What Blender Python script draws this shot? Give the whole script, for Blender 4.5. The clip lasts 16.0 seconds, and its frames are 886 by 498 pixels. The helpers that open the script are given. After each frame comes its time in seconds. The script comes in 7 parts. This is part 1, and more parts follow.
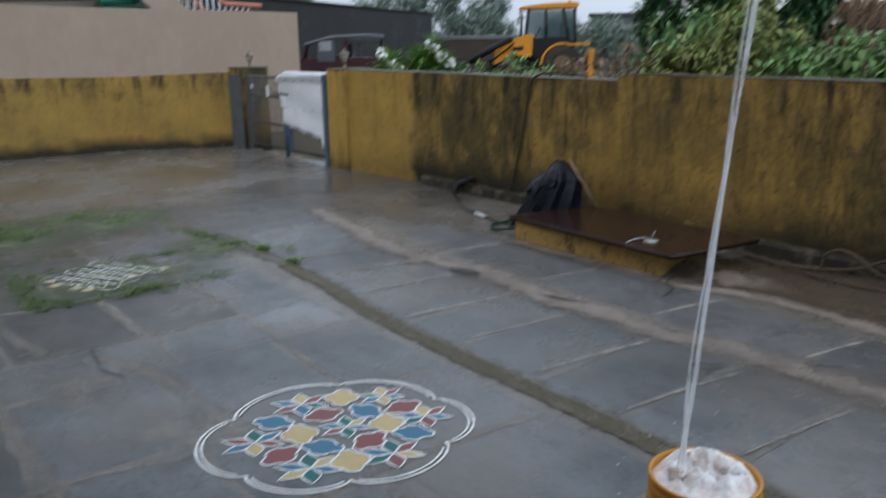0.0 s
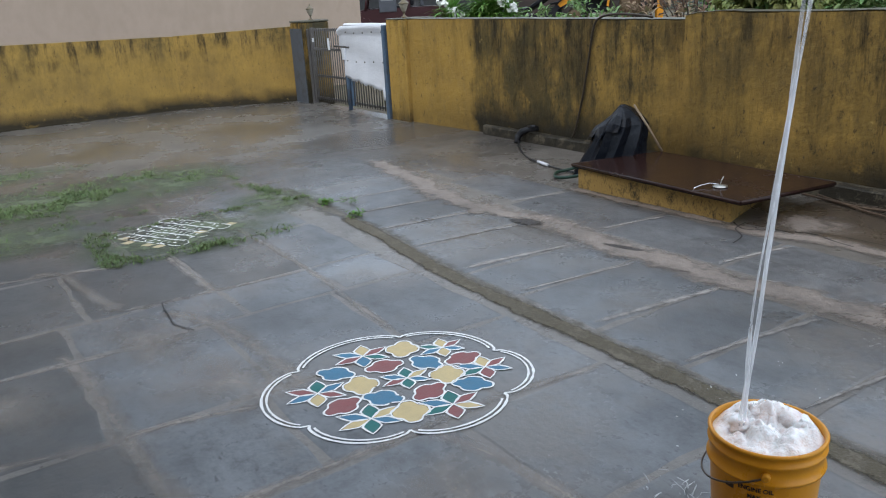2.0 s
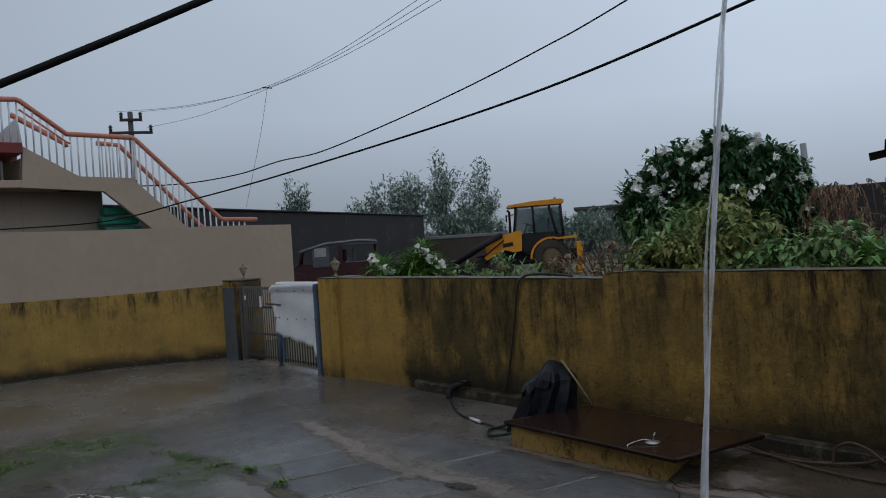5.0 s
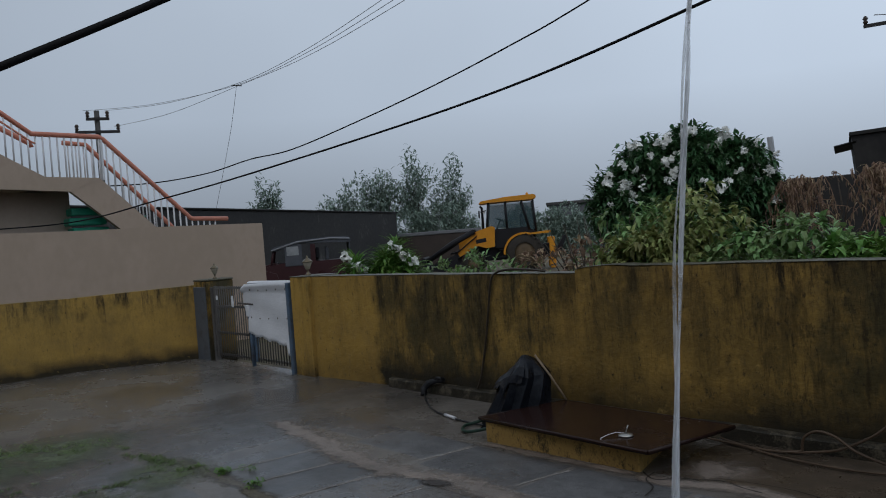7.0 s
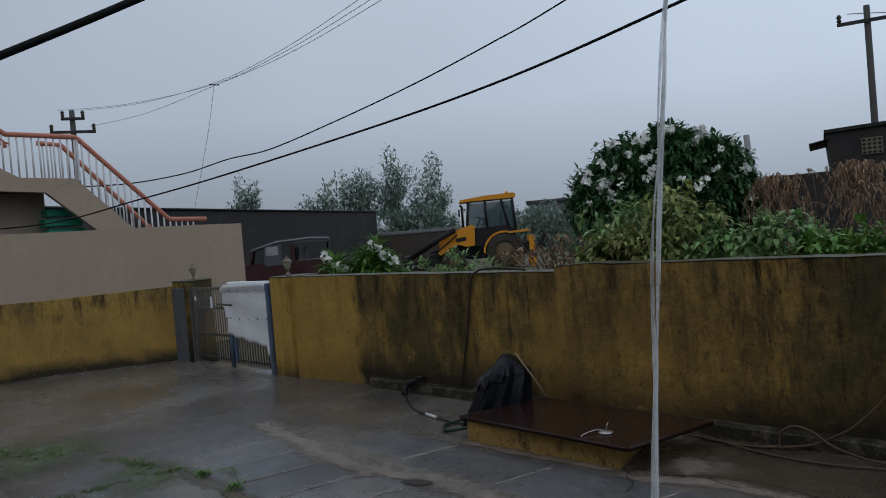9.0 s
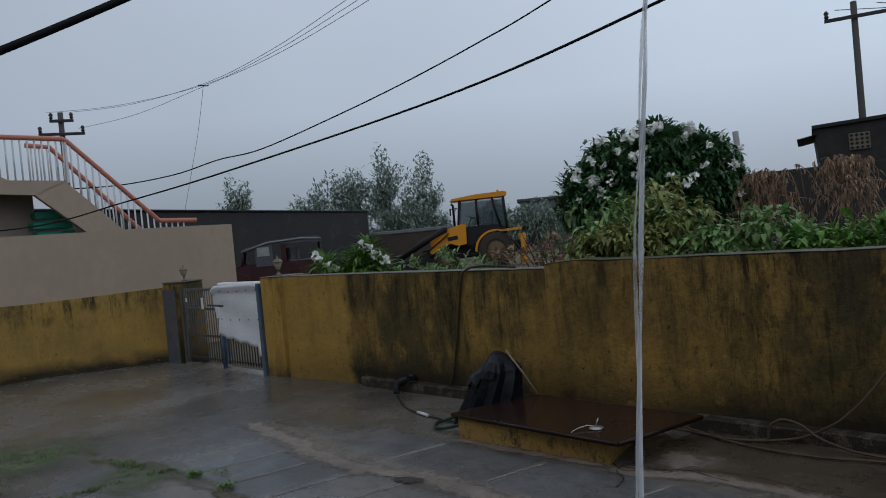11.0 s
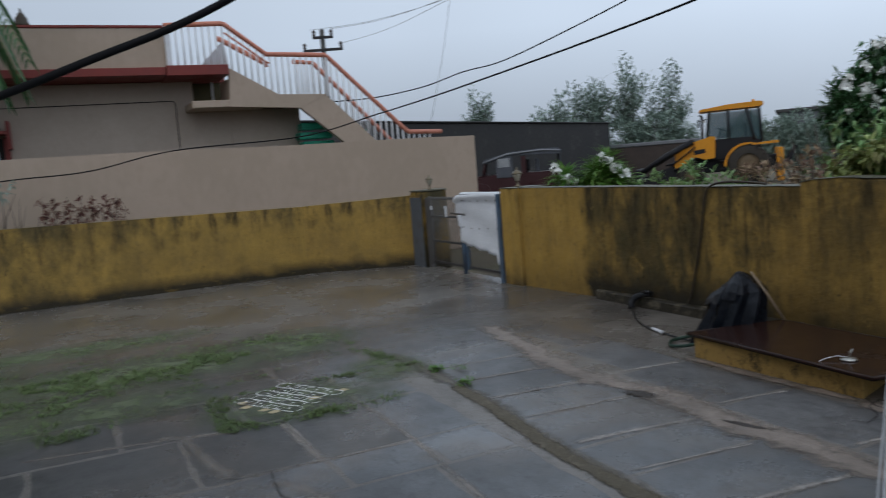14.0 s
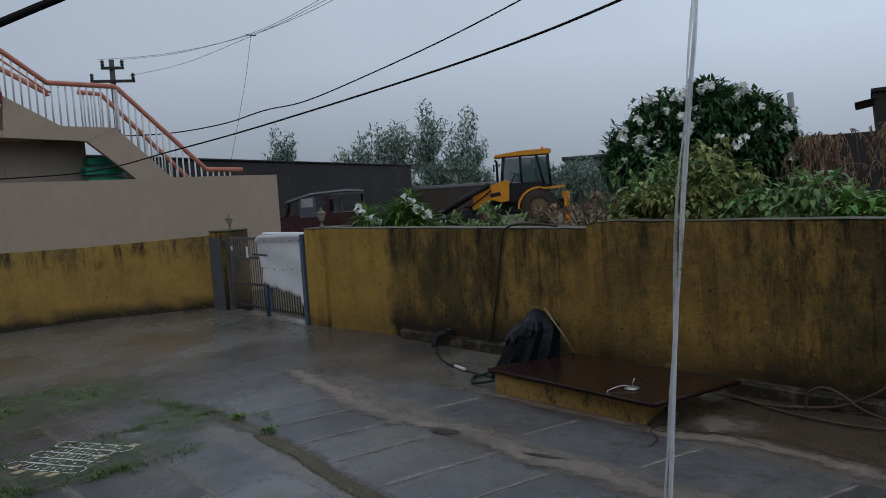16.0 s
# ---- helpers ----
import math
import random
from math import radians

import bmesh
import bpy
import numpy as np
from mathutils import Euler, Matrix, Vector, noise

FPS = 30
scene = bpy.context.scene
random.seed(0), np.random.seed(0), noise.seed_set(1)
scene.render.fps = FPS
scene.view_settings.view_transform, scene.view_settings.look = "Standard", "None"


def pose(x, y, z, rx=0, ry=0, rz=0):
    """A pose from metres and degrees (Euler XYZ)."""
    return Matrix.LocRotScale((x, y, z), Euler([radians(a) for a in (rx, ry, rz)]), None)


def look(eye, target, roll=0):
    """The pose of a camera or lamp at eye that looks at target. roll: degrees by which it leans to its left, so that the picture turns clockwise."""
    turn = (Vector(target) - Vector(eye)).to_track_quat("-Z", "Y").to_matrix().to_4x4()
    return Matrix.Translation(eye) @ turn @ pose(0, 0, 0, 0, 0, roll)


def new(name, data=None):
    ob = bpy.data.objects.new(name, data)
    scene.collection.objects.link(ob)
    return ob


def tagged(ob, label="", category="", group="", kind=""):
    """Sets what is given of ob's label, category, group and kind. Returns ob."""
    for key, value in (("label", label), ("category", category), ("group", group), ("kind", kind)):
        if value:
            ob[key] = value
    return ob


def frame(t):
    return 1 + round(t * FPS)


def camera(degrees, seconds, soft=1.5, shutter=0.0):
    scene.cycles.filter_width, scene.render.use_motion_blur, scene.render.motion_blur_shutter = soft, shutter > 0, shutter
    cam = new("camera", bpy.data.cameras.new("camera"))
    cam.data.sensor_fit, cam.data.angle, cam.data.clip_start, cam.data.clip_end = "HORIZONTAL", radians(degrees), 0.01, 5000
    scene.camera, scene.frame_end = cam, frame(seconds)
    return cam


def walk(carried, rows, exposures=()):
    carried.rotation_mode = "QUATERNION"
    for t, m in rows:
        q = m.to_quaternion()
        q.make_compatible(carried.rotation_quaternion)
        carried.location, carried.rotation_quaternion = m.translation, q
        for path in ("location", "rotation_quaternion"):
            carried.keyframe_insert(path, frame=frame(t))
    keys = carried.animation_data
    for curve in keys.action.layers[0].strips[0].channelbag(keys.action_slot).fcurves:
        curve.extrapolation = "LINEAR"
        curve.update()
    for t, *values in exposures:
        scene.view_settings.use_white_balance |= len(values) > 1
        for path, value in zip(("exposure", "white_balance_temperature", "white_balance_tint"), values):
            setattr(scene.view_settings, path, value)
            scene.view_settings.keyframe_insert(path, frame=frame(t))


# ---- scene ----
import itertools

cam = camera(58.31, 16.0, soft=1.0, shutter=0.5)
PATH = [
    (0.0, pose(-0.081, -0.077, 1.472, 75.604, 0.750, 2.903)),
    (0.5, pose(-0.044, -0.056, 1.481, 70.894, 2.359, 8.023)),
    (1.0, pose(-0.043, -0.062, 1.469, 70.549, 2.493, 8.749)),
    (1.5, pose(-0.038, -0.058, 1.468, 71.576, 2.686, 8.051)),
    (2.0, pose(-0.039, -0.046, 1.468, 72.170, 3.135, 7.304)),
    (2.5, pose(-0.032, -0.034, 1.479, 73.393, 3.261, 5.923)),
    (3.0, pose(-0.010, -0.025, 1.522, 76.097, 3.600, 5.242)),
    (3.5, pose(-0.001, -0.018, 1.568, 84.662, 4.158, 4.499)),
    (4.0, pose(-0.005, -0.020, 1.562, 89.795, 3.905, 3.734)),
    (6.5, pose(-0.008, 0.049, 1.551, 89.118, 4.290, 1.178)),
    (7.0, pose(0.000, 0.011, 1.554, 89.157, 4.417, 0.533)),
    (7.5, pose(0.003, 0.008, 1.555, 89.178, 4.477, 0.000)),
    (8.0, pose(0.007, 0.018, 1.548, 89.106, 4.465, -0.433)),
    (8.5, pose(-0.000, 0.017, 1.552, 89.013, 4.536, -0.758)),
    (9.0, pose(0.002, 0.009, 1.558, 88.956, 4.779, -0.904)),
    (11.5, pose(0.021, -0.005, 1.547, 88.844, 5.355, -1.525)),
    (12.0, pose(-0.010, -0.019, 1.559, 88.847, 5.228, -1.419)),
    (12.5, pose(-0.069, -0.056, 1.568, 88.657, 4.992, 7.992)),
    (13.0, pose(-0.030, -0.078, 1.551, 88.370, 5.582, 19.642)),
    (13.3, pose(-0.023, -0.096, 1.547, 87.316, 5.401, 21.836)),
    (13.5, pose(0.025, -0.066, 1.526, 86.026, 5.202, 21.176)),
    (14.0, pose(0.033, -0.055, 1.550, 84.021, 4.589, 15.688)),
    (14.5, pose(0.039, -0.039, 1.558, 84.726, 4.518, 9.928)),
    (15.0, pose(0.047, -0.017, 1.576, 85.430, 4.050, 4.204)),
    (15.5, pose(0.014, -0.029, 1.556, 85.942, 3.690, 1.360)),
    (16.0, pose(0.021, -0.033, 1.555, 85.877, 3.775, 1.597)),
]
EXPOSURES = [(0.0, 0.6), (0.5, 1.1), (1.5, 1.06), (2.5, 1.01), (3.1, 0.5), (3.6, -0.22), (4.2, -0.45), (12.0, -0.45), (13.0, -0.1), (13.5, -0.02), (14.0, 0.08), (14.5, -0.15), (15.0, -0.32), (16.0, -0.4)]
walk(cam, PATH, exposures=EXPOSURES)

# ---- daylight: thick monsoon overcast ----
world = bpy.data.worlds.new("overcast_sky")
scene.world = world
world.use_nodes = True
wn, wl = world.node_tree.nodes, world.node_tree.links
wn.clear()
sky = wn.new("ShaderNodeTexSky")
sky.sky_type, sky.sun_disc = "NISHITA", False
sky.sun_elevation, sky.sun_rotation = radians(48), radians(200)
sky.air_density, sky.dust_density, sky.ozone_density = 1.2, 6.0, 2.0
coord = wn.new("ShaderNodeTexCoord")
sep = wn.new("ShaderNodeSeparateXYZ")
wl.new(coord.outputs["Generated"], sep.inputs[0])
cloud = wn.new("ShaderNodeValToRGB")
cr = cloud.color_ramp
cr.elements[0].position, cr.elements[0].color = 0.0, (0.33, 0.385, 0.455, 1)
cr.elements[1].position, cr.elements[1].color = 1.0, (0.56, 0.63, 0.72, 1)
for pos, col in ((0.06, (0.42, 0.49, 0.59, 1)), (0.16, (0.58, 0.68, 0.82, 1)), (0.34, (0.64, 0.745, 0.89, 1))):
    e = cr.elements.new(pos)
    e.color = col
wl.new(sep.outputs["Z"], cloud.inputs[0])
bank = wn.new("ShaderNodeTexNoise")
bank.inputs["Scale"].default_value, bank.inputs["Detail"].default_value = 2.2, 3
wl.new(coord.outputs["Generated"], bank.inputs["Vector"])
bankr = wn.new("ShaderNodeMapRange")
bankr.inputs["To Min"].default_value, bankr.inputs["To Max"].default_value = 0.88, 1.12
wl.new(bank.outputs["Fac"], bankr.inputs["Value"])
thick = wn.new("ShaderNodeMix")
thick.data_type, thick.blend_type = "RGBA", "MULTIPLY"
thick.inputs[0].default_value = 1
wl.new(cloud.outputs[0], thick.inputs[6])
lift = wn.new("ShaderNodeMapRange")
lift.inputs["From Min"].default_value, lift.inputs["From Max"].default_value = -1.0, 1.0
lift.inputs["To Min"].default_value, lift.inputs["To Max"].default_value = 0.57, 1.36
wl.new(sep.outputs["X"], lift.inputs["Value"])
cover = wn.new("ShaderNodeMath")
cover.operation = "MULTIPLY"
wl.new(bankr.outputs[0], cover.inputs[0])
wl.new(lift.outputs[0], cover.inputs[1])
wl.new(cover.outputs[0], thick.inputs[7])
b_cloud, b_sky, add = wn.new("ShaderNodeBackground"), wn.new("ShaderNodeBackground"), wn.new("ShaderNodeAddShader")
wl.new(thick.outputs[2], b_cloud.inputs[0])
wl.new(sky.outputs[0], b_sky.inputs[0])
b_cloud.inputs[1].default_value, b_sky.inputs[1].default_value = 1.05, 0.006
wl.new(b_cloud.outputs[0], add.inputs[0])
wl.new(b_sky.outputs[0], add.inputs[1])
out = wn.new("ShaderNodeOutputWorld")
wl.new(add.outputs[0], out.inputs[0])
sun = new("sun", bpy.data.lights.new("sun", "SUN"))
sun.data.energy, sun.data.angle, sun.data.color = 0.5, radians(40), (1.0, 0.97, 0.93)
sun.matrix_world = look((-6, -16, 20), (0, 0, 0))


# ---- mesh and material helpers ----
class Mesh:
    """Vertices and faces of one part, gathered in lists."""

    def __init__(self):
        self.v, self.f, self.smooth, self.weld = [], [], False, False

    def add(self, verts, faces, m=None):
        n = len(self.v)
        self.v += [tuple(m @ Vector(p)) for p in verts] if m is not None else [tuple(p) for p in verts]
        self.f += [[n + i for i in f] for f in faces]
        return self

    def box(self, x0, y0, z0, x1, y1, z1, b=0.0, m=None):
        """A box with its long edges chamfered by b."""
        if b <= 0:
            v = [(x, y, z) for z in (z0, z1) for y in (y0, y1) for x in (x0, x1)]
            return self.add(v, [(0, 2, 3, 1), (4, 5, 7, 6), (0, 1, 5, 4), (2, 6, 7, 3), (0, 4, 6, 2), (1, 3, 7, 5)], m)
        v = []
        for z, i in ((z0, b), (z0 + b, 0), (z1 - b, 0), (z1, b)):
            xa, xb, ya, yb = x0 + i, x1 - i, y0 + i, y1 - i
            c = b if i == 0 else 0.4 * b
            v += [(xa + c, ya, z), (xb - c, ya, z), (xb, ya + c, z), (xb, yb - c, z), (xb - c, yb, z), (xa + c, yb, z), (xa, yb - c, z), (xa, ya + c, z)]
        f = [tuple(range(7, -1, -1)), tuple(range(24, 32))]
        for k in range(3):
            f += [(8 * k + i, 8 * k + (i + 1) % 8, 8 * k + 8 + (i + 1) % 8, 8 * k + 8 + i) for i in range(8)]
        return self.add(v, f, m)

    def tube(self, pts, r, n=8, caps=True):
        """A round bar along points; r is one radius or one for each point."""
        pts = [Vector(p) for p in pts]
        rs = r if isinstance(r, (list, tuple)) else [r] * len(pts)
        v, f = [], []
        side = None
        for i, p in enumerate(pts):
            d = (pts[min(i + 1, len(pts) - 1)] - pts[max(i - 1, 0)]).normalized()
            if side is None:
                side = d.cross(Vector((0, 0, 1)) if abs(d.z) < 0.9 else Vector((1, 0, 0))).normalized()
            side = (side - d * side.dot(d)).normalized()
            up = d.cross(side)
            v += [p + (side * math.cos(a) + up * math.sin(a)) * rs[i] for a in (2 * math.pi * k / n for k in range(n))]
        for i in range(len(pts) - 1):
            f += [(i * n + k, i * n + (k + 1) % n, (i + 1) * n + (k + 1) % n, (i + 1) * n + k) for k in range(n)]
        if caps:
            f += [tuple(range(n - 1, -1, -1)), tuple(range((len(pts) - 1) * n, len(pts) * n))]
        self.smooth = True
        return self.add(v, f)

    def lathe(self, prof, n=24, m=None, caps=True):
        """A turned form: prof is rows of radius and height."""
        v = [(r * math.cos(2 * math.pi * k / n), r * math.sin(2 * math.pi * k / n), z) for r, z in prof for k in range(n)]
        f = [(i * n + k, i * n + (k + 1) % n, (i + 1) * n + (k + 1) % n, (i + 1) * n + k) for i in range(len(prof) - 1) for k in range(n)]
        if caps:
            f += [tuple(range(n - 1, -1, -1)), tuple(range((len(prof) - 1) * n, len(prof) * n))]
        self.smooth = True
        return self.add(v, f, m)

    def prism(self, outline, y0, y1, m=None):
        """An outline in x and z, pushed through from y0 to y1."""
        n = len(outline)
        v = [(x, y0, z) for x, z in outline] + [(x, y1, z) for x, z in outline]
        return self.add(v, [tuple(range(n)), tuple(range(2 * n - 1, n - 1, -1))] + [(i, n + i, n + (i + 1) % n, (i + 1) % n) for i in range(n)], m)

    def slab(self, outline, z0, z1):
        """An outline in x and y, raised from z0 to z1."""
        n = len(outline)
        v = [(x, y, z0) for x, y in outline] + [(x, y, z1) for x, y in outline]
        return self.add(v, [tuple(range(n - 1, -1, -1)), tuple(range(n, 2 * n))] + [(i, (i + 1) % n, n + (i + 1) % n, n + i) for i in range(n)])


def build(name, mb, material):
    me = bpy.data.meshes.new(name)
    me.from_pydata(mb.v, [], mb.f)
    if material:
        me.materials.append(material)
    me.update()
    if mb.weld:
        bm = bmesh.new()
        bm.from_mesh(me)
        bmesh.ops.remove_doubles(bm, verts=bm.verts, dist=1e-4)
        bm.to_mesh(me)
        bm.free()
    if mb.smooth:
        for p in me.polygons:
            p.use_smooth = len(p.vertices) == 4
    return me


def part(name, mb, material, parent, label="", at=None, kind=""):
    ob = new(name, build(name, mb, material))
    ob.parent = parent
    if at is not None:
        ob.matrix_basis = at
    return tagged(ob, label, kind=kind)


def thing(name, m, label, category, group="", kind=""):
    """An Empty at the thing's base, which carries its parts."""
    ob = new(name)
    ob.empty_display_size = 0.1
    ob.matrix_basis = m
    return tagged(ob, label, category, group, kind)


def solid(name, mb, material, m, label, category, group="", kind=""):
    """A thing of one mesh."""
    ob = new(name, build(name, mb, material))
    ob.matrix_basis = m
    return tagged(ob, label, category, group, kind)


def mat(name, cols, scale=5.0, rough=0.7, bump=0.2, metal=0.0, fine=12.0, stretch=(1, 1, 1), spread=0.12, vary=0.0, island=0.0, glow=0.0, spec=0.28, bumpd=0.02):
    """A worn surface: two scales of noise through a ramp of colours, with uneven gloss and relief. vary: brightness by object, island: by loose piece."""
    m = bpy.data.materials.new(name)
    m.use_nodes = True
    n, l = m.node_tree.nodes, m.node_tree.links
    bs = n["Principled BSDF"]
    tc, mp = n.new("ShaderNodeTexCoord"), n.new("ShaderNodeMapping")
    mp.inputs["Scale"].default_value = stretch
    l.new(tc.outputs["Object"], mp.inputs[0])
    a, b = n.new("ShaderNodeTexNoise"), n.new("ShaderNodeTexNoise")
    a.inputs["Scale"].default_value, a.inputs["Detail"].default_value, a.inputs["Roughness"].default_value = scale, 6, 0.65
    b.inputs["Scale"].default_value, b.inputs["Detail"].default_value = scale * fine, 4
    for t in (a, b):
        l.new(mp.outputs[0], t.inputs["Vector"])
    mx = n.new("ShaderNodeMix")
    mx.inputs[0].default_value = 0.3
    l.new(a.outputs["Fac"], mx.inputs[2])
    l.new(b.outputs["Fac"], mx.inputs[3])
    ramp = n.new("ShaderNodeValToRGB")
    els = ramp.color_ramp.elements
    els[0].position, els[1].position = 0.3, 0.7
    for i in range(len(cols) - 2):
        els.new(0.3 + 0.4 * (i + 1) / (len(cols) - 1))
    for e, c in zip(els, cols):
        e.color = (*c, 1)
    l.new(mx.outputs[0], ramp.inputs[0])
    col = ramp.outputs[0]
    if vary or island:
        src = n.new("ShaderNodeObjectInfo" if vary else "ShaderNodeNewGeometry")
        rg = n.new("ShaderNodeMapRange")
        w = vary or island
        rg.inputs["To Min"].default_value, rg.inputs["To Max"].default_value = 1 - w, 1 + w
        l.new(src.outputs["Random" if vary else "Random Per Island"], rg.inputs["Value"])
        hs = n.new("ShaderNodeHueSaturation")
        l.new(rg.outputs[0], hs.inputs["Value"])
        l.new(col, hs.inputs["Color"])
        if island:
            hr = n.new("ShaderNodeMapRange")
            hr.inputs["To Min"].default_value, hr.inputs["To Max"].default_value = 0.5 - 0.06 * w, 0.5 + 0.06 * w
            l.new(src.outputs["Random Per Island"], hr.inputs["Value"])
            l.new(hr.outputs[0], hs.inputs["Hue"])
        col = hs.outputs[0]
    l.new(col, bs.inputs["Base Color"])
    rr = n.new("ShaderNodeMapRange")
    rr.inputs["From Min"].default_value, rr.inputs["From Max"].default_value = 0.3, 0.7
    rr.inputs["To Min"].default_value, rr.inputs["To Max"].default_value = max(rough - spread, 0.03), min(rough + spread, 1)
    l.new(a.outputs["Fac"], rr.inputs["Value"])
    l.new(rr.outputs[0], bs.inputs["Roughness"])
    bs.inputs["Metallic"].default_value = metal
    bs.inputs["Specular IOR Level"].default_value = spec
    if bump:
        bp = n.new("ShaderNodeBump")
        bp.inputs["Strength"].default_value, bp.inputs["Distance"].default_value = bump, bumpd
        l.new(mx.outputs[0], bp.inputs["Height"])
        l.new(bp.outputs[0], bs.inputs["Normal"])
    if glow:
        l.new(col, bs.inputs["Emission Color"])
        bs.inputs["Emission Strength"].default_value = glow
    return m


def noise_node(n, l, vec, scale, detail=5, rough=0.6, stretch=(1, 1, 1), lo=0.4, hi=0.6):
    """Noise on stretched coordinates, sharpened between lo and hi."""
    mp, t, r = n.new("ShaderNodeMapping"), n.new("ShaderNodeTexNoise"), n.new("ShaderNodeMapRange")
    mp.inputs["Scale"].default_value = stretch
    l.new(vec, mp.inputs[0])
    l.new(mp.outputs[0], t.inputs["Vector"])
    t.inputs["Scale"].default_value, t.inputs["Detail"].default_value, t.inputs["Roughness"].default_value = scale, detail, rough
    r.inputs["From Min"].default_value, r.inputs["From Max"].default_value = lo, hi
    l.new(t.outputs["Fac"], r.inputs["Value"])
    return r.outputs[0]


def mix_col(n, l, fac, a, b):
    mx = n.new("ShaderNodeMix")
    mx.data_type = "RGBA"
    for sock, val in ((mx.inputs[0], fac), (mx.inputs[6], a), (mx.inputs[7], b)):
        if isinstance(val, tuple):
            sock.default_value = (*val, 1)
        elif isinstance(val, (int, float)):
            sock.default_value = val
        else:
            l.new(val, sock)
    return mx.outputs[2]


def math_node(n, l, op, a, b=0.0):
    m = n.new("ShaderNodeMath")
    m.operation, m.use_clamp = op, op in ("ADD", "MULTIPLY", "SUBTRACT")
    for i, val in enumerate((a, b)):
        if isinstance(val, (int, float)):
            m.inputs[i].default_value = val
        else:
            l.new(val, m.inputs[i])
    return m.outputs[0]


def limewash_wall(name, top, mould=1.0, reach=0.75, foot_h=0.36, fresh=1.0, foot_lo=0.38, cloudy=1.0, zones=(), foot_full=0.03, runny=1.0, foot_base=1.0, run_base=0.7):
    """Ochre limewash with black rain streaks running down from the coping and a mouldy foot of splashes."""
    m = bpy.data.materials.new(name)
    m.use_nodes = True
    n, l = m.node_tree.nodes, m.node_tree.links
    bs = n["Principled BSDF"]
    bs.inputs["Specular IOR Level"].default_value = 0.18
    vec = n.new("ShaderNodeTexCoord").outputs["Object"]
    sp = n.new("ShaderNodeSeparateXYZ")
    l.new(vec, sp.inputs[0])
    z = sp.outputs["Z"]

    def ramp_z(a, b):
        r = n.new("ShaderNodeMapRange")
        r.inputs["From Min"].default_value, r.inputs["From Max"].default_value = a, b
        l.new(z, r.inputs["Value"])
        return r.outputs[0]

    # ragged heights, so that no run starts or ends on a line
    warp = n.new("ShaderNodeTexNoise")
    warp.inputs["Scale"].default_value, warp.inputs["Detail"].default_value = 2.6, 4
    l.new(vec, warp.inputs["Vector"])
    shift = n.new("ShaderNodeMapRange")
    shift.inputs["From Min"].default_value, shift.inputs["From Max"].default_value = 0.3, 0.7
    shift.inputs["To Min"].default_value, shift.inputs["To Max"].default_value = -0.22, 0.22
    l.new(warp.outputs["Fac"], shift.inputs["Value"])
    zz = n.new("ShaderNodeMath")
    l.new(z, zz.inputs[0])
    l.new(shift.outputs[0], zz.inputs[1])
    z_true, z = z, zz.outputs[0]
    paint = mix_col(n, l, noise_node(n, l, vec, 1.3, 6, 0.6, lo=0.35, hi=0.65), tuple(fresh * c for c in (0.335, 0.208, 0.050)), tuple(fresh * c for c in (0.262, 0.163, 0.043)))
    paint = mix_col(n, l, math_node(n, l, "MULTIPLY", noise_node(n, l, vec, 3.4, 8, 0.7, (1, 1, 0.8), 0.5, 0.7), 0.6), paint, tuple(fresh * c for c in (0.185, 0.122, 0.043)))
    paint = mix_col(n, l, math_node(n, l, "MULTIPLY", noise_node(n, l, vec, 11.0, 7, 0.75, (1, 1, 0.5), 0.55, 0.7), 0.5), paint, tuple(fresh * c for c in (0.135, 0.095, 0.046)))
    dirt_shade = noise_node(n, l, vec, 0.5, 3, 0.5, lo=0.33, hi=0.56)
    if zones:
        # stretches grimed by mould, plus painted shade on the west wall, by distance along it
        along_x, grime_shade = n.new("ShaderNodeMapRange"), n.new("ShaderNodeValToRGB")
        along_x.inputs["From Min"].default_value, along_x.inputs["From Max"].default_value = zones[0][0], zones[-1][0]
        edge_n = n.new("ShaderNodeMath")
        l.new(sp.outputs["X"], edge_n.inputs[0])
        l.new(math_node(n, l, "MULTIPLY", noise_node(n, l, vec, 2.2, 5, 0.6, lo=0.3, hi=0.7), 0.22), edge_n.inputs[1])
        l.new(edge_n.outputs[0], along_x.inputs["Value"])
        els = grime_shade.color_ramp.elements
        els[0].color, els[-1].color = (*(zones[0][1],) * 3, 1), (*(zones[-1][1],) * 3, 1)
        els[0].position, els[-1].position = 0.0, 1.0
        for u, g in zones[1:-1]:
            els.new((u - zones[0][0]) / (zones[-1][0] - zones[0][0])).color = (g, g, g, 1)
        l.new(along_x.outputs[0], grime_shade.inputs[0])
        dirt_shade = math_node(n, l, "MULTIPLY", grime_shade.outputs[0], math_node(n, l, "ADD", 0.55, math_node(n, l, "MULTIPLY", dirt_shade, 0.45)))
    veil = noise_node(n, l, vec, 1.5, 9, 0.75, (1, 1, 0.6), 0.46, 0.58)
    paint = mix_col(n, l, math_node(n, l, "MULTIPLY", math_node(n, l, "MULTIPLY", veil, dirt_shade), 0.85 * mould * cloudy), paint, (0.05, 0.041, 0.02))
    streak = noise_node(n, l, vec, 1.0, 8, 0.72, (6, 6, 1.1), 0.50, 0.60)
    fine_run = noise_node(n, l, vec, 1.0, 8, 0.8, (19, 19, 1.6), 0.53, 0.61)
    fall = ramp_z(top - reach, top - 0.02)
    runs = math_node(n, l, "MULTIPLY", math_node(n, l, "ADD", math_node(n, l, "MULTIPLY", streak, 0.9), math_node(n, l, "MULTIPLY", fine_run, 0.5 * runny)), fall)
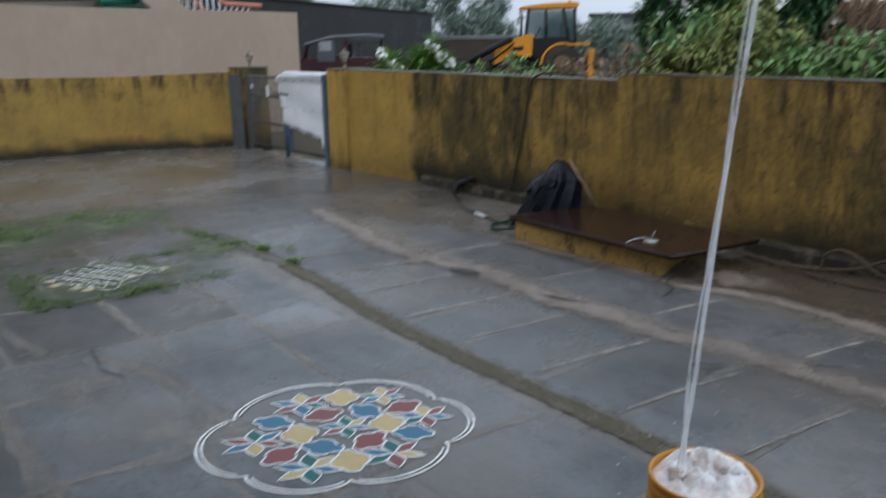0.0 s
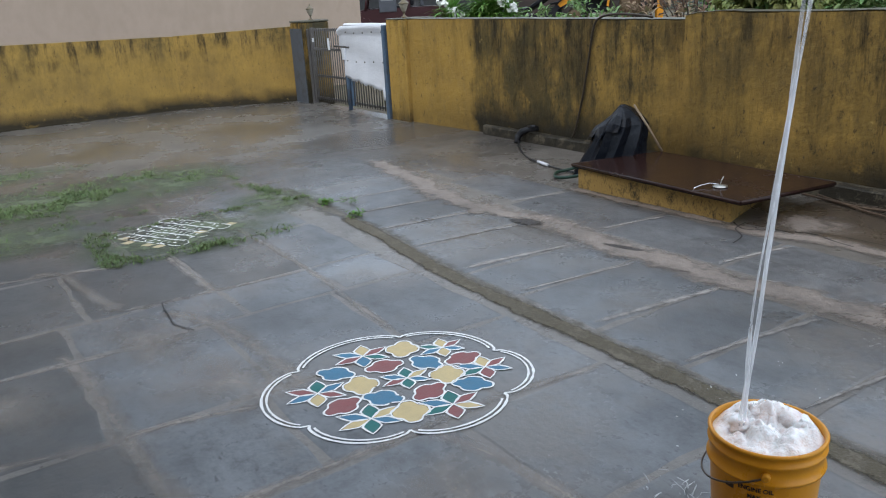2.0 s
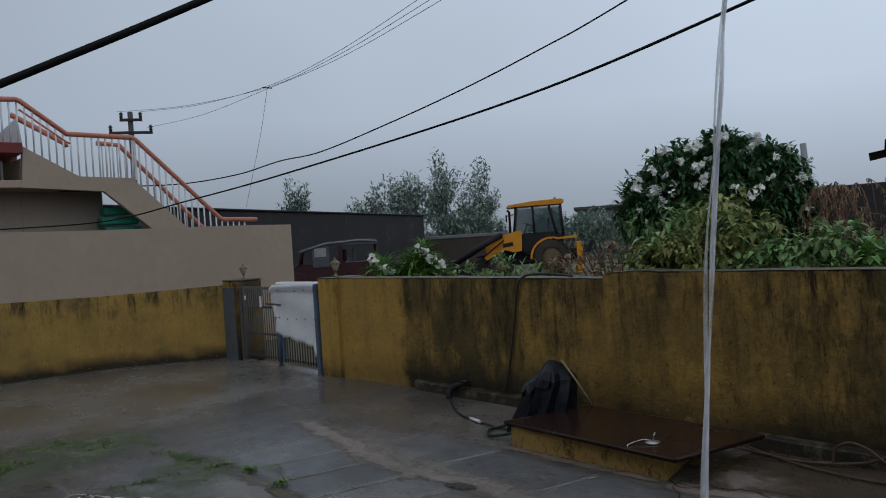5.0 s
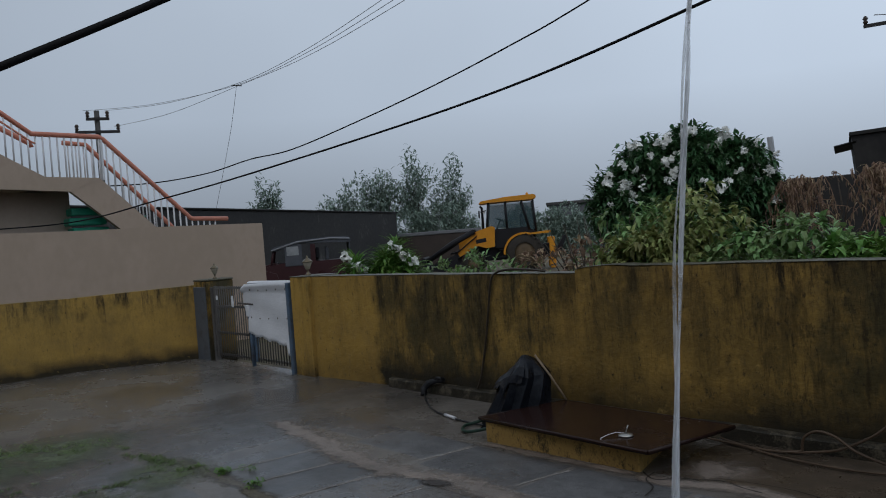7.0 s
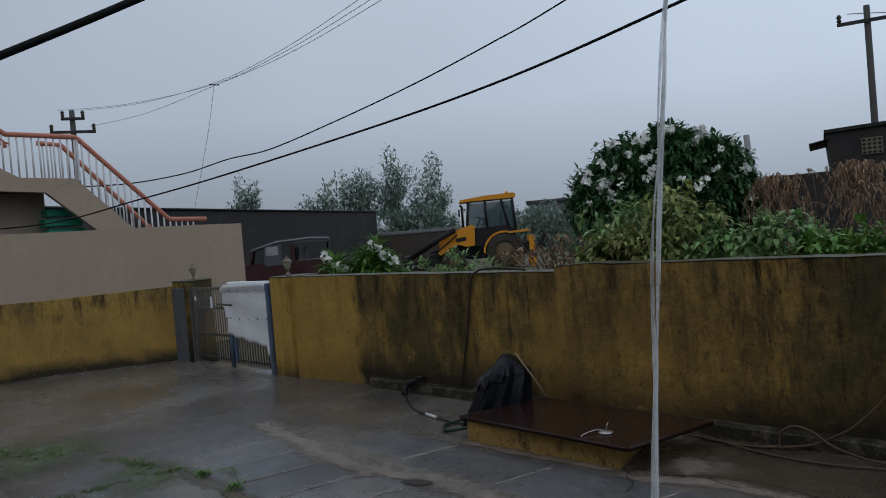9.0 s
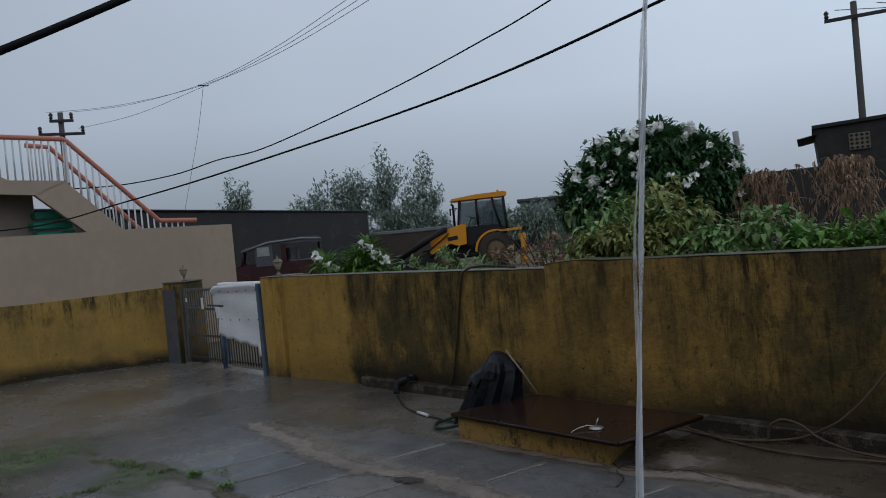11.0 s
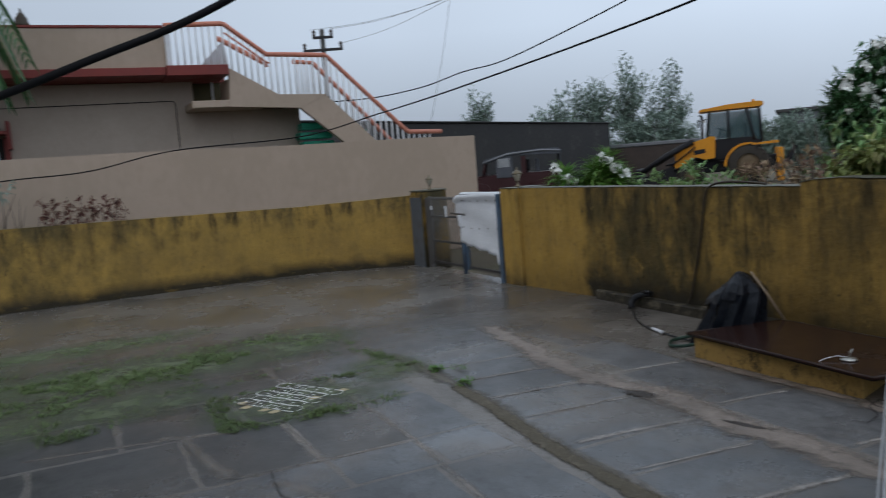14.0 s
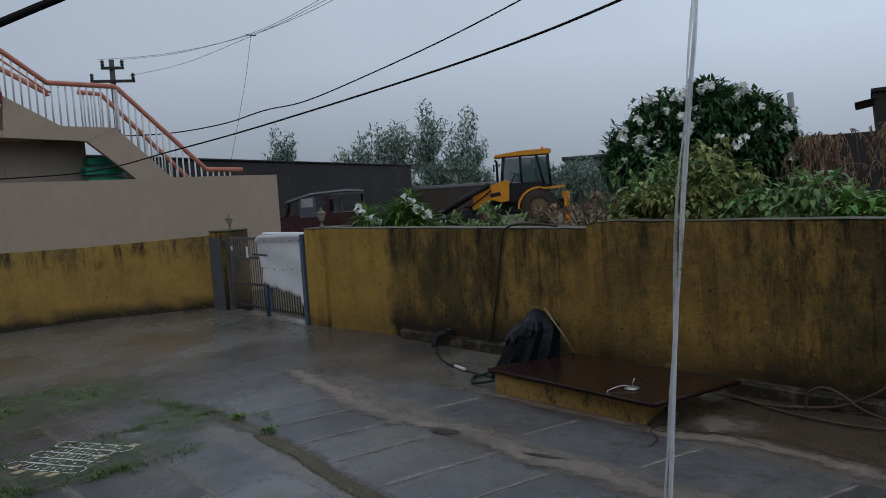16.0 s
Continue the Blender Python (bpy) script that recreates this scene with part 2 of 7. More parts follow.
    drips = math_node(n, l, "MULTIPLY", math_node(n, l, "MULTIPLY", noise_node(n, l, vec, 1.0, 7, 0.75, (12, 12, 1.3), 0.55, 0.62), dirt_shade), ramp_z(0.0, 0.5))
    wide = math_node(n, l, "MULTIPLY", noise_node(n, l, vec, 1.0, 7, 0.7, (1.8, 1.8, 1.1), 0.47, 0.58), ramp_z(top - reach * 0.8, top + 0.05))
    if zones:
        wide = math_node(n, l, "MULTIPLY", wide, math_node(n, l, "ADD", run_base, dirt_shade))
    paint = mix_col(n, l, math_node(n, l, "MULTIPLY", wide, 0.85 * mould), paint, (0.052, 0.043, 0.02))
    if zones:
        runs = math_node(n, l, "MULTIPLY", runs, math_node(n, l, "ADD", run_base, dirt_shade))
        haze = math_node(n, l, "MULTIPLY", dirt_shade, noise_node(n, l, vec, 2.3, 10, 0.78, (1.4, 1.4, 0.7), 0.36, 0.6))
        paint = mix_col(n, l, math_node(n, l, "MULTIPLY", haze, 0.93), paint, (0.054, 0.046, 0.021))
        blot = math_node(n, l, "MULTIPLY", dirt_shade, noise_node(n, l, vec, 5.5, 9, 0.75, (1.5, 1.5, 0.8), 0.54, 0.62))
        paint = mix_col(n, l, math_node(n, l, "MULTIPLY", blot, 0.7), paint, (0.03, 0.026, 0.013))
    black = math_node(n, l, "MULTIPLY", math_node(n, l, "ADD", runs, math_node(n, l, "MULTIPLY", drips, 0.55 * runny)), 0.9 * min(mould, 1.1))
    paint = mix_col(n, l, black, paint, (0.016, 0.013, 0.008))
    low = n.new("ShaderNodeMapRange")
    low.inputs["From Min"].default_value, low.inputs["From Max"].default_value = foot_h, foot_full
    l.new(math_node(n, l, "ADD", z_true, math_node(n, l, "MULTIPLY", shift.outputs[0], 0.35)), low.inputs["Value"])
    foot = math_node(n, l, "MULTIPLY", noise_node(n, l, vec, 5.0, 8, 0.72, (1, 1, 1.4), foot_lo, foot_lo + 0.18), low.outputs[0])
    if zones:
        foot = math_node(n, l, "MULTIPLY", foot, math_node(n, l, "ADD", foot_base, dirt_shade))
    paint = mix_col(n, l, math_node(n, l, "MULTIPLY", foot, 0.95), paint, (0.02, 0.018, 0.013))
    speck = noise_node(n, l, vec, 24.0, 6, 0.7, (1, 1, 0.6), 0.61, 0.68)
    paint = mix_col(n, l, math_node(n, l, "MULTIPLY", speck, 0.75), paint, (0.024, 0.02, 0.015))
    drop = noise_node(n, l, vec, 52.0, 5, 0.65, (1, 1, 0.4), 0.60, 0.66)
    paint = mix_col(n, l, math_node(n, l, "MULTIPLY", math_node(n, l, "MULTIPLY", drop, dirt_shade), 0.7), paint, (0.02, 0.017, 0.011))
    bare = noise_node(n, l, vec, 7.0, 8, 0.75, (1, 1, 0.8), 0.64, 0.69)
    paint = mix_col(n, l, math_node(n, l, "MULTIPLY", bare, 0.45), paint, tuple(fresh * c for c in (0.36, 0.25, 0.085)))
    l.new(paint, bs.inputs["Base Color"])
    r = n.new("ShaderNodeMapRange")
    r.inputs["To Min"].default_value, r.inputs["To Max"].default_value = 0.5, 0.8
    l.new(noise_node(n, l, vec, 4.0), r.inputs["Value"])
    l.new(r.outputs[0], bs.inputs["Roughness"])
    bp = n.new("ShaderNodeBump")
    bp.inputs["Strength"].default_value, bp.inputs["Distance"].default_value = 0.7, 0.012
    l.new(noise_node(n, l, vec, 14.0, 8, 0.7, lo=0.2, hi=0.8), bp.inputs["Height"])
    l.new(bp.outputs[0], bs.inputs["Normal"])
    return m


def wet_ground(name, dry, damp, silt, gloss=(0.1, 0.42), vary=0.0, silt_lo=0.52, bump=0.25, size=1.0):
    """A wet floor: mottled stone, silt left by puddles, a film of water here and rough there, pocked by rain."""
    m = bpy.data.materials.new(name)
    m.use_nodes = True
    n, l = m.node_tree.nodes, m.node_tree.links
    bs = n["Principled BSDF"]
    vec = n.new("ShaderNodeTexCoord").outputs["Object"]
    col = mix_col(n, l, noise_node(n, l, vec, 2.4 * size, 10, 0.75, lo=0.36, hi=0.64), dry, damp)
    grain = noise_node(n, l, vec, 40 * size, 6, 0.7, lo=0.3, hi=0.75)
    col = mix_col(n, l, math_node(n, l, "MULTIPLY", grain, 0.46), col, tuple(c * 1.9 for c in dry))
    blot = noise_node(n, l, vec, 6.5 * size, 8, 0.75, (1, 1.6, 1), 0.5, 0.64)
    col = mix_col(n, l, math_node(n, l, "MULTIPLY", blot, 0.7), col, tuple(c * 0.62 for c in damp))
    pits = noise_node(n, l, vec, 17 * size, 5, 0.6, (1, 2.2, 1), 0.61, 0.68)
    col = mix_col(n, l, math_node(n, l, "MULTIPLY", pits, 0.75), col, tuple(c * 0.45 for c in damp))
    pool = noise_node(n, l, vec, 0.9, 6, 0.6, (1, 1.4, 1), 0.46, 0.62)
    col = mix_col(n, l, math_node(n, l, "MULTIPLY", pool, 0.6), col, tuple(c * 0.55 for c in damp))
    mud = noise_node(n, l, vec, 1.15, 9, 0.68, lo=silt_lo, hi=silt_lo + 0.16)
    col = mix_col(n, l, math_node(n, l, "MULTIPLY", mud, math_node(n, l, "ADD", 0.62, math_node(n, l, "MULTIPLY", grain, 0.3))), col, silt)
    if vary:
        hs, rg, oi = n.new("ShaderNodeHueSaturation"), n.new("ShaderNodeMapRange"), n.new("ShaderNodeObjectInfo")
        rg.inputs["To Min"].default_value, rg.inputs["To Max"].default_value = 1 - vary, 1 + vary
        l.new(oi.outputs["Random"], rg.inputs["Value"])
        l.new(rg.outputs[0], hs.inputs["Value"])
        l.new(col, hs.inputs["Color"])
        col = hs.outputs[0]
    l.new(col, bs.inputs["Base Color"])
    film = noise_node(n, l, vec, 1.1, 5, 0.6, lo=0.38, hi=0.62)
    rg = n.new("ShaderNodeMapRange")
    rg.inputs["To Min"].default_value, rg.inputs["To Max"].default_value = gloss[1], gloss[0]
    l.new(math_node(n, l, "SUBTRACT", film, math_node(n, l, "MULTIPLY", grain, 0.25)), rg.inputs["Value"])
    l.new(rg.outputs[0], bs.inputs["Roughness"])
    bp = n.new("ShaderNodeBump")
    bp.inputs["Strength"].default_value, bp.inputs["Distance"].default_value = bump, 0.006
    l.new(math_node(n, l, "ADD", math_node(n, l, "MULTIPLY", grain, 0.4), noise_node(n, l, vec, 9.0 * size, 6, 0.65, lo=0.2, hi=0.8)), bp.inputs["Height"])
    l.new(bp.outputs[0], bs.inputs["Normal"])
    return m


def leaf_mat(name, cols, island=0.35, rough=0.42):
    """A leaf that lets some light through."""
    m = mat(name, cols, 3.0, rough, 0.0, island=island)
    n, l = m.node_tree.nodes, m.node_tree.links
    bs = n["Principled BSDF"]
    tr, mx = n.new("ShaderNodeBsdfTranslucent"), n.new("ShaderNodeMixShader")
    mx.inputs[0].default_value = 0.22
    l.new(bs.inputs["Base Color"].links[0].from_socket, tr.inputs[0])
    l.new(bs.outputs[0], mx.inputs[1])
    l.new(tr.outputs[0], mx.inputs[2])
    l.new(mx.outputs[0], n["Material Output"].inputs["Surface"])
    return m


def glass_mat(name, tint, rough=0.05, alpha=0.35):
    """Window glass: a dark, glossy pane that lets part of the light pass."""
    m = bpy.data.materials.new(name)
    m.use_nodes = True
    bs = m.node_tree.nodes["Principled BSDF"]
    bs.inputs["Base Color"].default_value = (*tint, 1)
    bs.inputs["Roughness"].default_value, bs.inputs["Alpha"].default_value = rough, alpha
    return m


# ---- materials ----
OCHRE_R = limewash_wall("ochre_wall_paint", 1.2, 1.05, 0.85, 0.42, 1.17, 0.23, zones=((-8.8, 0.02), (-7.05, 0.08), (-6.92, 0.85), (-6.2, 1.0), (-4.6, 0.95), (-4.3, 0.3), (-3.95, 0.7), (-3.5, 0.4), (-2.9, 0.5), (-2.3, 0.85), (-1.8, 1.0), (1.6, 1.0)), foot_full=0.15, foot_base=0.3, run_base=0.23)
OCHRE_C = limewash_wall("ochre_pillar_paint", 1.2, 0.75, 0.4, 0.2, 1.2, 0.36, 0.3)
# west wall zones paint both mould and overhead shade, darker towards the left
OCHRE_M = limewash_wall("ochre_wall_paint_mould_shade", 1.15, 1.05, 0.6, 0.26, 1.2, 0.25, 0.5, zones=((0.0, 0.3), (2.2, 0.36), (3.6, 0.6), (4.6, 0.88), (6.0, 1.0)), foot_full=0.07, runny=0.5)
OCHRE_N = limewash_wall("ochre_wall_paint_deep_mould_shade", 1.2, 1.15, 0.6, 0.3, 1.1, 0.25, 0.8, zones=((0.0, 0.95), (5.0, 1.0)), foot_full=0.08, runny=0.6)
OCHRE_P = mat("ochre_plinth_paint", [(0.016, 0.012, 0.008), (0.035, 0.026, 0.013), (0.2, 0.13, 0.042), (0.36, 0.228, 0.07), (0.30, 0.19, 0.06), (0.1, 0.068, 0.028), (0.03, 0.022, 0.012)], 7, 0.7, 0.5, stretch=(1.3, 1.3, 0.8))
FLAG = wet_ground("wet_blue_flagstone", (0.106, 0.113, 0.121), (0.047, 0.052, 0.059), (0.112, 0.097, 0.084), (0.12, 0.42), vary=0.16, silt_lo=0.45)
FLAG_DARK = wet_ground("dark_flagstone", (0.054, 0.053, 0.052), (0.026, 0.026, 0.026), (0.066, 0.056, 0.046), (0.2, 0.5), vary=0.2, silt_lo=0.46)
FLAG_ROUGH = wet_ground("chipped_flagstone", (0.11, 0.11, 0.112), (0.05, 0.05, 0.054), (0.14, 0.116, 0.1), (0.12, 0.5), vary=0.2, bump=0.7, size=1.6)
YARD = wet_ground("wet_cement_screed", (0.16, 0.145, 0.13), (0.1, 0.091, 0.082), (0.128, 0.112, 0.098), (0.1, 0.4), bump=0.6, silt_lo=0.43)
SILT = wet_ground("silty_yard_film", (0.115, 0.107, 0.098), (0.1, 0.093, 0.085), (0.112, 0.102, 0.09), (0.12, 0.32), silt_lo=0.47)
SOIL = mat("wet_soil", [(0.045, 0.038, 0.022), (0.115, 0.095, 0.062), (0.07, 0.058, 0.035), (0.17, 0.145, 0.11), (0.09, 0.075, 0.045)], 11, 0.6, 1.0, spec=0.3)
EARTH = mat("rough_earth", [(0.06, 0.055, 0.035), (0.11, 0.09, 0.06), (0.07, 0.085, 0.04)], 1.5, 0.9, 0.5)
PLASTER = mat("beige_plaster", [(0.315, 0.24, 0.182), (0.375, 0.289, 0.224), (0.34, 0.264, 0.202), (0.36, 0.28, 0.217)], 0.7, 0.7, 0.15, stretch=(1, 1, 0.6))
PLASTER_D = mat("grey_beige_plaster", [(0.325, 0.263, 0.215), (0.40, 0.325, 0.268)], 1.2, 0.8, 0.12)
RED_TRIM = mat("red_oxide_paint", [(0.15, 0.03, 0.026), (0.21, 0.042, 0.034)], 3, 0.6, 0.1)
RAIL_RED = mat("salmon_rail_paint", [(0.44, 0.155, 0.10), (0.54, 0.215, 0.15)], 4, 0.5, 0.1)
RAIL_WHITE = mat("white_baluster_paint", [(0.52, 0.52, 0.54), (0.68, 0.68, 0.69)], 6, 0.5, 0.1)
SHEET_WHITE = mat("white_plastic_sheet", [(0.55, 0.57, 0.61), (0.72, 0.74, 0.78)], 2.5, 0.45, 0.35, stretch=(1, 1, 3))
GATE_BLUE = mat("blue_grey_gate_paint", [(0.035, 0.06, 0.10), (0.075, 0.12, 0.18), (0.06, 0.045, 0.035)], 7, 0.5, 0.2)
GATE_GREY = mat("slate_blue_post", [(0.045, 0.055, 0.07), (0.08, 0.092, 0.108), (0.06, 0.055, 0.05)], 5, 0.5, 0.2)
GATE_DARK = mat("dark_gate_bars", [(0.055, 0.054, 0.056), (0.12, 0.11, 0.10)], 9, 0.55, 0.2)
BLACK_PLASTIC = mat("black_plastic", [(0.010, 0.011, 0.013), (0.022, 0.023, 0.027)], 5, 0.4, 0.15)
CABLE = mat("black_cable", [(0.006, 0.006, 0.007), (0.011, 0.011, 0.012)], 8, 0.6, 0.0, spec=0.1)
CHALK_MATS = {k: mat(k + "_floor_paint", [tuple(c * 0.72 for c in v), v], 16, 0.5, 0.25) for k, v in {
    "white": (0.88, 0.88, 0.87), "blue": (0.055, 0.19, 0.31), "red": (0.26, 0.085, 0.085), "yellow": (0.62, 0.48, 0.24), "green": (0.015, 0.15, 0.14)}.items()}

YARD_FRAME = pose(0, 0, 0, 0, 0, -49)      # x along the gate wall, y towards it
HOUSE_FRAME = pose(0, 0, 0, 0, 0, 41.3)    # x along the neighbour's front, y into it

# ---- ground ----
g = Mesh()
n = 56
for j in range(n + 1):
    for i in range(n + 1):
        a, b = (2 * i / n - 1), (2 * j / n - 1)
        g.v.append((900 * a * abs(a) ** 1.6, 900 * b * abs(b) ** 1.6, -0.06))
g.f = [(j * (n + 1) + i, j * (n + 1) + i + 1, (j + 1) * (n + 1) + i + 1, (j + 1) * (n + 1) + i) for j in range(n) for i in range(n)]
solid("ground", g, EARTH, Matrix(), "rough wet earth with scrub round the yards", "ground", kind="structure")

yard = solid("floor", Mesh().slab([(-14.2, 5.09), (-14.2, -6.5), (3.5, -6.5), (3.5, 5.09)], -0.05, -0.001), YARD, YARD_FRAME,
             "wet cement yard floor laid with blue-grey flagstones", "floor", kind="structure")


def ragged(pts, step=0.12, amp=0.012, seed=1):
    """An outline with its edges made uneven."""
    rnd = random.Random(seed)
    res = []
    for k, p in enumerate(pts):
        q = pts[(k + 1) % len(pts)]
        d = math.hypot(q[0] - p[0], q[1] - p[1])
        c = max(1, int(d / step))
        res += [(p[0] + (q[0] - p[0]) * i / c + rnd.uniform(-amp, amp), p[1] + (q[1] - p[1]) * i / c + rnd.uniform(-amp, amp)) for i in range(c)]
    return res


# silt that covers the stones beyond the grass
sn, sl = SILT.node_tree.nodes, SILT.node_tree.links
svec = sn.new("ShaderNodeTexCoord").outputs["Object"]
sxyz, thin = sn.new("ShaderNodeSeparateXYZ"), sn.new("ShaderNodeMapRange")
sl.new(svec, sxyz.inputs[0])
thin.inputs["From Min"].default_value, thin.inputs["From Max"].default_value = -5.7, -8.6
sl.new(sxyz.outputs["X"], thin.inputs["Value"])
wash = sn.new("ShaderNodeTexNoise")
wash.inputs["Scale"].default_value, wash.inputs["Detail"].default_value, wash.inputs["Roughness"].default_value = 1.6, 7, 0.65
sl.new(svec, wash.inputs["Vector"])
cover_amt, bare, lay = sn.new("ShaderNodeMapRange"), sn.new("ShaderNodeBsdfTransparent"), sn.new("ShaderNodeMixShader")
cover_amt.inputs["From Min"].default_value, cover_amt.inputs["From Max"].default_value = 0.45, 1.4
sumn = sn.new("ShaderNodeMath")
sl.new(thin.outputs[0], sumn.inputs[0])
sl.new(wash.outputs["Fac"], sumn.inputs[1])
sl.new(sumn.outputs[0], cover_amt.inputs["Value"])
sl.new(cover_amt.outputs[0], lay.inputs[0])
sl.new(bare.outputs[0], lay.inputs[1])
sl.new(sn["Principled BSDF"].outputs[0], lay.inputs[2])
sl.new(lay.outputs[0], sn["Material Output"].inputs["Surface"])
part("silt_film", Mesh().slab([(-14.1, 5.06), (-14.1, -6.4), (-5.65, -6.4), (-5.65, 4.0), (-5.65, 4.97), (-6.9, 4.98), (-6.95, 5.06)], -0.02, 0.004),
     SILT, yard, "thin brown silt and rainwater over the paving")

# ---- gate wall and the wall opposite ----
def wall_length(pts, thick, lift=0.0, lip=0.0, seed=1):
    """A plastered wall along rows of run, face and top height, with an uneven worn top edge. lift: a coping of that height on the top alone."""
    mb = Mesh()
    n = max(8, int((pts[-1][0] - pts[0][0]) / 0.11))
    for i in range(n + 1):
        u = pts[0][0] + (pts[-1][0] - pts[0][0]) * i / n
        for (ua, va, za), (ub, vb, zb) in zip(pts, pts[1:]):
            if ua <= u <= ub + 1e-6:
                q = (u - ua) / (ub - ua)
                v, z = va + (vb - va) * q, za + (zb - za) * q
        z += 0.005 * noise.noise(Vector((u * 2.3, seed, 0))) + 0.003 * noise.noise(Vector((u * 9.0, seed, 4)))
        b = 0.010 + 0.006 * noise.noise(Vector((u * 6.0, seed, 8)))
        if lift:
            w = lip + 0.003 * noise.noise(Vector((u * 11.0, seed, 6)))
            mb.v += [(u, v - w, z + 0.0015), (u, v - w, z + lift * 0.7), (u, v + 0.006, z + lift), (u, v + thick, z + lift), (u, v + thick, z + 0.0015)]
        else:
            bulge = 0.004 * noise.noise(Vector((u * 1.1, seed, 2)))
            mb.v += [(u, v, -0.05), (u, v + bulge, z - b), (u, v + b, z), (u, v + thick - 0.01, z), (u, v + thick, -0.05)]
    for i in range(n):
        mb.f += [(5 * i + k, 5 * i + 5 + k, 5 * i + 6 + k, 5 * i + 1 + k) for k in range(4)]
        mb.f.append((5 * i, 5 * i + 4, 5 * i + 9, 5 * i + 5))
    mb.f += [(0, 1, 2, 3, 4), tuple(5 * n + k for k in (4, 3, 2, 1, 0))]
    return mb


LOW_WALL = [(-8.30, 4.955, 1.205), (-7.13, 5.04, 1.197), (-4.30, 5.075, 1.172)]
HIGH_WALL = [(-4.298, 5.06, 1.205), (-4.2, 5.06, 1.222), (-3.95, 5.062, 1.234), (-3.7, 5.064, 1.222), (-1.5, 5.075, 1.216), (1.6, 5.08, 1.216)]
# moss tones with the wet edge's sky reflection painted in as paler colour
MOSS_SHEEN = mat("mossy_sheen_coping", [(0.03, 0.028, 0.02), (0.085, 0.08, 0.055), (0.16, 0.155, 0.12)], 9, 0.55, 0.5)
wall_gate = solid("wall_east", wall_length(LOW_WALL, 0.2, seed=3), OCHRE_R, YARD_FRAME, "ochre limewashed yard wall streaked with black mould", "wall", kind="structure")
part("raised_wall", wall_length(HIGH_WALL, 0.2, seed=5), OCHRE_R, wall_gate)
part("coping", wall_length(HIGH_WALL, 0.2, 0.006, 0.003, 7), MOSS_SHEEN, wall_gate)
part("coping", wall_length(LOW_WALL, 0.2, 0.005, 0.002, 9), MOSS_SHEEN, wall_gate)
wl_pts = [(-3.86, 12.02), (-5.6, 11.5), (-9.72, 7.86), (-13.0, 4.95)]
wall_l = thing("wall_west", Matrix(), "ochre limewashed yard wall with a damp black foot", "wall", kind="structure")
for k, (h0, h1) in enumerate(((1.12, 1.08), (1.08, 1.19), (1.19, 1.22))):
    p, q = Vector((*wl_pts[k], 0)), Vector((*wl_pts[k + 1], 0))
    ln, an = (q - p).length, math.degrees(math.atan2(q.y - p.y, q.x - p.x))
    nseg = 14
    mb = Mesh()
    for i in range(nseg):
        xa, xb = ln * i / nseg, ln * (i + 1) / nseg
        za, zb = h0 + (h1 - h0) * i / nseg, h0 + (h1 - h0) * (i + 1) / nseg
        mb.add([(xa, -0.2, -0.05), (xb, -0.2, -0.05), (xb, 0, -0.05), (xa, 0, -0.05), (xa, -0.2, za), (xb, -0.2, zb), (xb, 0, zb), (xa, 0, za)],
               [(0, 3, 2, 1), (4, 5, 6, 7), (0, 1, 5, 4), (2, 3, 7, 6)] + ([(0, 4, 7, 3)] if i == 0 else []) + ([(1, 2, 6, 5)] if i == nseg - 1 else []))
    mb.weld = True
    part("wall_run", mb, (OCHRE_M, OCHRE_M, OCHRE_N)[k], wall_l, at=pose(p.x, p.y, 0, 0, 0, an))
# the unseen dwelling behind the camera closes the yard, sized to block sky light
solid("unseen_wall_south", Mesh().box(-5.0, -1.4, -0.05, 6.0, -1.2, 4.2, 0.01), PLASTER, YARD_FRAME, "plain beige unseen house wall behind the yard, blocking sky light", "wall", kind="structure")
solid("unseen_porch_roof", Mesh().box(-1.7, -1.19, 3.15, 6.0, 0.9, 3.3, 0.01), PLASTER, YARD_FRAME, "plain unseen porch roof slab over the house front, blocking sky light", "roof", kind="structure")

# ---- neighbour's boundary wall ----
bw = Mesh()
for i in range(18):
    s0, s1 = -9 + 16.25 * i / 18, -9 + 16.25 * (i + 1) / 18
    f = lambda s: 2.225 - 0.0105 * (s + 6) + 0.008 * math.sin(s * 1.3)
    bw.add([(s0, 13.6, -0.05), (s1, 13.6, -0.05), (s1, 13.82, -0.05), (s0, 13.82, -0.05), (s0, 13.6, f(s0)), (s1, 13.6, f(s1)), (s1, 13.82, f(s1)), (s0, 13.82, f(s0))],
           [(4, 5, 6, 7), (0, 1, 5, 4), (2, 3, 7, 6)] + ([(1, 2, 6, 5)] if i == 17 else []) + ([(0, 4, 7, 3)] if i == 0 else []))
bw.weld = True
solid("wall_boundary", bw, PLASTER, HOUSE_FRAME, "smooth beige plastered boundary wall with rounded top", "wall", kind="structure")

# ---- gate, pillars and lamps ----
pillar = thing("gate_pillar", YARD_FRAME @ pose(-11.42, 5.12, 0), "mould-streaked ochre gate pillar with a flat cap", "gate pillar", "gate pillars")
part("shaft", Mesh().box(-0.21, -0.22, -0.05, 0.21, 0.22, 1.17, 0.012), limewash_wall("mouldy_pillar_paint", 1.1, 1.5, 1.2, 0.3, 0.75, 0.25, 1.4), pillar)
part("cladding", Mesh().box(-0.205, -0.236, -0.05, 0.205, -0.2215, 1.09, 0.004), GATE_GREY, pillar, "slate-blue steel plate on the pillar face")
part("cap", Mesh().box(-0.218, -0.228, 1.172, 0.218, 0.228, 1.2, 0.01), bpy.data.materials["mossy_sheen_coping"], pillar)
pillar2 = thing("gate_pillar", YARD_FRAME @ pose(-8.51, 5.12, 0), "ochre gate pillar flush with the yard wall", "gate pillar", "gate pillars")
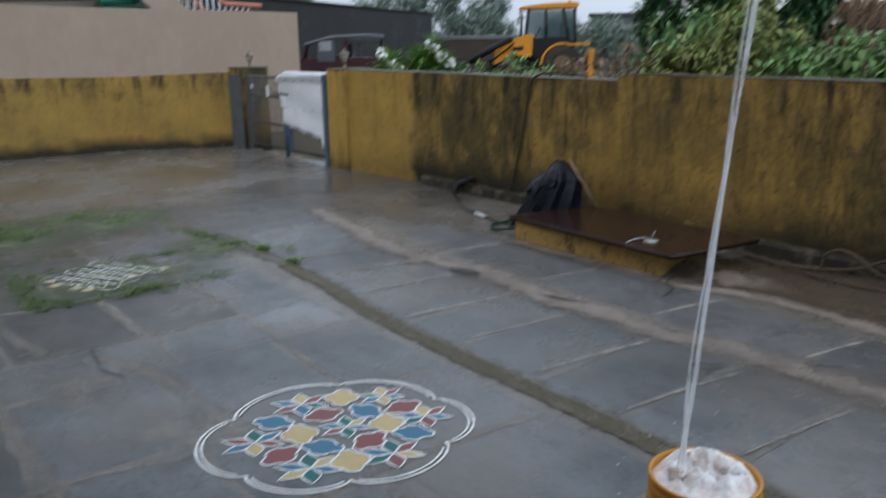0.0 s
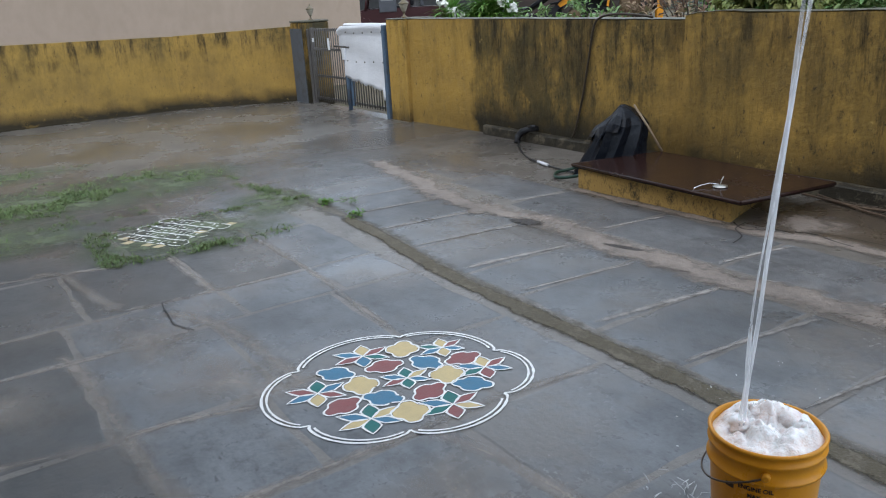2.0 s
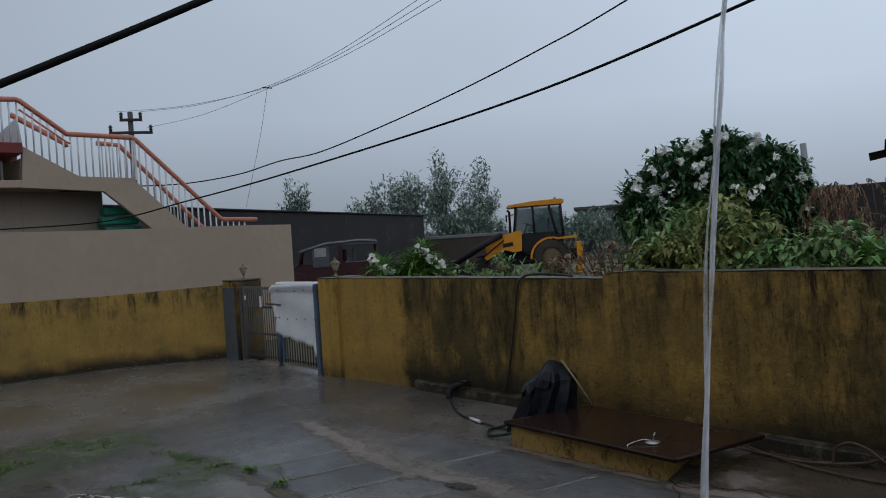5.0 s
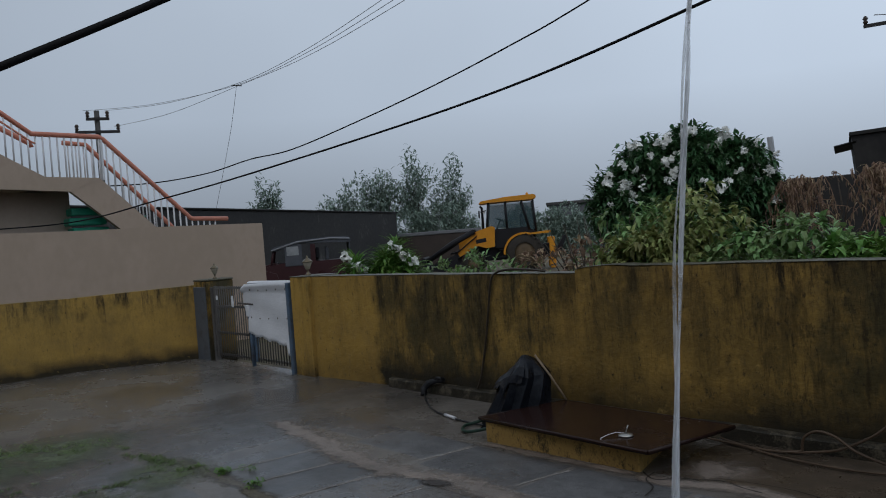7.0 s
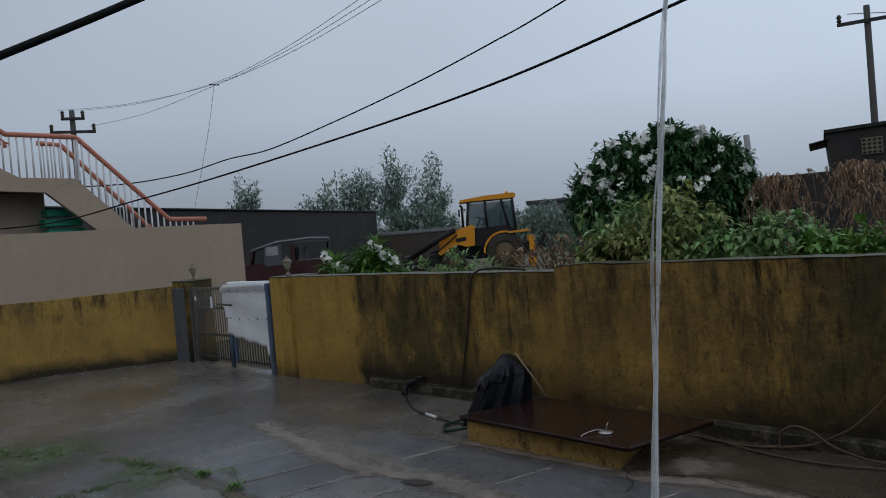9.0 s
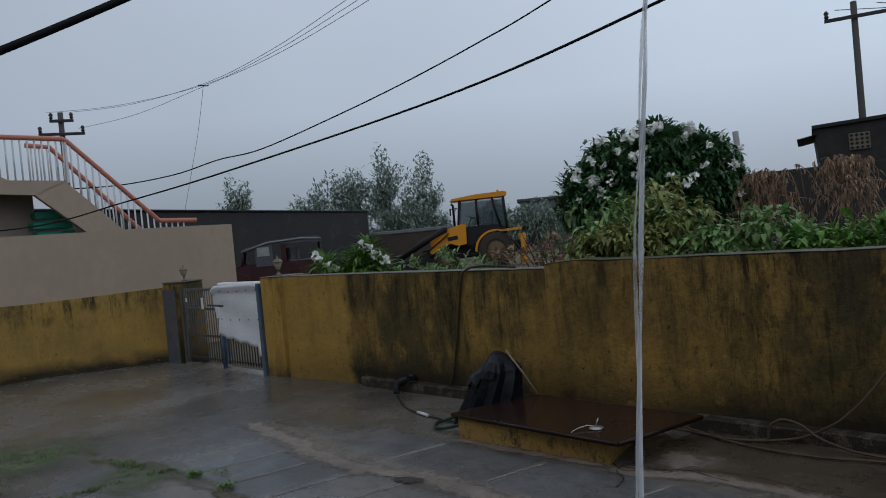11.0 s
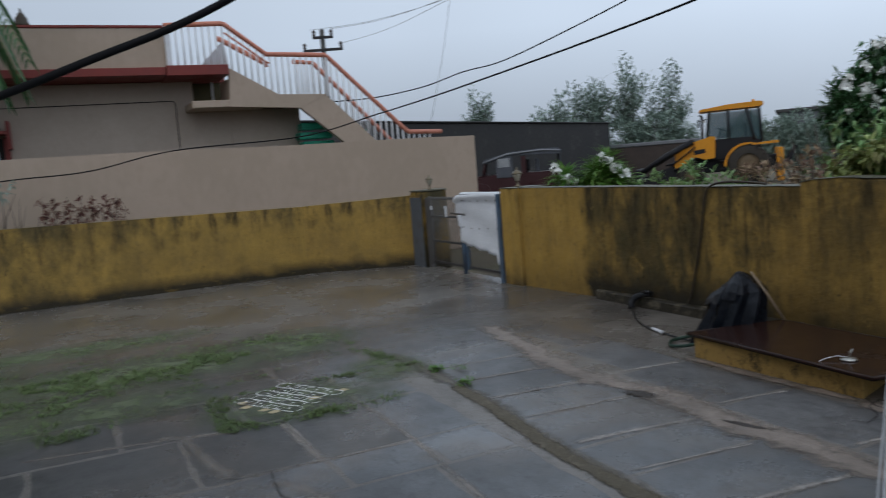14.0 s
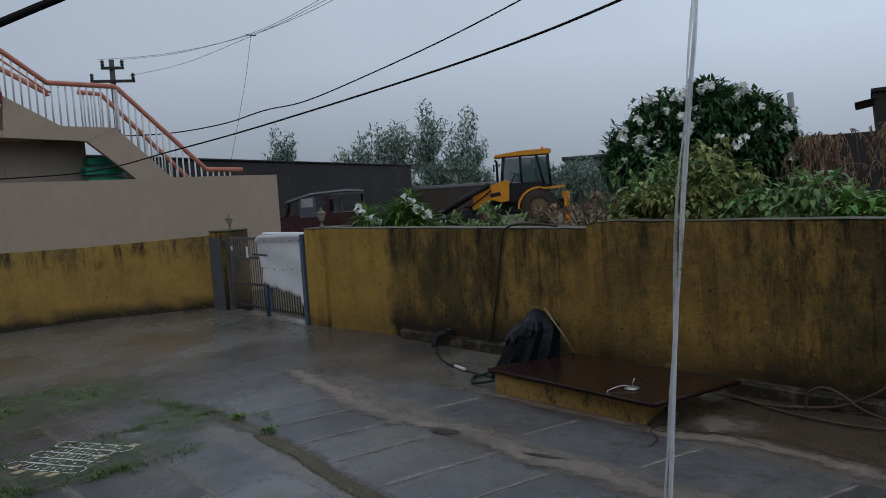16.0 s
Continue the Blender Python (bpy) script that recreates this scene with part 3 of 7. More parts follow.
part("shaft", Mesh().box(-0.208, -0.222, -0.05, 0.208, 0.22, 1.205, 0.012), OCHRE_C, pillar2)
part("cap", Mesh().box(-0.212, -0.227, 1.2065, 0.212, 0.225, 1.216, 0.004), bpy.data.materials["mossy_sheen_coping"], pillar2)

BRASS = mat("tarnished_lamp_metal", [(0.10, 0.085, 0.06), (0.2, 0.165, 0.11)], 12, 0.4, 0.1, 0.7)
LAMP_GLASS = mat("frosted_lamp_glass", [(0.3, 0.27, 0.21), (0.42, 0.39, 0.32)], 10, 0.25, 0.05)


def gate_lamp(m):
    lamp = thing("gate_lamp", m, "small unlit gate lamp with a frosted bowl on the pillar", "gate lamp", "gate lamps")
    part("base", Mesh().lathe([(0.045, 0), (0.045, 0.012), (0.018, 0.03), (0.016, 0.075), (0.03, 0.085)], 12), BRASS, lamp)
    part("bowl", Mesh().lathe([(0.03, 0.085), (0.062, 0.17), (0.065, 0.185)], 12), LAMP_GLASS, lamp)
    part("hood", Mesh().lathe([(0.082, 0.185), (0.07, 0.2), (0.032, 0.235), (0.012, 0.245), (0.016, 0.262), (0.004, 0.285)], 12), BRASS, lamp)
    return lamp


gate_lamp(YARD_FRAME @ pose(-11.3, 5.1, 1.2) @ Matrix.Scale(0.82, 4))
gate_lamp(YARD_FRAME @ pose(-8.6, 5.1, 1.216) @ Matrix.Scale(0.86, 4))


def gate_leaf(u0, u1, top, name_label, post_at_end):
    leaf = thing("metal_gate", YARD_FRAME @ pose(u0, 5.0, 0), name_label, "gate", "gate leaves")
    w = u1 - u0
    for x in (0.025, w - 0.025):
        part("stile", Mesh().box(x - 0.02, -0.02, 0.06, x + 0.02, 0.02, top, 0.004), GATE_BLUE if post_at_end or x > 0.1 else GATE_DARK, leaf)
    for z in (0.1, 0.42, top - 0.3, top - 0.03):
        part("rail", Mesh().box(0.047, -0.012, z - 0.016, w - 0.047, 0.012, z + 0.016, 0.003), GATE_DARK, leaf)
    bar = build("bar", Mesh().tube([(0, 0, 0.06), (0, 0, top)], 0.0085, 6), GATE_DARK)
    count = 15
    for i in range(count):
        b = new("bar", bar)
        b.parent = leaf
        b.matrix_basis = pose(0.047 + (w - 0.094) * (i + 0.5) / count, -0.02, 0)
    x = w + 0.03 if post_at_end else -0.03
    pw = 0.03
    front = -0.13 if post_at_end else -0.045
    part("hinge_post", Mesh().box(x - 2 * pw + 0.03, front, -0.05, x + 0.03, 0.03, top + (0.05 if post_at_end else -0.02), 0.006), GATE_BLUE if post_at_end else GATE_DARK, leaf, "steel hinge post")
    return leaf


left_leaf = gate_leaf(-11.14, -10.0, 1.1, "blue-grey barred steel gate leaf, closed", False)
right_leaf = gate_leaf(-9.94, -8.8, 1.09, "barred steel gate leaf tied to a white sheet", True)
for x, z, w, h in ((0.62, 0.80, 0.06, 0.16), (0.12, 0.9, 0.05, 0.06)):
    part("paper_tag", Mesh().box(x, -0.04, z, x + w, -0.034, z + h), SHEET_WHITE, left_leaf, "small white paper tag")
part("bolt", Mesh().tube([(0.85, -0.05, 0.86), (1.3, -0.05, 0.85)], 0.014, 8), GATE_DARK, left_leaf, "dark sliding bolt across both leaves")
part("lock", Mesh().box(1.1, -0.07, 0.68, 1.18, -0.03, 0.84, 0.01), SHEET_WHITE, left_leaf, "rag tied at the latch")
part("stop_post", Mesh().tube([(1.16, -0.03, -0.05), (1.15, -0.03, 0.78)], 0.03, 8), GATE_BLUE, left_leaf, "blue post where the leaves meet")
# the limp sheet over the second leaf
sh = Mesh()
cols, rows_n = 40, 16
for j in range(rows_n + 1):
    for i in range(cols + 1):
        s, q = i / cols, j / rows_n
        low = 0.45 - 0.14 * s - (0.12 if s > 0.87 else 0.0) + 0.012 * math.sin(23 * s) + 0.008 * math.sin(61 * s)
        top_z = 1.155 - 0.03 * (1 - s) - 0.05 * max(0, 0.08 - s) / 0.08 - 0.06 * max(0, s - 0.95) / 0.05
        left = -0.14 + 0.035 * math.sin(7 * q) + (0.05 if q < 0.45 else 0)
        sh.v.append((left + (1.13 - left) * s, -0.055 - 0.007 * math.sin(s * 118) - 0.01 * math.sin(9 * q + 3 * s) - (0.05 if q > 0.93 else 0), low + (top_z - low) * q))
sh.f = [(j * (cols + 1) + i, j * (cols + 1) + i + 1, (j + 1) * (cols + 1) + i + 1, (j + 1) * (cols + 1) + i) for j in range(rows_n) for i in range(cols)]
sh.smooth = True
sheet = solid("plastic_sheet", sh, SHEET_WHITE, YARD_FRAME @ pose(-9.94, 5.0, 0), "torn white corrugated plastic sheet tied over the gate", "plastic sheet")
sol = sheet.modifiers.new("thickness", "SOLIDIFY")
sol.thickness = 0.006
part("cap_fold", Mesh().box(0.03, -0.09, 1.12, 1.12, 0.03, 1.162, 0.018), SHEET_WHITE, sheet, "rolled top edge of the sheet")
rivet = build("rivet", Mesh().lathe([(0.012, 0), (0.010, 0.006), (0.002, 0.008)], 8, pose(0, 0, 0, 90)), GATE_DARK)
for z in (0.68, 1.05):
    for i in range(5):
        rv = new("rivet", rivet)
        rv.parent = sheet
        rv.matrix_basis = pose(0.1 + 0.24 * i, -0.085, z + 0.01 * math.sin(5 * i))

# ---- ledge at the wall's foot, tank platform and what lies on it ----
LEDGE = mat("mossy_ledge", [(0.012, 0.011, 0.008), (0.035, 0.03, 0.02), (0.016, 0.014, 0.01), (0.1, 0.085, 0.06), (0.05, 0.045, 0.03)], 8, 0.6, 0.8)
led = Mesh()
xs = [-6.92 + 0.12 * i for i in range(71)]
for a, b in zip(xs, xs[1:]):
    def ledge_row(q):
        """Face and height of the ledge along the wall."""
        return (4.985 + 0.012 * noise.noise(Vector((q * 1.9, 3, 0))) + 0.007 * noise.noise(Vector((q * 8, 3, 0))), 0.094 + 0.012 * noise.noise(Vector((q * 2.2, 8, 0))) + 0.006 * noise.noise(Vector((q * 10, 8, 0))))
    (f0, h0), (f1, h1) = ledge_row(a), ledge_row(b)
    led.add([(a, f0, -0.03), (b, f1, -0.03), (b, f1 + 0.004, h1 - 0.012), (a, f0 + 0.004, h0 - 0.012), (b, f1 + 0.016, h1), (a, f0 + 0.016, h0), (b, 5.075, h1 + 0.008), (a, 5.075, h0 + 0.008)], [(0, 1, 2, 3), (3, 2, 4, 5), (5, 4, 6, 7)] + ([(0, 3, 5, 7)] if a == xs[0] else []))
led.weld = True
solid("wall_ledge", led, LEDGE, YARD_FRAME, "low mossy cement ledge along the wall foot", "ledge", kind="structure")

plat = thing("tank_platform", YARD_FRAME, "low ochre water-tank plinth under a brown cover sheet", "tank platform")
plinth = part("plinth", Mesh().slab([(-4.405, 4.03), (-3.03, 4.045), (-3.25, 4.7), (-4.25, 4.72)], -0.03, 0.152), OCHRE_P, plat)
soft_edge = plinth.modifiers.new("worn_edges", "BEVEL")
soft_edge.width, soft_edge.segments = 0.014, 2
COVER = mat("wet_brown_sheet", [(0.014, 0.007, 0.0065), (0.024, 0.0115, 0.010), (0.019, 0.0105, 0.0095)], 2.5, 0.2, 0.14, spread=0.12, spec=0.2)
part("cover", Mesh().slab([(-4.445, 4.015), (-2.89, 3.945), (-2.775, 4.735), (-4.265, 4.775)], 0.154, 0.182), COVER, plat, "glossy wet brown metal cover")
for rim_a, rim_b in (((-4.446, 4.014), (-2.888, 3.943)), ((-2.888, 3.943), (-2.772, 4.736)), ((-2.772, 4.736), (-4.266, 4.777)), ((-4.266, 4.777), (-4.446, 4.014))):
    part("cover_rim", Mesh().tube([(*rim_a, 0.172), (*rim_b, 0.172)], 0.0125, 6), COVER, plat, "rolled rim of the cover")

def tarp_at(k, count, h, off=0.0):
    """A corner of the draped sheet at height h: a crumpled hump leaning back, with stiff straight folds."""
    q = h / 0.395
    a = 2 * math.pi * k / count + 0.5 * q
    fold = (0.11 if k % 2 else -0.09) * (1 - 0.55 * q) + 0.10 * noise.noise(Vector((k * 1.7, q * 1.4, 5)))
    back = max(0, math.cos(a - radians(228)))
    r = (1.02 - 0.12 * q - 0.62 * max(0, q - 0.72) / 0.28 * max(0, q - 0.72) / 0.28) * (1 + fold) * (1 - 0.42 * q * back) + off / 0.24
    return (0.235 * r * math.cos(a) + 0.05 * q, 0.262 * r * math.sin(a) + 0.045 * q, max(0.0, h - 0.07 * q * back + 0.018 * noise.noise(Vector((k * 2.1, q * 3, 9)))) + off)


tarp = Mesh()
nu, tarp_h = 22, (0.0, 0.05, 0.11, 0.18, 0.25, 0.305, 0.345, 0.375, 0.395)
tarp.v = [tarp_at(k, nu, h) for h in tarp_h for k in range(nu)]
for j in range(len(tarp_h) - 1):
    for k in range(nu):
        a, b, c, d = j * nu + k, j * nu + (k + 1) % nu, (j + 1) * nu + (k + 1) % nu, (j + 1) * nu + k
        tarp.f += [(a, b, d), (b, c, d)] if (j + k) % 2 else [(a, b, c), (a, c, d)]
tarp.f.append(tuple(range((len(tarp_h) - 1) * nu, len(tarp_h) * nu)))
flap = Mesh()
flap_h = (0.0, 0.35, 0.7, 1.0)
for j, q in enumerate(flap_h):
    for i in range(11):
        edge_h = 0.235 + 0.05 * abs(math.sin(1.25 * i + 0.6)) - 0.05 * (i in (3, 7))
        flap.v.append(tarp_at(11.3 + i * 0.72, nu, edge_h + (0.385 - edge_h) * q, 0.006 + 0.008 * (1 - q)))
flap.f = [t for j in range(3) for i in range(10) for t in ((11 * j + i, 11 * j + i + 1, 11 * j + i + 12), (11 * j + i, 11 * j + i + 12, 11 * j + i + 11))]
TARP = mat("black_tarpaulin", [(0.004, 0.005, 0.008), (0.008, 0.011, 0.017)], 7, 0.3, 0.3, spec=0.2)
cover_bag = thing("covered_pump", YARD_FRAME @ pose(-4.575, 4.53, 0.0) @ Matrix.Diagonal((1.04, 1.06, 1.37, 1)), "water pump wrapped in a crumpled black tarpaulin beside the platform", "covered pump")
part("tarpaulin", tarp, TARP, cover_bag)
part("flap", flap, TARP, cover_bag, "loose overlapping fold of the tarpaulin")
solid("wooden_stick", Mesh().tube([(-4.40, 4.62, 0.56), (-4.32, 4.7, 0.38), (-4.24, 4.775, 0.188)], [0.008, 0.009, 0.009], 7),
      mat("weathered_stick", [(0.2, 0.15, 0.1), (0.32, 0.25, 0.18)], 8, 0.7, 0.3), YARD_FRAME, "pale thin stick leaning on the wrapped pump", "stick")

ALU = mat("dull_aluminium", [(0.32, 0.32, 0.31), (0.5, 0.5, 0.48)], 14, 0.35, 0.2, 0.85)
tapm = thing("metal_latch", YARD_FRAME @ pose(-3.2, 4.15, 0.184, 0, 0, 12) @ Matrix.Scale(0.68, 4), "small aluminium latch with a white cord on the cover", "latch")
part("plate", Mesh().lathe([(0.075, 0.0), (0.07, 0.012), (0.03, 0.02), (0.012, 0.024)], 16), ALU, tapm)
part("pin", Mesh().tube([(0.0, 0.0, 0.02), (0.01, 0.0, 0.06), (0.02, 0.02, 0.1)], 0.006, 6), ALU, tapm)
part("cord", Mesh().tube([(-0.02, 0.0, 0.025), (-0.09, -0.03, 0.03), (-0.14, -0.1, 0.02), (-0.16, -0.2, 0.012), (-0.165, -0.207, -0.03), (-0.17, -0.207, -0.07)], 0.0038, 6), SHEET_WHITE, tapm, "white cord hanging over the rim")

HOSE = mat("tan_garden_hose", [(0.055, 0.037, 0.025), (0.11, 0.075, 0.05)], 6, 0.4, 0.1)


def smooth_line(pts, n=8):
    """A rounded line through the points."""
    p = [Vector(pts[0])] + [Vector(q) for q in pts] + [Vector(pts[-1])]
    res = []
    for i in range(1, len(p) - 2):
        for k in range(n):
            t = k / n
            res.append(0.5 * (2 * p[i] + (p[i + 1] - p[i - 1]) * t + (2 * p[i - 1] - 5 * p[i] + 4 * p[i + 1] - p[i + 2]) * t * t + (3 * p[i] - p[i - 1] - 3 * p[i + 1] + p[i + 2]) * t ** 3))
    return res + [p[-1]]


solid("garden_hose", Mesh().tube(smooth_line([(-3.1, 4.9, 0.02), (-2.74, 4.84, 0.02), (-2.55, 4.85, 0.02), (-2.37, 4.92, 0.025), (-2.2, 4.95, 0.06), (-2.05, 4.95, 0.14), (-1.95, 4.95, 0.21), (-1.79, 4.97, 0.38), (-1.6, 5.02, 0.66), (-1.5, 5.04, 0.9)]), 0.009, 8), HOSE, YARD_FRAME,
      "tan hose rising along the wall", "hose", "hoses by the wall")
solid("garden_hose", Mesh().tube(smooth_line([(-2.5, 4.88, 0.02), (-2.42, 4.9, 0.03), (-2.41, 4.9, 0.07), (-2.39, 4.9, 0.125), (-2.31, 4.9, 0.17), (-2.2, 4.9, 0.15), (-2.09, 4.9, 0.08), (-1.95, 4.88, 0.045), (-1.8, 4.86, 0.03), (-1.3, 4.82, 0.02), (-0.7, 4.8, 0.02)]), 0.009, 8), HOSE, YARD_FRAME,
      "tan hose looped up against the wall", "hose", "hoses by the wall")
solid("garden_hose", Mesh().tube(smooth_line([(-3.0, 4.93, 0.025), (-2.6, 4.78, 0.02), (-2.3, 4.72, 0.02), (-2.0, 4.72, 0.02), (-1.6, 4.8, 0.02), (-1.1, 4.74, 0.02)]), 0.008, 8), HOSE, YARD_FRAME,
      "tan rubber garden hose along the wall ledge", "hose", "hoses by the wall")
solid("water_pipe", Mesh().tube(smooth_line([(-4.72, 5.17, 1.19), (-4.85, 5.1, 1.212), (-5.04, 5.045, 1.222), (-5.2, 5.035, 1.195), (-5.28, 5.035, 1.11), (-5.35, 5.035, 0.8), (-5.42, 5.035, 0.5), (-5.5, 5.03, 0.22), (-5.55, 5.02, 0.11)]), 0.0105, 8),
      mat("brown_black_pipe", [(0.02, 0.016, 0.012), (0.05, 0.038, 0.026)], 8, 0.45, 0.1), YARD_FRAME, "brown-black plastic pipe hung over the wall", "pipe")
dp = thing("drain_pipe", YARD_FRAME, "short black drain stub at the wall foot with a lead", "drain pipe")
part("elbow", Mesh().tube([(-6.02, 5.0, 0.15), (-6.1, 4.97, 0.145), (-6.2, 4.95, 0.11), (-6.24, 4.92, 0.06), (-6.2, 4.88, 0.0)], [0.026, 0.03, 0.036, 0.034, 0.03], 10), BLACK_PLASTIC, dp)
part("nozzle", Mesh().tube([(-6.13, 4.965, 0.155), (-6.05, 4.955, 0.175), (-5.99, 4.95, 0.178)], [0.02, 0.016, 0.014], 8), BLACK_PLASTIC, dp)
part("lead", Mesh().tube(smooth_line([(-6.2, 4.9, 0.03), (-6.0, 4.74, 0.014), (-5.61, 4.5, 0.012), (-5.27, 4.38, 0.012), (-4.95, 4.33, 0.012), (-4.75, 4.3, 0.02), (-4.5, 4.25, 0.05)]), 0.0075, 7), BLACK_PLASTIC, dp)
part("coupling", Mesh().tube([(-5.3, 4.39, 0.018), (-5.12, 4.35, 0.018)], 0.014, 8), SHEET_WHITE, dp, "white coupling on the lead")
solid("green_hose_end", Mesh().tube(smooth_line([(-4.4, 4.24, 0.14), (-4.6, 4.34, 0.1), (-4.82, 4.32, 0.03), (-4.84, 4.2, 0.02), (-4.72, 4.09, 0.02), (-4.58, 4.1, 0.04), (-4.4, 4.16, 0.09)]), 0.013, 7),
      mat("dark_green_hose", [(0.01, 0.03, 0.02), (0.02, 0.05, 0.035)], 8, 0.4, 0.0), YARD_FRAME, "dark green hose end curled by the platform", "hose", "hoses by the wall")

# ---- bucket under the roof spout ----
BUCKET_M = mat("orange_yellow_pail", [(0.52, 0.205, 0.008), (0.60, 0.25, 0.012), (0.56, 0.22, 0.01)], 5, 0.33, 0.06)
bucket = thing("bucket", pose(0.5, 1.84, -0.004) @ Matrix.Diagonal((0.925, 0.925, 0.985, 1)), "orange-yellow plastic oil pail brimming with frothy rainwater", "bucket")
part("shell", Mesh().lathe([(0.125, 0.0), (0.13, 0.004), (0.146, 0.265), (0.1465, 0.29)], 48, caps=False), BUCKET_M, bucket)
part("bottom", Mesh().lathe([(0.126, 0.002), (0.126, 0.008)], 32), BUCKET_M, bucket)
part("skirt", Mesh().lathe([(0.1465, 0.288), (0.157, 0.288), (0.158, 0.292), (0.157, 0.296), (0.152, 0.298), (0.151, 0.335), (0.1565, 0.337), (0.1575, 0.341), (0.1565, 0.345), (0.151, 0.347),
                           (0.151, 0.364), (0.157, 0.366), (0.158, 0.372), (0.154, 0.376), (0.147, 0.374), (0.144, 0.34), (0.142, 0.28)], 48, caps=False), BUCKET_M, bucket, "ribbed rim collar of the pail")
STEEL = mat("rusty_wire", [(0.06, 0.045, 0.035), (0.12, 0.09, 0.07)], 20, 0.45, 0.1, 0.6)
a0 = radians(-104)
hp = [(0.159 * math.cos(a0 - math.pi * i / 24) * (1 + 0.06 * math.sin(math.pi * i / 24)), 0.159 * math.sin(a0 - math.pi * i / 24) * (1 + 0.06 * math.sin(math.pi * i / 24)), 0.315 - 0.075 * math.sin(math.pi * i / 24)) for i in range(25)]
part("handle", Mesh().tube(hp, 0.0028, 6), STEEL, bucket, "thin wire handle hanging down")
for s in (0, math.pi):
    part("ear", Mesh().lathe([(0.012, 0), (0.012, 0.012), (0.006, 0.016)], 10, Matrix.Translation((0.15 * math.cos(a0 - s), 0.15 * math.sin(a0 - s), 0.315)) @ Vector((math.cos(a0 - s), math.sin(a0 - s), 0)).to_track_quat("Z", "Y").to_matrix().to_4x4()), BUCKET_M, bucket)
INK = mat("black_print", [(0.02, 0.014, 0.008), (0.035, 0.022, 0.01)], 20, 0.5, 0.0)


def wrapped_text(words, size, angle, z, r):
    """Lettering bent round the pail."""
    cu = bpy.data.curves.new("lettering", "FONT")
    cu.body, cu.size, cu.align_x, cu.offset = words, size, "CENTER", 0.0006
    tmp = bpy.data.objects.new("lettering", cu)
    scene.collection.objects.link(tmp)
    me = bpy.data.meshes.new_from_object(tmp.evaluated_get(bpy.context.evaluated_depsgraph_get()))
    bpy.data.objects.remove(tmp)
    for v in me.vertices:
        a = angle + v.co.x / r
        v.co = ((r + 0.0012) * math.cos(a), (r + 0.0012) * math.sin(a), z + v.co.y)
    me.materials.append(INK)
    ob = new("lettering", me)
    ob.parent = bucket
    return ob


wrapped_text("ENGINE OIL", 0.017, radians(-113), 0.262, 0.1455)
wrapped_text("MAX", 0.016, radians(-114), 0.241, 0.145)


def curved_bar(angle, w, z0, z1, r):
    k = 6
    mb = Mesh()
    for i in range(k + 1):
        a = angle + (i / k - 0.5) * w / r
        mb.v += [(r * math.cos(a), r * math.sin(a), z0), (r * math.cos(a), r * math.sin(a), z1)]
    mb.f = [(2 * i, 2 * i + 2, 2 * i + 3, 2 * i + 1) for i in range(k)]
    return mb


part("print_bar", curved_bar(radians(-141), 0.026, 0.25, 0.262, 0.1462), INK, bucket)
part("print_bar", curved_bar(radians(-114), 0.05, 0.229, 0.234, 0.1455), INK, bucket)
part("print_panel", curved_bar(radians(-114), 0.13, 0.06, 0.185, 0.1425), mat("faded_print_panel", [(0.40, 0.15, 0.008), (0.46, 0.18, 0.012)], 20, 0.4, 0.0), bucket)

FOAM = mat("white_water_froth", [(0.62, 0.44, 0.33), (0.86, 0.78, 0.75), (0.94, 0.92, 0.92), (0.84, 0.74, 0.70)], 13, 0.15, 0.35)
FOAM.node_tree.nodes["Principled BSDF"].inputs["Subsurface Weight"].default_value = 0.6
FOAM.node_tree.nodes["Principled BSDF"].inputs["Subsurface Radius"].default_value = (0.05, 0.045, 0.045)
foam = Mesh()
nr, na = 30, 80
for j in range(nr + 1):
    for i in range(na):
        a, q = 2 * math.pi * i / na, j / nr
        r = 0.1495 * q
        x, y = r * math.cos(a), r * math.sin(a)
        lump = 0.075 * abs(noise.noise(Vector((x * 12, y * 12, 2)))) + 0.03 * abs(noise.noise(Vector((x * 30, y * 30, 7)))) + 0.012 * abs(noise.noise(Vector((x * 70, y * 70, 1))))
        lump += 0.02 * max(0, 1 - math.hypot(x - 0.01, y - 0.05) / 0.09)
        foam.v.append((x, y, 0.343 + (lump * 0.85 + 0.006) * (1 - q ** 6) + 0.01))
foam.f = [(j * na + i, j * na + (i + 1) % na, (j + 1) * na + (i + 1) % na, (j + 1) * na + i) for j in range(nr) for i in range(na)]
foam.smooth = True
froth = thing("froth", pose(0.5, 1.84, -0.004) @ Matrix.Diagonal((0.925, 0.925, 0.985, 1)), "churned white froth filling the pail to its rim", "froth")
part("foam", foam, FOAM, froth)
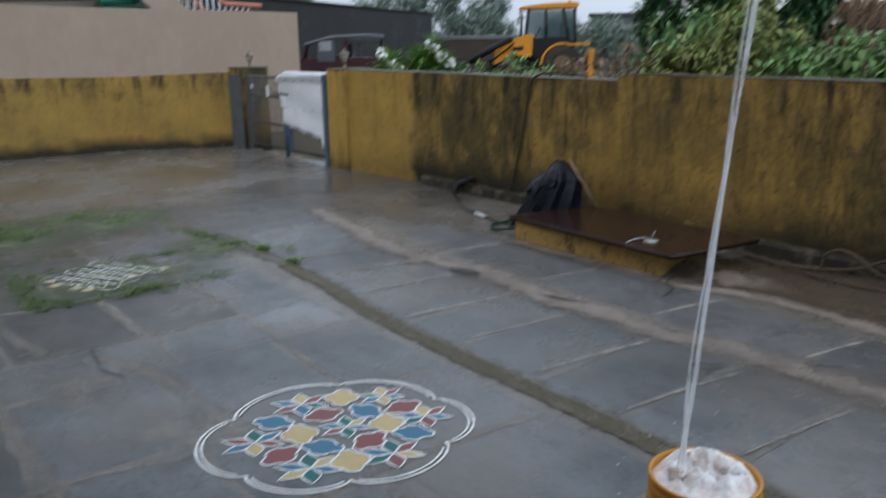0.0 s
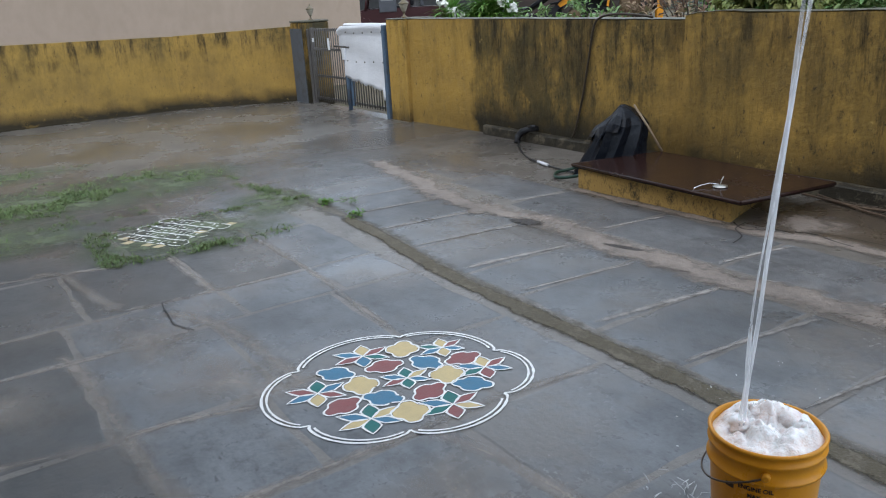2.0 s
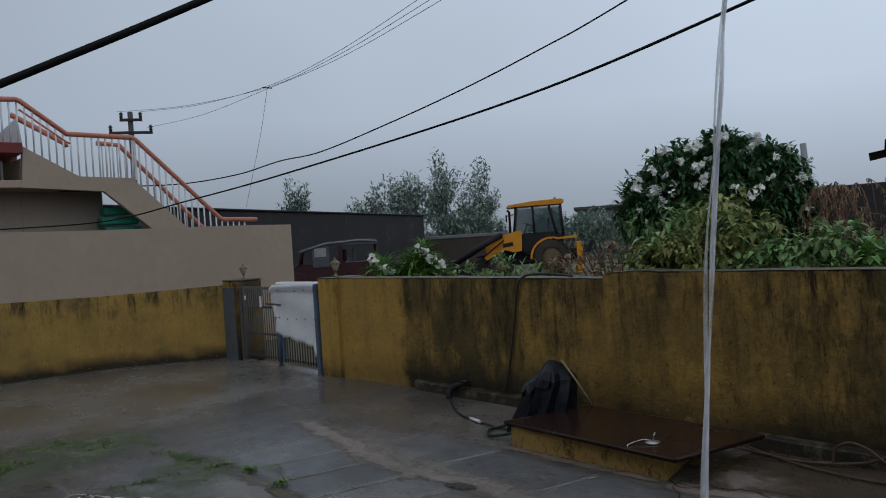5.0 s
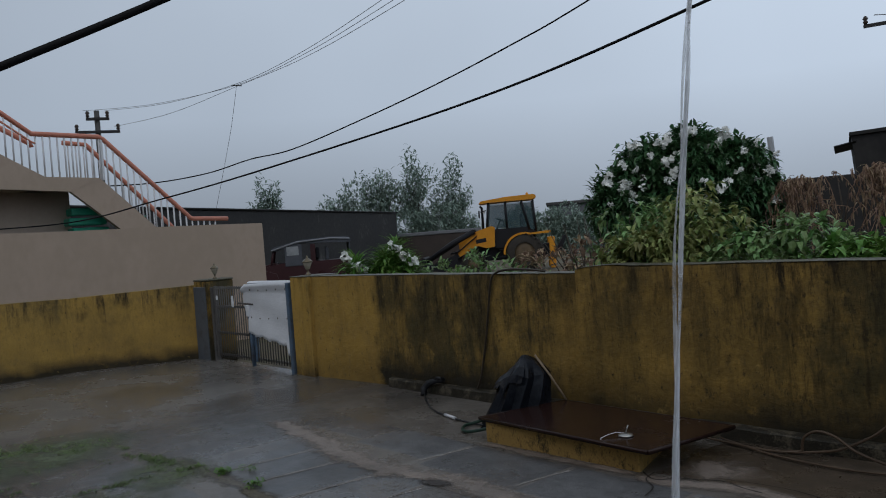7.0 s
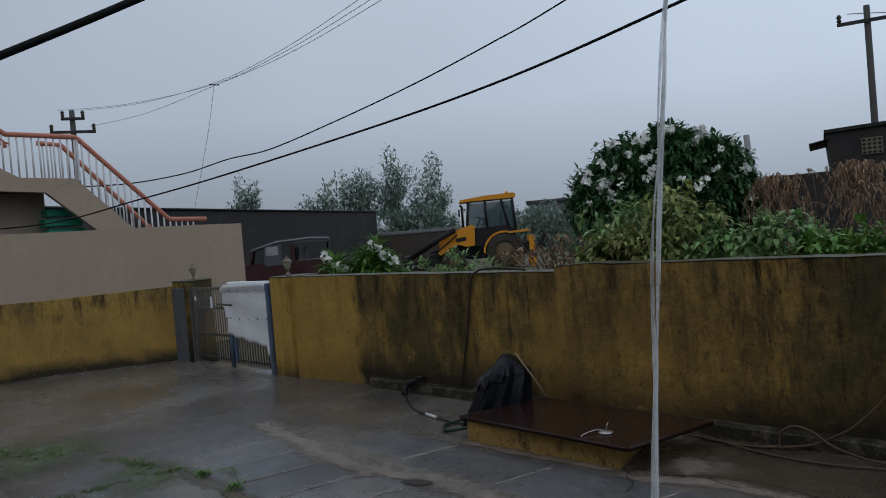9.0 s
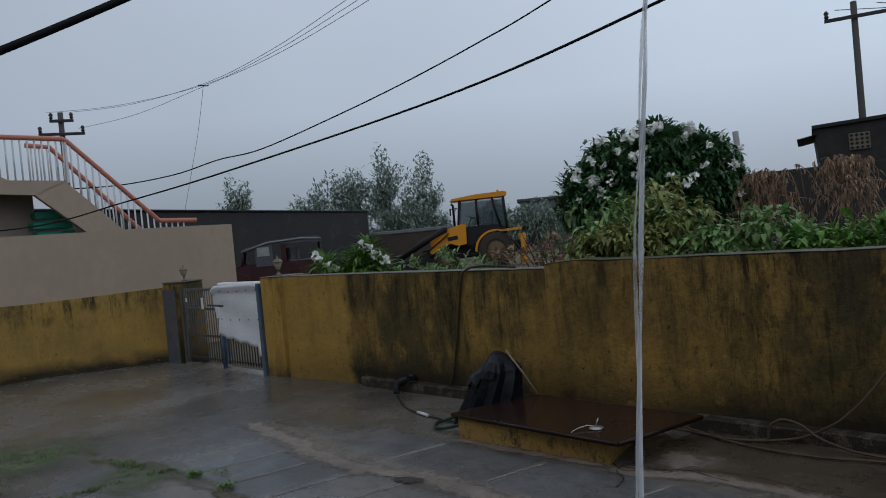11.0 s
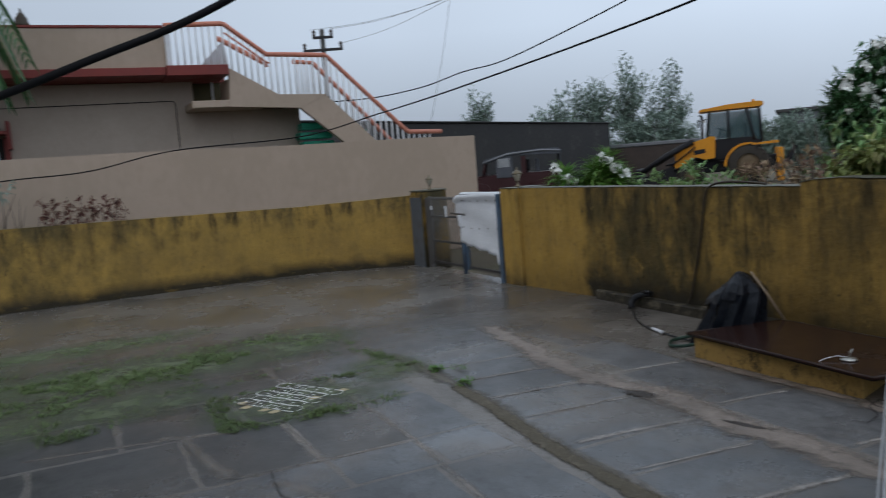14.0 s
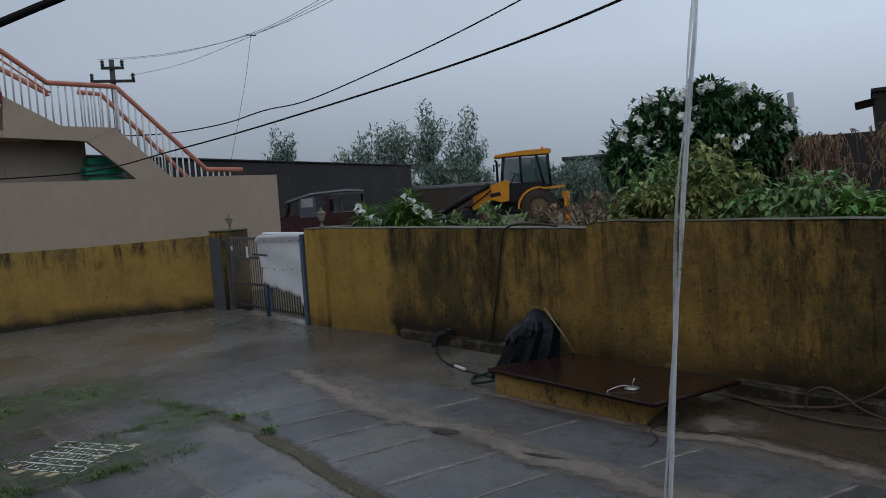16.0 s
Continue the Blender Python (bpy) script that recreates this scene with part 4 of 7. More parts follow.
for k, (x, y, r) in enumerate(((-0.03, 0.06, 0.035), (0.05, 0.04, 0.04), (-0.075, 0.0, 0.028), (0.015, 0.09, 0.03), (0.09, -0.01, 0.026), (-0.01, -0.04, 0.024))):
    blob = Mesh()
    for j in range(11):
        for i in range(18):
            d = Vector((math.sin(math.pi * (j + 0.02) / 10.05) * math.cos(2 * math.pi * i / 18), math.sin(math.pi * (j + 0.02) / 10.05) * math.sin(2 * math.pi * i / 18), math.cos(math.pi * (j + 0.02) / 10.05)))
            s = r * (1 + 0.7 * noise.noise(d * 1.9 + Vector((k * 7, 0, 0))) + 0.3 * noise.noise(d * 5 + Vector((k, 3, 0))))
            blob.v.append((x + d.x * s, y + d.y * s, 0.372 + 0.2 * r + 0.75 * d.z * s))
    blob.f = [(18 * j + i, 18 * j + 18 + i, 18 * j + 18 + (i + 1) % 18, 18 * j + (i + 1) % 18) for j in range(10) for i in range(18)]
    blob.smooth = True
    part("foam_lump", blob, FOAM, froth)
rnd = random.Random(15)
for k in range(6):
    a, q = rnd.uniform(0.3, 2.8), rnd.uniform(0.04, 0.1)
    base, tall = Vector((q * math.cos(a), 0.02 + q * math.sin(a) * 0.8, 0.375)), rnd.uniform(0.022, 0.05)
    lean = Vector((rnd.uniform(-0.02, 0.02), rnd.uniform(-0.02, 0.02), 0))
    part("foam_peak", Mesh().tube([base, base + lean * 0.4 + Vector((0, 0, tall * 0.45)), base + lean + Vector((0, 0, tall * 0.8)), base + lean * 1.5 + Vector((0, 0, tall))], [rnd.uniform(0.014, 0.02), 0.0065, 0.0035, 0.001], 8), FOAM, froth)

WATER = bpy.data.materials.new("falling_water")
WATER.use_nodes = True
wnod, wlin = WATER.node_tree.nodes, WATER.node_tree.links
wb = wnod["Principled BSDF"]
wb.inputs["Base Color"].default_value, wb.inputs["Roughness"].default_value, wb.inputs["IOR"].default_value = (0.93, 0.94, 0.96, 1), 0.12, 1.33
clear, sky_white, blend = wnod.new("ShaderNodeBsdfTransparent"), wnod.new("ShaderNodeBsdfTranslucent"), wnod.new("ShaderNodeMixShader")
half = wnod.new("ShaderNodeMixShader")
# white colour stands in for sky light that the water would refract
sky_white.inputs[0].default_value = (0.95, 0.96, 0.98, 1)
half.inputs[0].default_value = 0.5
wlin.new(wb.outputs[0], half.inputs[1])
wlin.new(sky_white.outputs[0], half.inputs[2])
wlin.new(noise_node(wnod, wlin, wnod.new("ShaderNodeTexCoord").outputs["Object"], 9.0, 3, 0.6, (1, 1, 0.5), 0.22, 0.8), blend.inputs[0])
wlin.new(clear.outputs[0], blend.inputs[1])
wlin.new(half.outputs[0], blend.inputs[2])
wlin.new(blend.outputs[0], wnod["Material Output"].inputs["Surface"])
stream = thing("water_stream", pose(0.44, 1.83, 0.36), "thin twisting stream of rainwater falling into the pail", "water stream")
rnd = random.Random(5)
for k in range(3):
    pts, rad = [], []
    for i in range(150):
        z = 2.75 * i / 149
        x = -0.008 + 0.05 * z + 0.027 * z * z
        sp = 0.006 + 0.003 * math.sin(z * 2.2)
        ph = 2.1 * k + 5.2 * z + 1.4 * math.sin(3 * z + k)
        pts.append((x + sp * math.cos(ph), 0.02 * z + sp * math.sin(ph), z))
        rad.append(max(0.0018, 0.82 * (0.0058 + 0.0024 * math.sin(11 * z + 2 * k) + 0.0035 * noise.noise(Vector((z * 5, k * 3.0, 1)))) * (0.8 if k else 1.0)))
    part("strand", Mesh().tube(pts, rad, 7), WATER, stream)
spl = Mesh()
for i in range(22):
    a, q = rnd.uniform(0.0, 3.4), rnd.random()
    r, z = 0.06 + 0.2 * q, 0.40 + 0.11 * math.sin(math.pi * min(1, q * 1.25)) * rnd.random() - 0.25 * max(0, q - 0.6)
    s = rnd.uniform(0.0007, 0.0018)
    d = Vector((math.cos(a), math.sin(a), rnd.uniform(-0.5, 1.2))).normalized()
    c = Vector((r * math.cos(a), r * math.sin(a), z))
    spl.tube([c - d * s * 2.5, c - d * s * 0.8, c + d * s, c + d * s * 1.8], [s * 0.2, s, s, s * 0.25], 6)
for i in range(34):
    # water thrown up where the pail runs over
    c = Vector((-0.2 + rnd.gauss(0, 0.055), 0.2 + rnd.gauss(0, 0.06), 0.006))
    d = Vector((rnd.uniform(-0.5, 0.3), rnd.uniform(-0.4, 0.4), 1)).normalized()
    h, s = rnd.uniform(0.005, 0.022) * (1 if i % 4 else 1.8), rnd.uniform(0.0008, 0.002)
    bend = Vector((rnd.uniform(-0.02, 0.02), rnd.uniform(-0.02, 0.02), 0))
    spl.tube([c, c + d * h * 0.4, c + d * h * 0.8 + bend, c + d * h + bend * 1.5], [s * 1.6, s * 0.7, s, s * 0.3], 6)
solid("splash_drops", spl, WATER, pose(0.5, 1.84, 0), "scattered drops splashing from the full pail", "water drops", kind="stuff")

# ---- painted floor drawings ----
CX, CY = -0.675, 2.78
NOTCH = [(98, 0.41), (36, 0.465), (-13, 0.455), (-72, 0.405), (-124, 0.445), (-188, 0.425), (-262, 0.41)]
LOBE = (0.055, 0.098, 0.062, 0.058, 0.098, 0.05)
rang = thing("floor_drawing", pose(CX, CY, 0), "six-lobed floor drawing in coloured powder paint with white outlines", "floor drawing")


def flat(outline, z):
    """A thin coat of paint with the given outline."""
    return Mesh().slab(outline, z - 0.0005, z)


def ribbon(pts, w, z, closed=False, gaps=0.0, seed=1):
    """A painted line of uneven width."""
    rnd = random.Random(seed)
    mb = Mesh()
    k = len(pts)
    for i, p in enumerate(pts):
        a = pts[(i - 1) % k] if closed or i else p
        b = pts[(i + 1) % k] if closed or i < k - 1 else p
        dx, dy = b[0] - a[0], b[1] - a[1]
        ln = math.hypot(dx, dy) or 1
        ww = w * rnd.uniform(0.75, 1.2) / 2
        mb.v += [(p[0] - dy / ln * ww, p[1] + dx / ln * ww, z), (p[0] + dy / ln * ww, p[1] - dx / ln * ww, z)]
    m = k if closed else k - 1
    mb.f = [(2 * i, 2 * i + 1, 2 * ((i + 1) % k) + 1, 2 * ((i + 1) % k)) for i in range(m) if rnd.random() >= gaps]
    return mb


def polar(a, r):
    return (r * math.cos(radians(a)), r * math.sin(radians(a)))


ZP = 0.003
stroke = itertools.count()


def stroke_z():
    """Each stroke of paint lies a hair over the one before."""
    return ZP + 0.00001 * next(stroke)


for k in range(6):
    (a0d, r0), (a1d, r1) = NOTCH[k], NOTCH[k + 1]
    mid = 0.5 * (a0d + a1d)
    for off, wd in ((0.0, 0.0085), (-0.02, 0.0075)):
        pts = []
        for i in range(33):
            s = i / 32
            bulge = math.sin(math.pi * s) ** 0.55
            r = r0 + (r1 - r0) * s + LOBE[k] * bulge + off
            if off < 0 and not 0.05 < s < 0.95:
                continue
            pts.append(polar(a0d + (a1d - a0d) * s, r))
        part("lobe_line", ribbon(pts, wd * 1.25, stroke_z(), gaps=0.0 if k != 2 else 0.06, seed=k), CHALK_MATS["white"], rang)


def cushion(cx, cy, size, colour, turn):
    ex, ey = (0.94, 1.06) if colour == "yellow" else (1.14, 0.82)

    def ring(sc):
        res = []
        for t in (2 * math.pi * i / 40 for i in range(40)):
            w = sc * size * (1 + 0.125 * math.cos(4 * t) - 0.035 * math.cos(8 * t) + 0.025 * noise.noise(Vector((cx * 9 + math.cos(t), cy * 9 + math.sin(t), 0))))
            x, y = ex * w * math.cos(t), ey * w * math.sin(t)
            res.append((cx + x * math.cos(turn) - y * math.sin(turn), cy + x * math.sin(turn) + y * math.cos(turn)))
        return res

    part("painted_tile", flat(ring(0.96), ZP - 0.0003), CHALK_MATS[colour], rang, colour + " scalloped tile shape")
    part("tile_outline", ribbon(ring(1.04), 0.0085, stroke_z(), True, 0.02, int(abs(cx) * 999)), CHALK_MATS["white"], rang)


PETALS = ((177, 0.130, 0.25), (108, 0.108, 0.40), (50, 0.122, 0.25), (-5, 0.115, 0.25), (-74, 0.106, 0.40), (222, 0.128, 0.25))


def star(cx, cy, cols, size=1.0):
    """Four narrow and two broad petals round a centre."""
    for (turn, ln, wide_by), c in zip(PETALS, cols):
        t, ln = radians(turn), ln * size

        def petal(sc):
            res = []
            for fx, fy in ((0.03, 0), (0.3, 0.7), (0.52, 1.0), (0.75, 0.62), (1.0, 0), (0.75, -0.62), (0.52, -1.0), (0.3, -0.7)):
                x, y = ln * (0.5 + (fx - 0.5) * sc), ln * fy * wide_by * 0.78 * sc
                res.append((cx + x * math.cos(t) - y * math.sin(t), cy + x * math.sin(t) + y * math.cos(t)))
            return res

        part("petal", flat(petal(0.9), ZP - 0.0003), CHALK_MATS[c], rang, c + " petal")
        part("petal_outline", ribbon(petal(1.06), 0.0085, stroke_z(), True, 0.0, int(turn)), CHALK_MATS["white"], rang)


INNER = (("red", -0.069, 0.116), ("blue", 0.101, 0.156), ("yellow", 0.203, 0.05), ("red", 0.153, -0.098), ("blue", -0.02, -0.154), ("yellow", -0.13, -0.054))
OUTER = (("yellow", -0.023, 0.283), ("red", 0.252, 0.197), ("blue", 0.314, -0.03), ("yellow", 0.104, -0.254), ("red", -0.162, -0.223), ("blue", -0.259, 0.041))
for ring_no, row in enumerate((INNER, OUTER)):
    for c, x, y in row:
        cushion(x, y, 0.068 if c == "yellow" else 0.064, c, math.atan2(y, x) + (math.pi / 2 if (ring_no == 0) != (c == "yellow") else 0))
for x, y, size, cols in ((-0.182, 0.209, 1.0, "blue yellow red green blue red"), (0.151, 0.301, 0.85, "green yellow red blue yellow blue"), (0.352, 0.116, 0.95, "blue yellow red blue red green"), (0.045, 0.011, 0.85, "blue green yellow blue green red"),
                         (0.257, -0.196, 1.0, "blue green red yellow red green"), (-0.032, -0.312, 1.0, "blue green yellow blue green yellow"), (-0.287, -0.129, 1.0, "red green blue red yellow blue")):
    star(x, y, cols.split(), size)

POWDER = mat("washed_powder", [(0.22, 0.18, 0.12), (0.5, 0.4, 0.24), (0.3, 0.26, 0.19)], 30, 0.6, 0.2)
old = thing("floor_drawing", pose(-2.64, 4.93, 0.0045, 0, 0, -20) @ Matrix.Diagonal((0.8, 1.0, 1, 1)), "faded white looped floor drawing between weeds", "floor drawing")
for j in range(5):
    for i in range(4 - j % 2):
        cx, cy = -0.27 + 0.18 * i + 0.09 * (j % 2), -0.2 + 0.1 * j
        pts = [(cx + 0.125 * math.cos(2 * math.pi * k / 26), cy + 0.072 * math.sin(2 * math.pi * k / 26) * (1 + 0.25 * math.cos(4 * math.pi * k / 26))) for k in range(26)]
        part("loop_line", ribbon(pts, 0.0095, stroke_z(), True, 0.3, 10 * i + j), CHALK_MATS["white"], old)
        part("dot", flat([(cx + 0.014 * math.cos(k), cy + 0.012 * math.sin(k)) for k in range(6)], ZP), CHALK_MATS["white"], old)
for k in range(9):
    x, y = random.Random(k).uniform(-0.36, 0.36), random.Random(k + 50).choice((-0.3, -0.24, 0.28, 0.05))
    part("powder_patch", flat(ragged([(x - 0.04, y - 0.03), (x + 0.04, y - 0.03), (x + 0.05, y + 0.03), (x - 0.03, y + 0.035)], 0.03, 0.008, k), ZP - 0.0003), POWDER, old, "washed-out yellow powder patch")

# ---- soil seam, cement bands and scars in the paving ----
def soften(m, lo=0.22, hi=0.6, scale=10.0, ragged_by=0.9):
    """Let a film of dirt or cement thin out raggedly towards its rim."""
    n, l = m.node_tree.nodes, m.node_tree.links
    rim, near, wide_n, cover_n = n.new("ShaderNodeAttribute"), n.new("ShaderNodeTexNoise"), n.new("ShaderNodeMath"), n.new("ShaderNodeMapRange")
    rim.attribute_name = "cover"
    near.inputs["Scale"].default_value, near.inputs["Detail"].default_value, near.inputs["Roughness"].default_value = scale, 8, 0.72
    l.new(n.new("ShaderNodeTexCoord").outputs["Object"], near.inputs["Vector"])
    wide_n.operation = "MULTIPLY_ADD"
    wide_n.inputs[1].default_value, wide_n.inputs[2].default_value = ragged_by * 2, -ragged_by
    l.new(near.outputs["Fac"], wide_n.inputs[0])
    total = n.new("ShaderNodeMath")
    l.new(rim.outputs["Fac"], total.inputs[0])
    l.new(wide_n.outputs[0], total.inputs[1])
    cover_n.inputs["From Min"].default_value, cover_n.inputs["From Max"].default_value = lo, hi
    l.new(total.outputs[0], cover_n.inputs["Value"])
    l.new(cover_n.outputs[0], n["Principled BSDF"].inputs["Alpha"])
    return m


def film_part(name, mb, cover_list, material, label):
    """A thin film on the yard floor; cover_list says how thick it lies at each point."""
    ob = part(name, mb, material, yard, label)
    ob.data.attributes.new("cover", "FLOAT", "POINT").data.foreach_set("value", cover_list)
    return ob


def film_strip(name, line, width, z, material, label, uneven=0.35, seed=1):
    """A film along a line on the floor, thick in the middle and thin at both sides."""
    pts = smooth_line([(u, v, 0) for u, v in line], 10)
    mb, cov = Mesh(), []
    for i, p in enumerate(pts):
        d = (pts[min(i + 1, len(pts) - 1)] - pts[max(i - 1, 0)]).normalized()
        w = width * (1 + uneven * noise.noise(Vector((i * 0.13, seed, 0))) + 0.5 * uneven * noise.noise(Vector((i * 0.5, seed, 3))))
        end = min(1, 0.25 + min(i, len(pts) - 1 - i) / 4)
        for k in range(7):
            q = (k - 3) / 3
            mb.v.append((p.x - d.y * w * q, p.y + d.x * w * q, z))
            cov.append((1 - abs(q)) * end)
    mb.f = [(7 * i + k, 7 * i + 7 + k, 7 * i + 8 + k, 7 * i + 1 + k) for i in range(len(pts) - 1) for k in range(6)]
    return film_part(name, mb, cov, material, label)


def film_spot(name, u, v, ru, rv, z, material, label, turn=0.0, seed=1):
    """A rounded stain on the floor."""
    mb, cov = Mesh(), [1.0]
    mb.v.append((u, v, z))
    for r in (0.35, 0.7, 1.0):
        for k in range(24):
            a = 2 * math.pi * k / 24
            q = r * (1 + 0.25 * noise.noise(Vector((math.cos(a), math.sin(a), seed))))
            x, y = ru * q * math.cos(a), rv * q * math.sin(a)
            mb.v.append((u + x * math.cos(turn) - y * math.sin(turn), v + x * math.sin(turn) + y * math.cos(turn), z))
            cov.append(1 - r)
    mb.f = [(0, 1 + k, 1 + (k + 1) % 24) for k in range(24)]
    mb.f += [(1 + 24 * j + k, 25 + 24 * j + k, 25 + 24 * j + (k + 1) % 24, 1 + 24 * j + (k + 1) % 24) for j in range(2) for k in range(24)]
    return film_part(name, mb, cov, material, label)


def seam_line(u):
    """The muddy seam swings away from the house towards the grass."""
    q = min(1, max(0, (-3.1 - u) / 1.6))
    return 2.165 + 0.125 * q * q * (3 - 2 * q) + 0.006 * math.sin(2 * u)


MARGIN = soften(mat("silty_seam_margin", [(0.085, 0.074, 0.056), (0.14, 0.122, 0.098), (0.11, 0.098, 0.078), (0.18, 0.16, 0.135)], 9, 0.5, 0.8), 0.3, 1.0)
CEMENT_S = soften(wet_ground("thin_cement_smear", (0.25, 0.203, 0.172), (0.125, 0.104, 0.09), (0.15, 0.124, 0.106), (0.2, 0.6), bump=1.0, size=1.8, silt_lo=0.5), 0.2, 0.75, 6.0, 1.0)
JOINT_SILT = soften(wet_ground("brown_joint_silt", (0.25, 0.215, 0.187), (0.17, 0.148, 0.13), (0.2, 0.172, 0.15), (0.14, 0.36), silt_lo=0.5, bump=0.5), 0.3, 1.35, 6.0, 0.85)
film_strip("silt_margin", [(u, seam_line(u) + 0.02) for u in (-6.2, -5.4, -4.8, -4.2, -3.6, -3.0, -2.4, -1.8, -1.2, -0.4, 0.6, 1.6, 2.5)], 0.125, 0.0024, MARGIN, "silted margin of the muddy seam", seed=14)
film_strip("soil_seam", [(u, seam_line(u)) for u in (-4.9, -4.4, -3.9, -3.4, -2.9, -2.4, -1.9, -1.4, -0.8, 0.0, 1.0, 2.5)], 0.062, 0.0034, soften(SOIL, 0.05, 0.4, 14.0, 0.7), "muddy seam between two runs of paving", seed=4)
film_strip("cement_band", [(-6.6, 3.42), (-5.6, 3.3), (-5.06, 3.17), (-4.3, 3.14), (-3.84, 3.24), (-3.2, 3.16), (-2.83, 3.2), (-2.42, 3.17), (-2.1, 3.26), (-1.7, 3.25), (-1.0, 3.3), (0.4, 3.4), (2.5, 3.5)], 0.19, 0.0046, CEMENT_S, "rough pale cement band in the paving", seed=6)
film_strip("cement_band", [(-3.0, 3.96), (-2.7, 4.0), (-2.4, 4.1), (-2.0, 4.1), (-1.0, 4.02), (2.5, 4.05)], 0.12, 0.005, CEMENT_S, "crumbling cement kerb band", seed=8)
film_strip("cement_skirt", [(-4.42, 3.96), (-3.9, 3.97), (-3.4, 3.98), (-3.0, 4.0)], 0.07, 0.0044, CEMENT_S, "cement skirt smeared along the platform foot", seed=9)
part("dark_slab", Mesh().slab(ragged([(-2.95, 4.1), (2.6, 4.1), (2.6, 4.99), (-2.95, 4.99)], 0.2, 0.02, 9), -0.02, 0.0035),
     wet_ground("brown_wet_slab", (0.085, 0.065, 0.048), (0.055, 0.043, 0.033), (0.1, 0.075, 0.05), (0.1, 0.4)), yard, "brown wet concrete by the tank platform")
film_spot("cement_patch", -2.68, 4.34, 0.34, 0.3, 0.0052, CEMENT_S, "broken grey cement patch by the platform", 0.3, 12)
for k, (line, wd) in enumerate((([(-3.95, 0.75), (-3.75, 0.88), (-3.43, 0.97), (-3.0, 1.0), (-2.7, 1.0)], 0.11), ([(-3.75, 0.24), (-3.41, 0.3), (-2.76, 0.32), (-2.27, 0.35), (-2.0, 0.37)], 0.1), ([(-4.9, 1.62), (-4.3, 1.63), (-3.53, 1.59), (-2.95, 1.56)], 0.05),
                                ([(-2.9, -0.3), (-2.79, 0.2), (-2.77, 0.51), (-2.69, 0.8)], 0.055), ([(-2.17, 0.36), (-2.15, 0.6), (-2.15, 1.05), (-2.16, 1.6), (-2.1, 2.05)], 0.06), ([(-2.15, 1.2), (-1.9, 1.28), (-1.6, 1.33), (-1.4, 1.34)], 0.08),
                                ([(-4.95, 1.05), (-4.5, 1.06), (-4.05, 1.08)], 0.08), ([(-4.12, 0.55), (-4.09, 1.07), (-4.05, 1.65)], 0.05), ([(-5.1, 0.3), (-5.0, 0.45), (-4.5, 0.52), (-4.1, 0.6)], 0.1), ([(-3.62, -0.3), (-3.6, 0.24), (-3.55, 0.9)], 0.05), ([(-5.2, -0.5), (-5.02, 0.43), (-4.9, 0.75)], 0.06))):
    film_strip("joint_silt", line, wd * 0.8, 0.0010 + 0.00008 * k, JOINT_SILT, "brown silt washed into the paving joint", 0.5, 30 + k)
for k, (u, v, ru, rv, turn) in enumerate(((-3.62, 0.62, 0.5, 0.26, 0.1), (-2.95, 0.8, 0.5, 0.3, 0.4), (-1.75, 1.1, 0.45, 0.2, 0.2), (-3.3, 0.0, 0.4, 0.25, 0.3), (-2.4, -0.1, 0.3, 0.25, 0.0))):
    film_spot("silt_stain", u, v, ru, rv, 0.0020 + 0.0001 * k, JOINT_SILT, "brown silt dried on the flagstones", turn, 50 + k)
SCAR = mat("dark_hole_edge", [(0.012, 0.011, 0.011), (0.04, 0.035, 0.032)], 14, 0.6, 0.5)
SCAR_S = soften(mat("dark_chipped_stone", [(0.014, 0.012, 0.012), (0.05, 0.042, 0.038), (0.03, 0.026, 0.024)], 14, 0.5, 0.9), 0.05, 0.45, 16.0, 0.8)
for cx, cy, w, h, sd in ((-3.93, 3.14, 0.14, 0.075, 1), (-3.1, 3.2, 0.16, 0.03, 2)):
    film_spot("chipped_scar", cx, cy, w, h, 0.0062, SCAR_S, "dark chipped hollow in the paving", 0.25, sd)
for pts, w in (([(-4.1, 0.80), (-4.0, 0.785), (-3.86, 0.775), (-3.75, 0.765), (-3.66, 0.80), (-3.6, 0.82)], 0.008), ([(-3.02, 4.06), (-2.9, 3.98), (-2.83, 4.0), (-2.79, 4.07), (-2.68, 4.11), (-2.55, 4.17), (-2.4, 4.13), (-2.27, 4.11)], 0.013), ([(-2.6, 4.2), (-2.2, 4.25), (-1.8, 4.18), (-1.4, 4.22)], 0.008),
               ([(-2.96, 4.1), (-2.92, 3.95), (-2.8, 3.85), (-2.75, 3.7)], 0.009)):
    part("crack", ribbon([(p.x, p.y) for p in smooth_line([(*q, 0) for q in pts], 6)], w, 0.0052, False, 0.0, 3), SCAR, yard, "black open crack")


# ---- neighbour's house with its outside stair ----
house = thing("house", HOUSE_FRAME, "beige flat-roofed house with red bands and an outside stair", "house")
# near-black panels stand in for unlit depth in windows and vent holes
DARK = mat("unlit_interior", [(0.012, 0.011, 0.01), (0.025, 0.022, 0.019)], 3, 0.9, 0.0)
wall_h = Mesh().box(-12, 17.2, -0.05, 2.66, 22, 3.7, 0.01).box(3.36, 17.2, -0.05, 4.88, 22, 3.205, 0.01).box(2.66, 17.2, -0.05, 3.36, 22, 3.3, 0.0).box(2.66, 17.9, 3.3, 3.36, 22, 3.7, 0.0)
part("wall", wall_h, PLASTER_D, house)
part("parapet", Mesh().box(-12, 16.32, 3.865, 2.15, 16.5, 4.62, 0.01), PLASTER, house)
part("parapet_band", Mesh().box(-12, 16.3, 4.622, 2.16, 16.52, 4.67, 0.006), RED_TRIM, house, "dark red coping band")
part("roof_slab", Mesh().box(-12, 16.2, 3.71, 2.05, 22, 3.862, 0.008), RED_TRIM, house, "dark red roof edge")
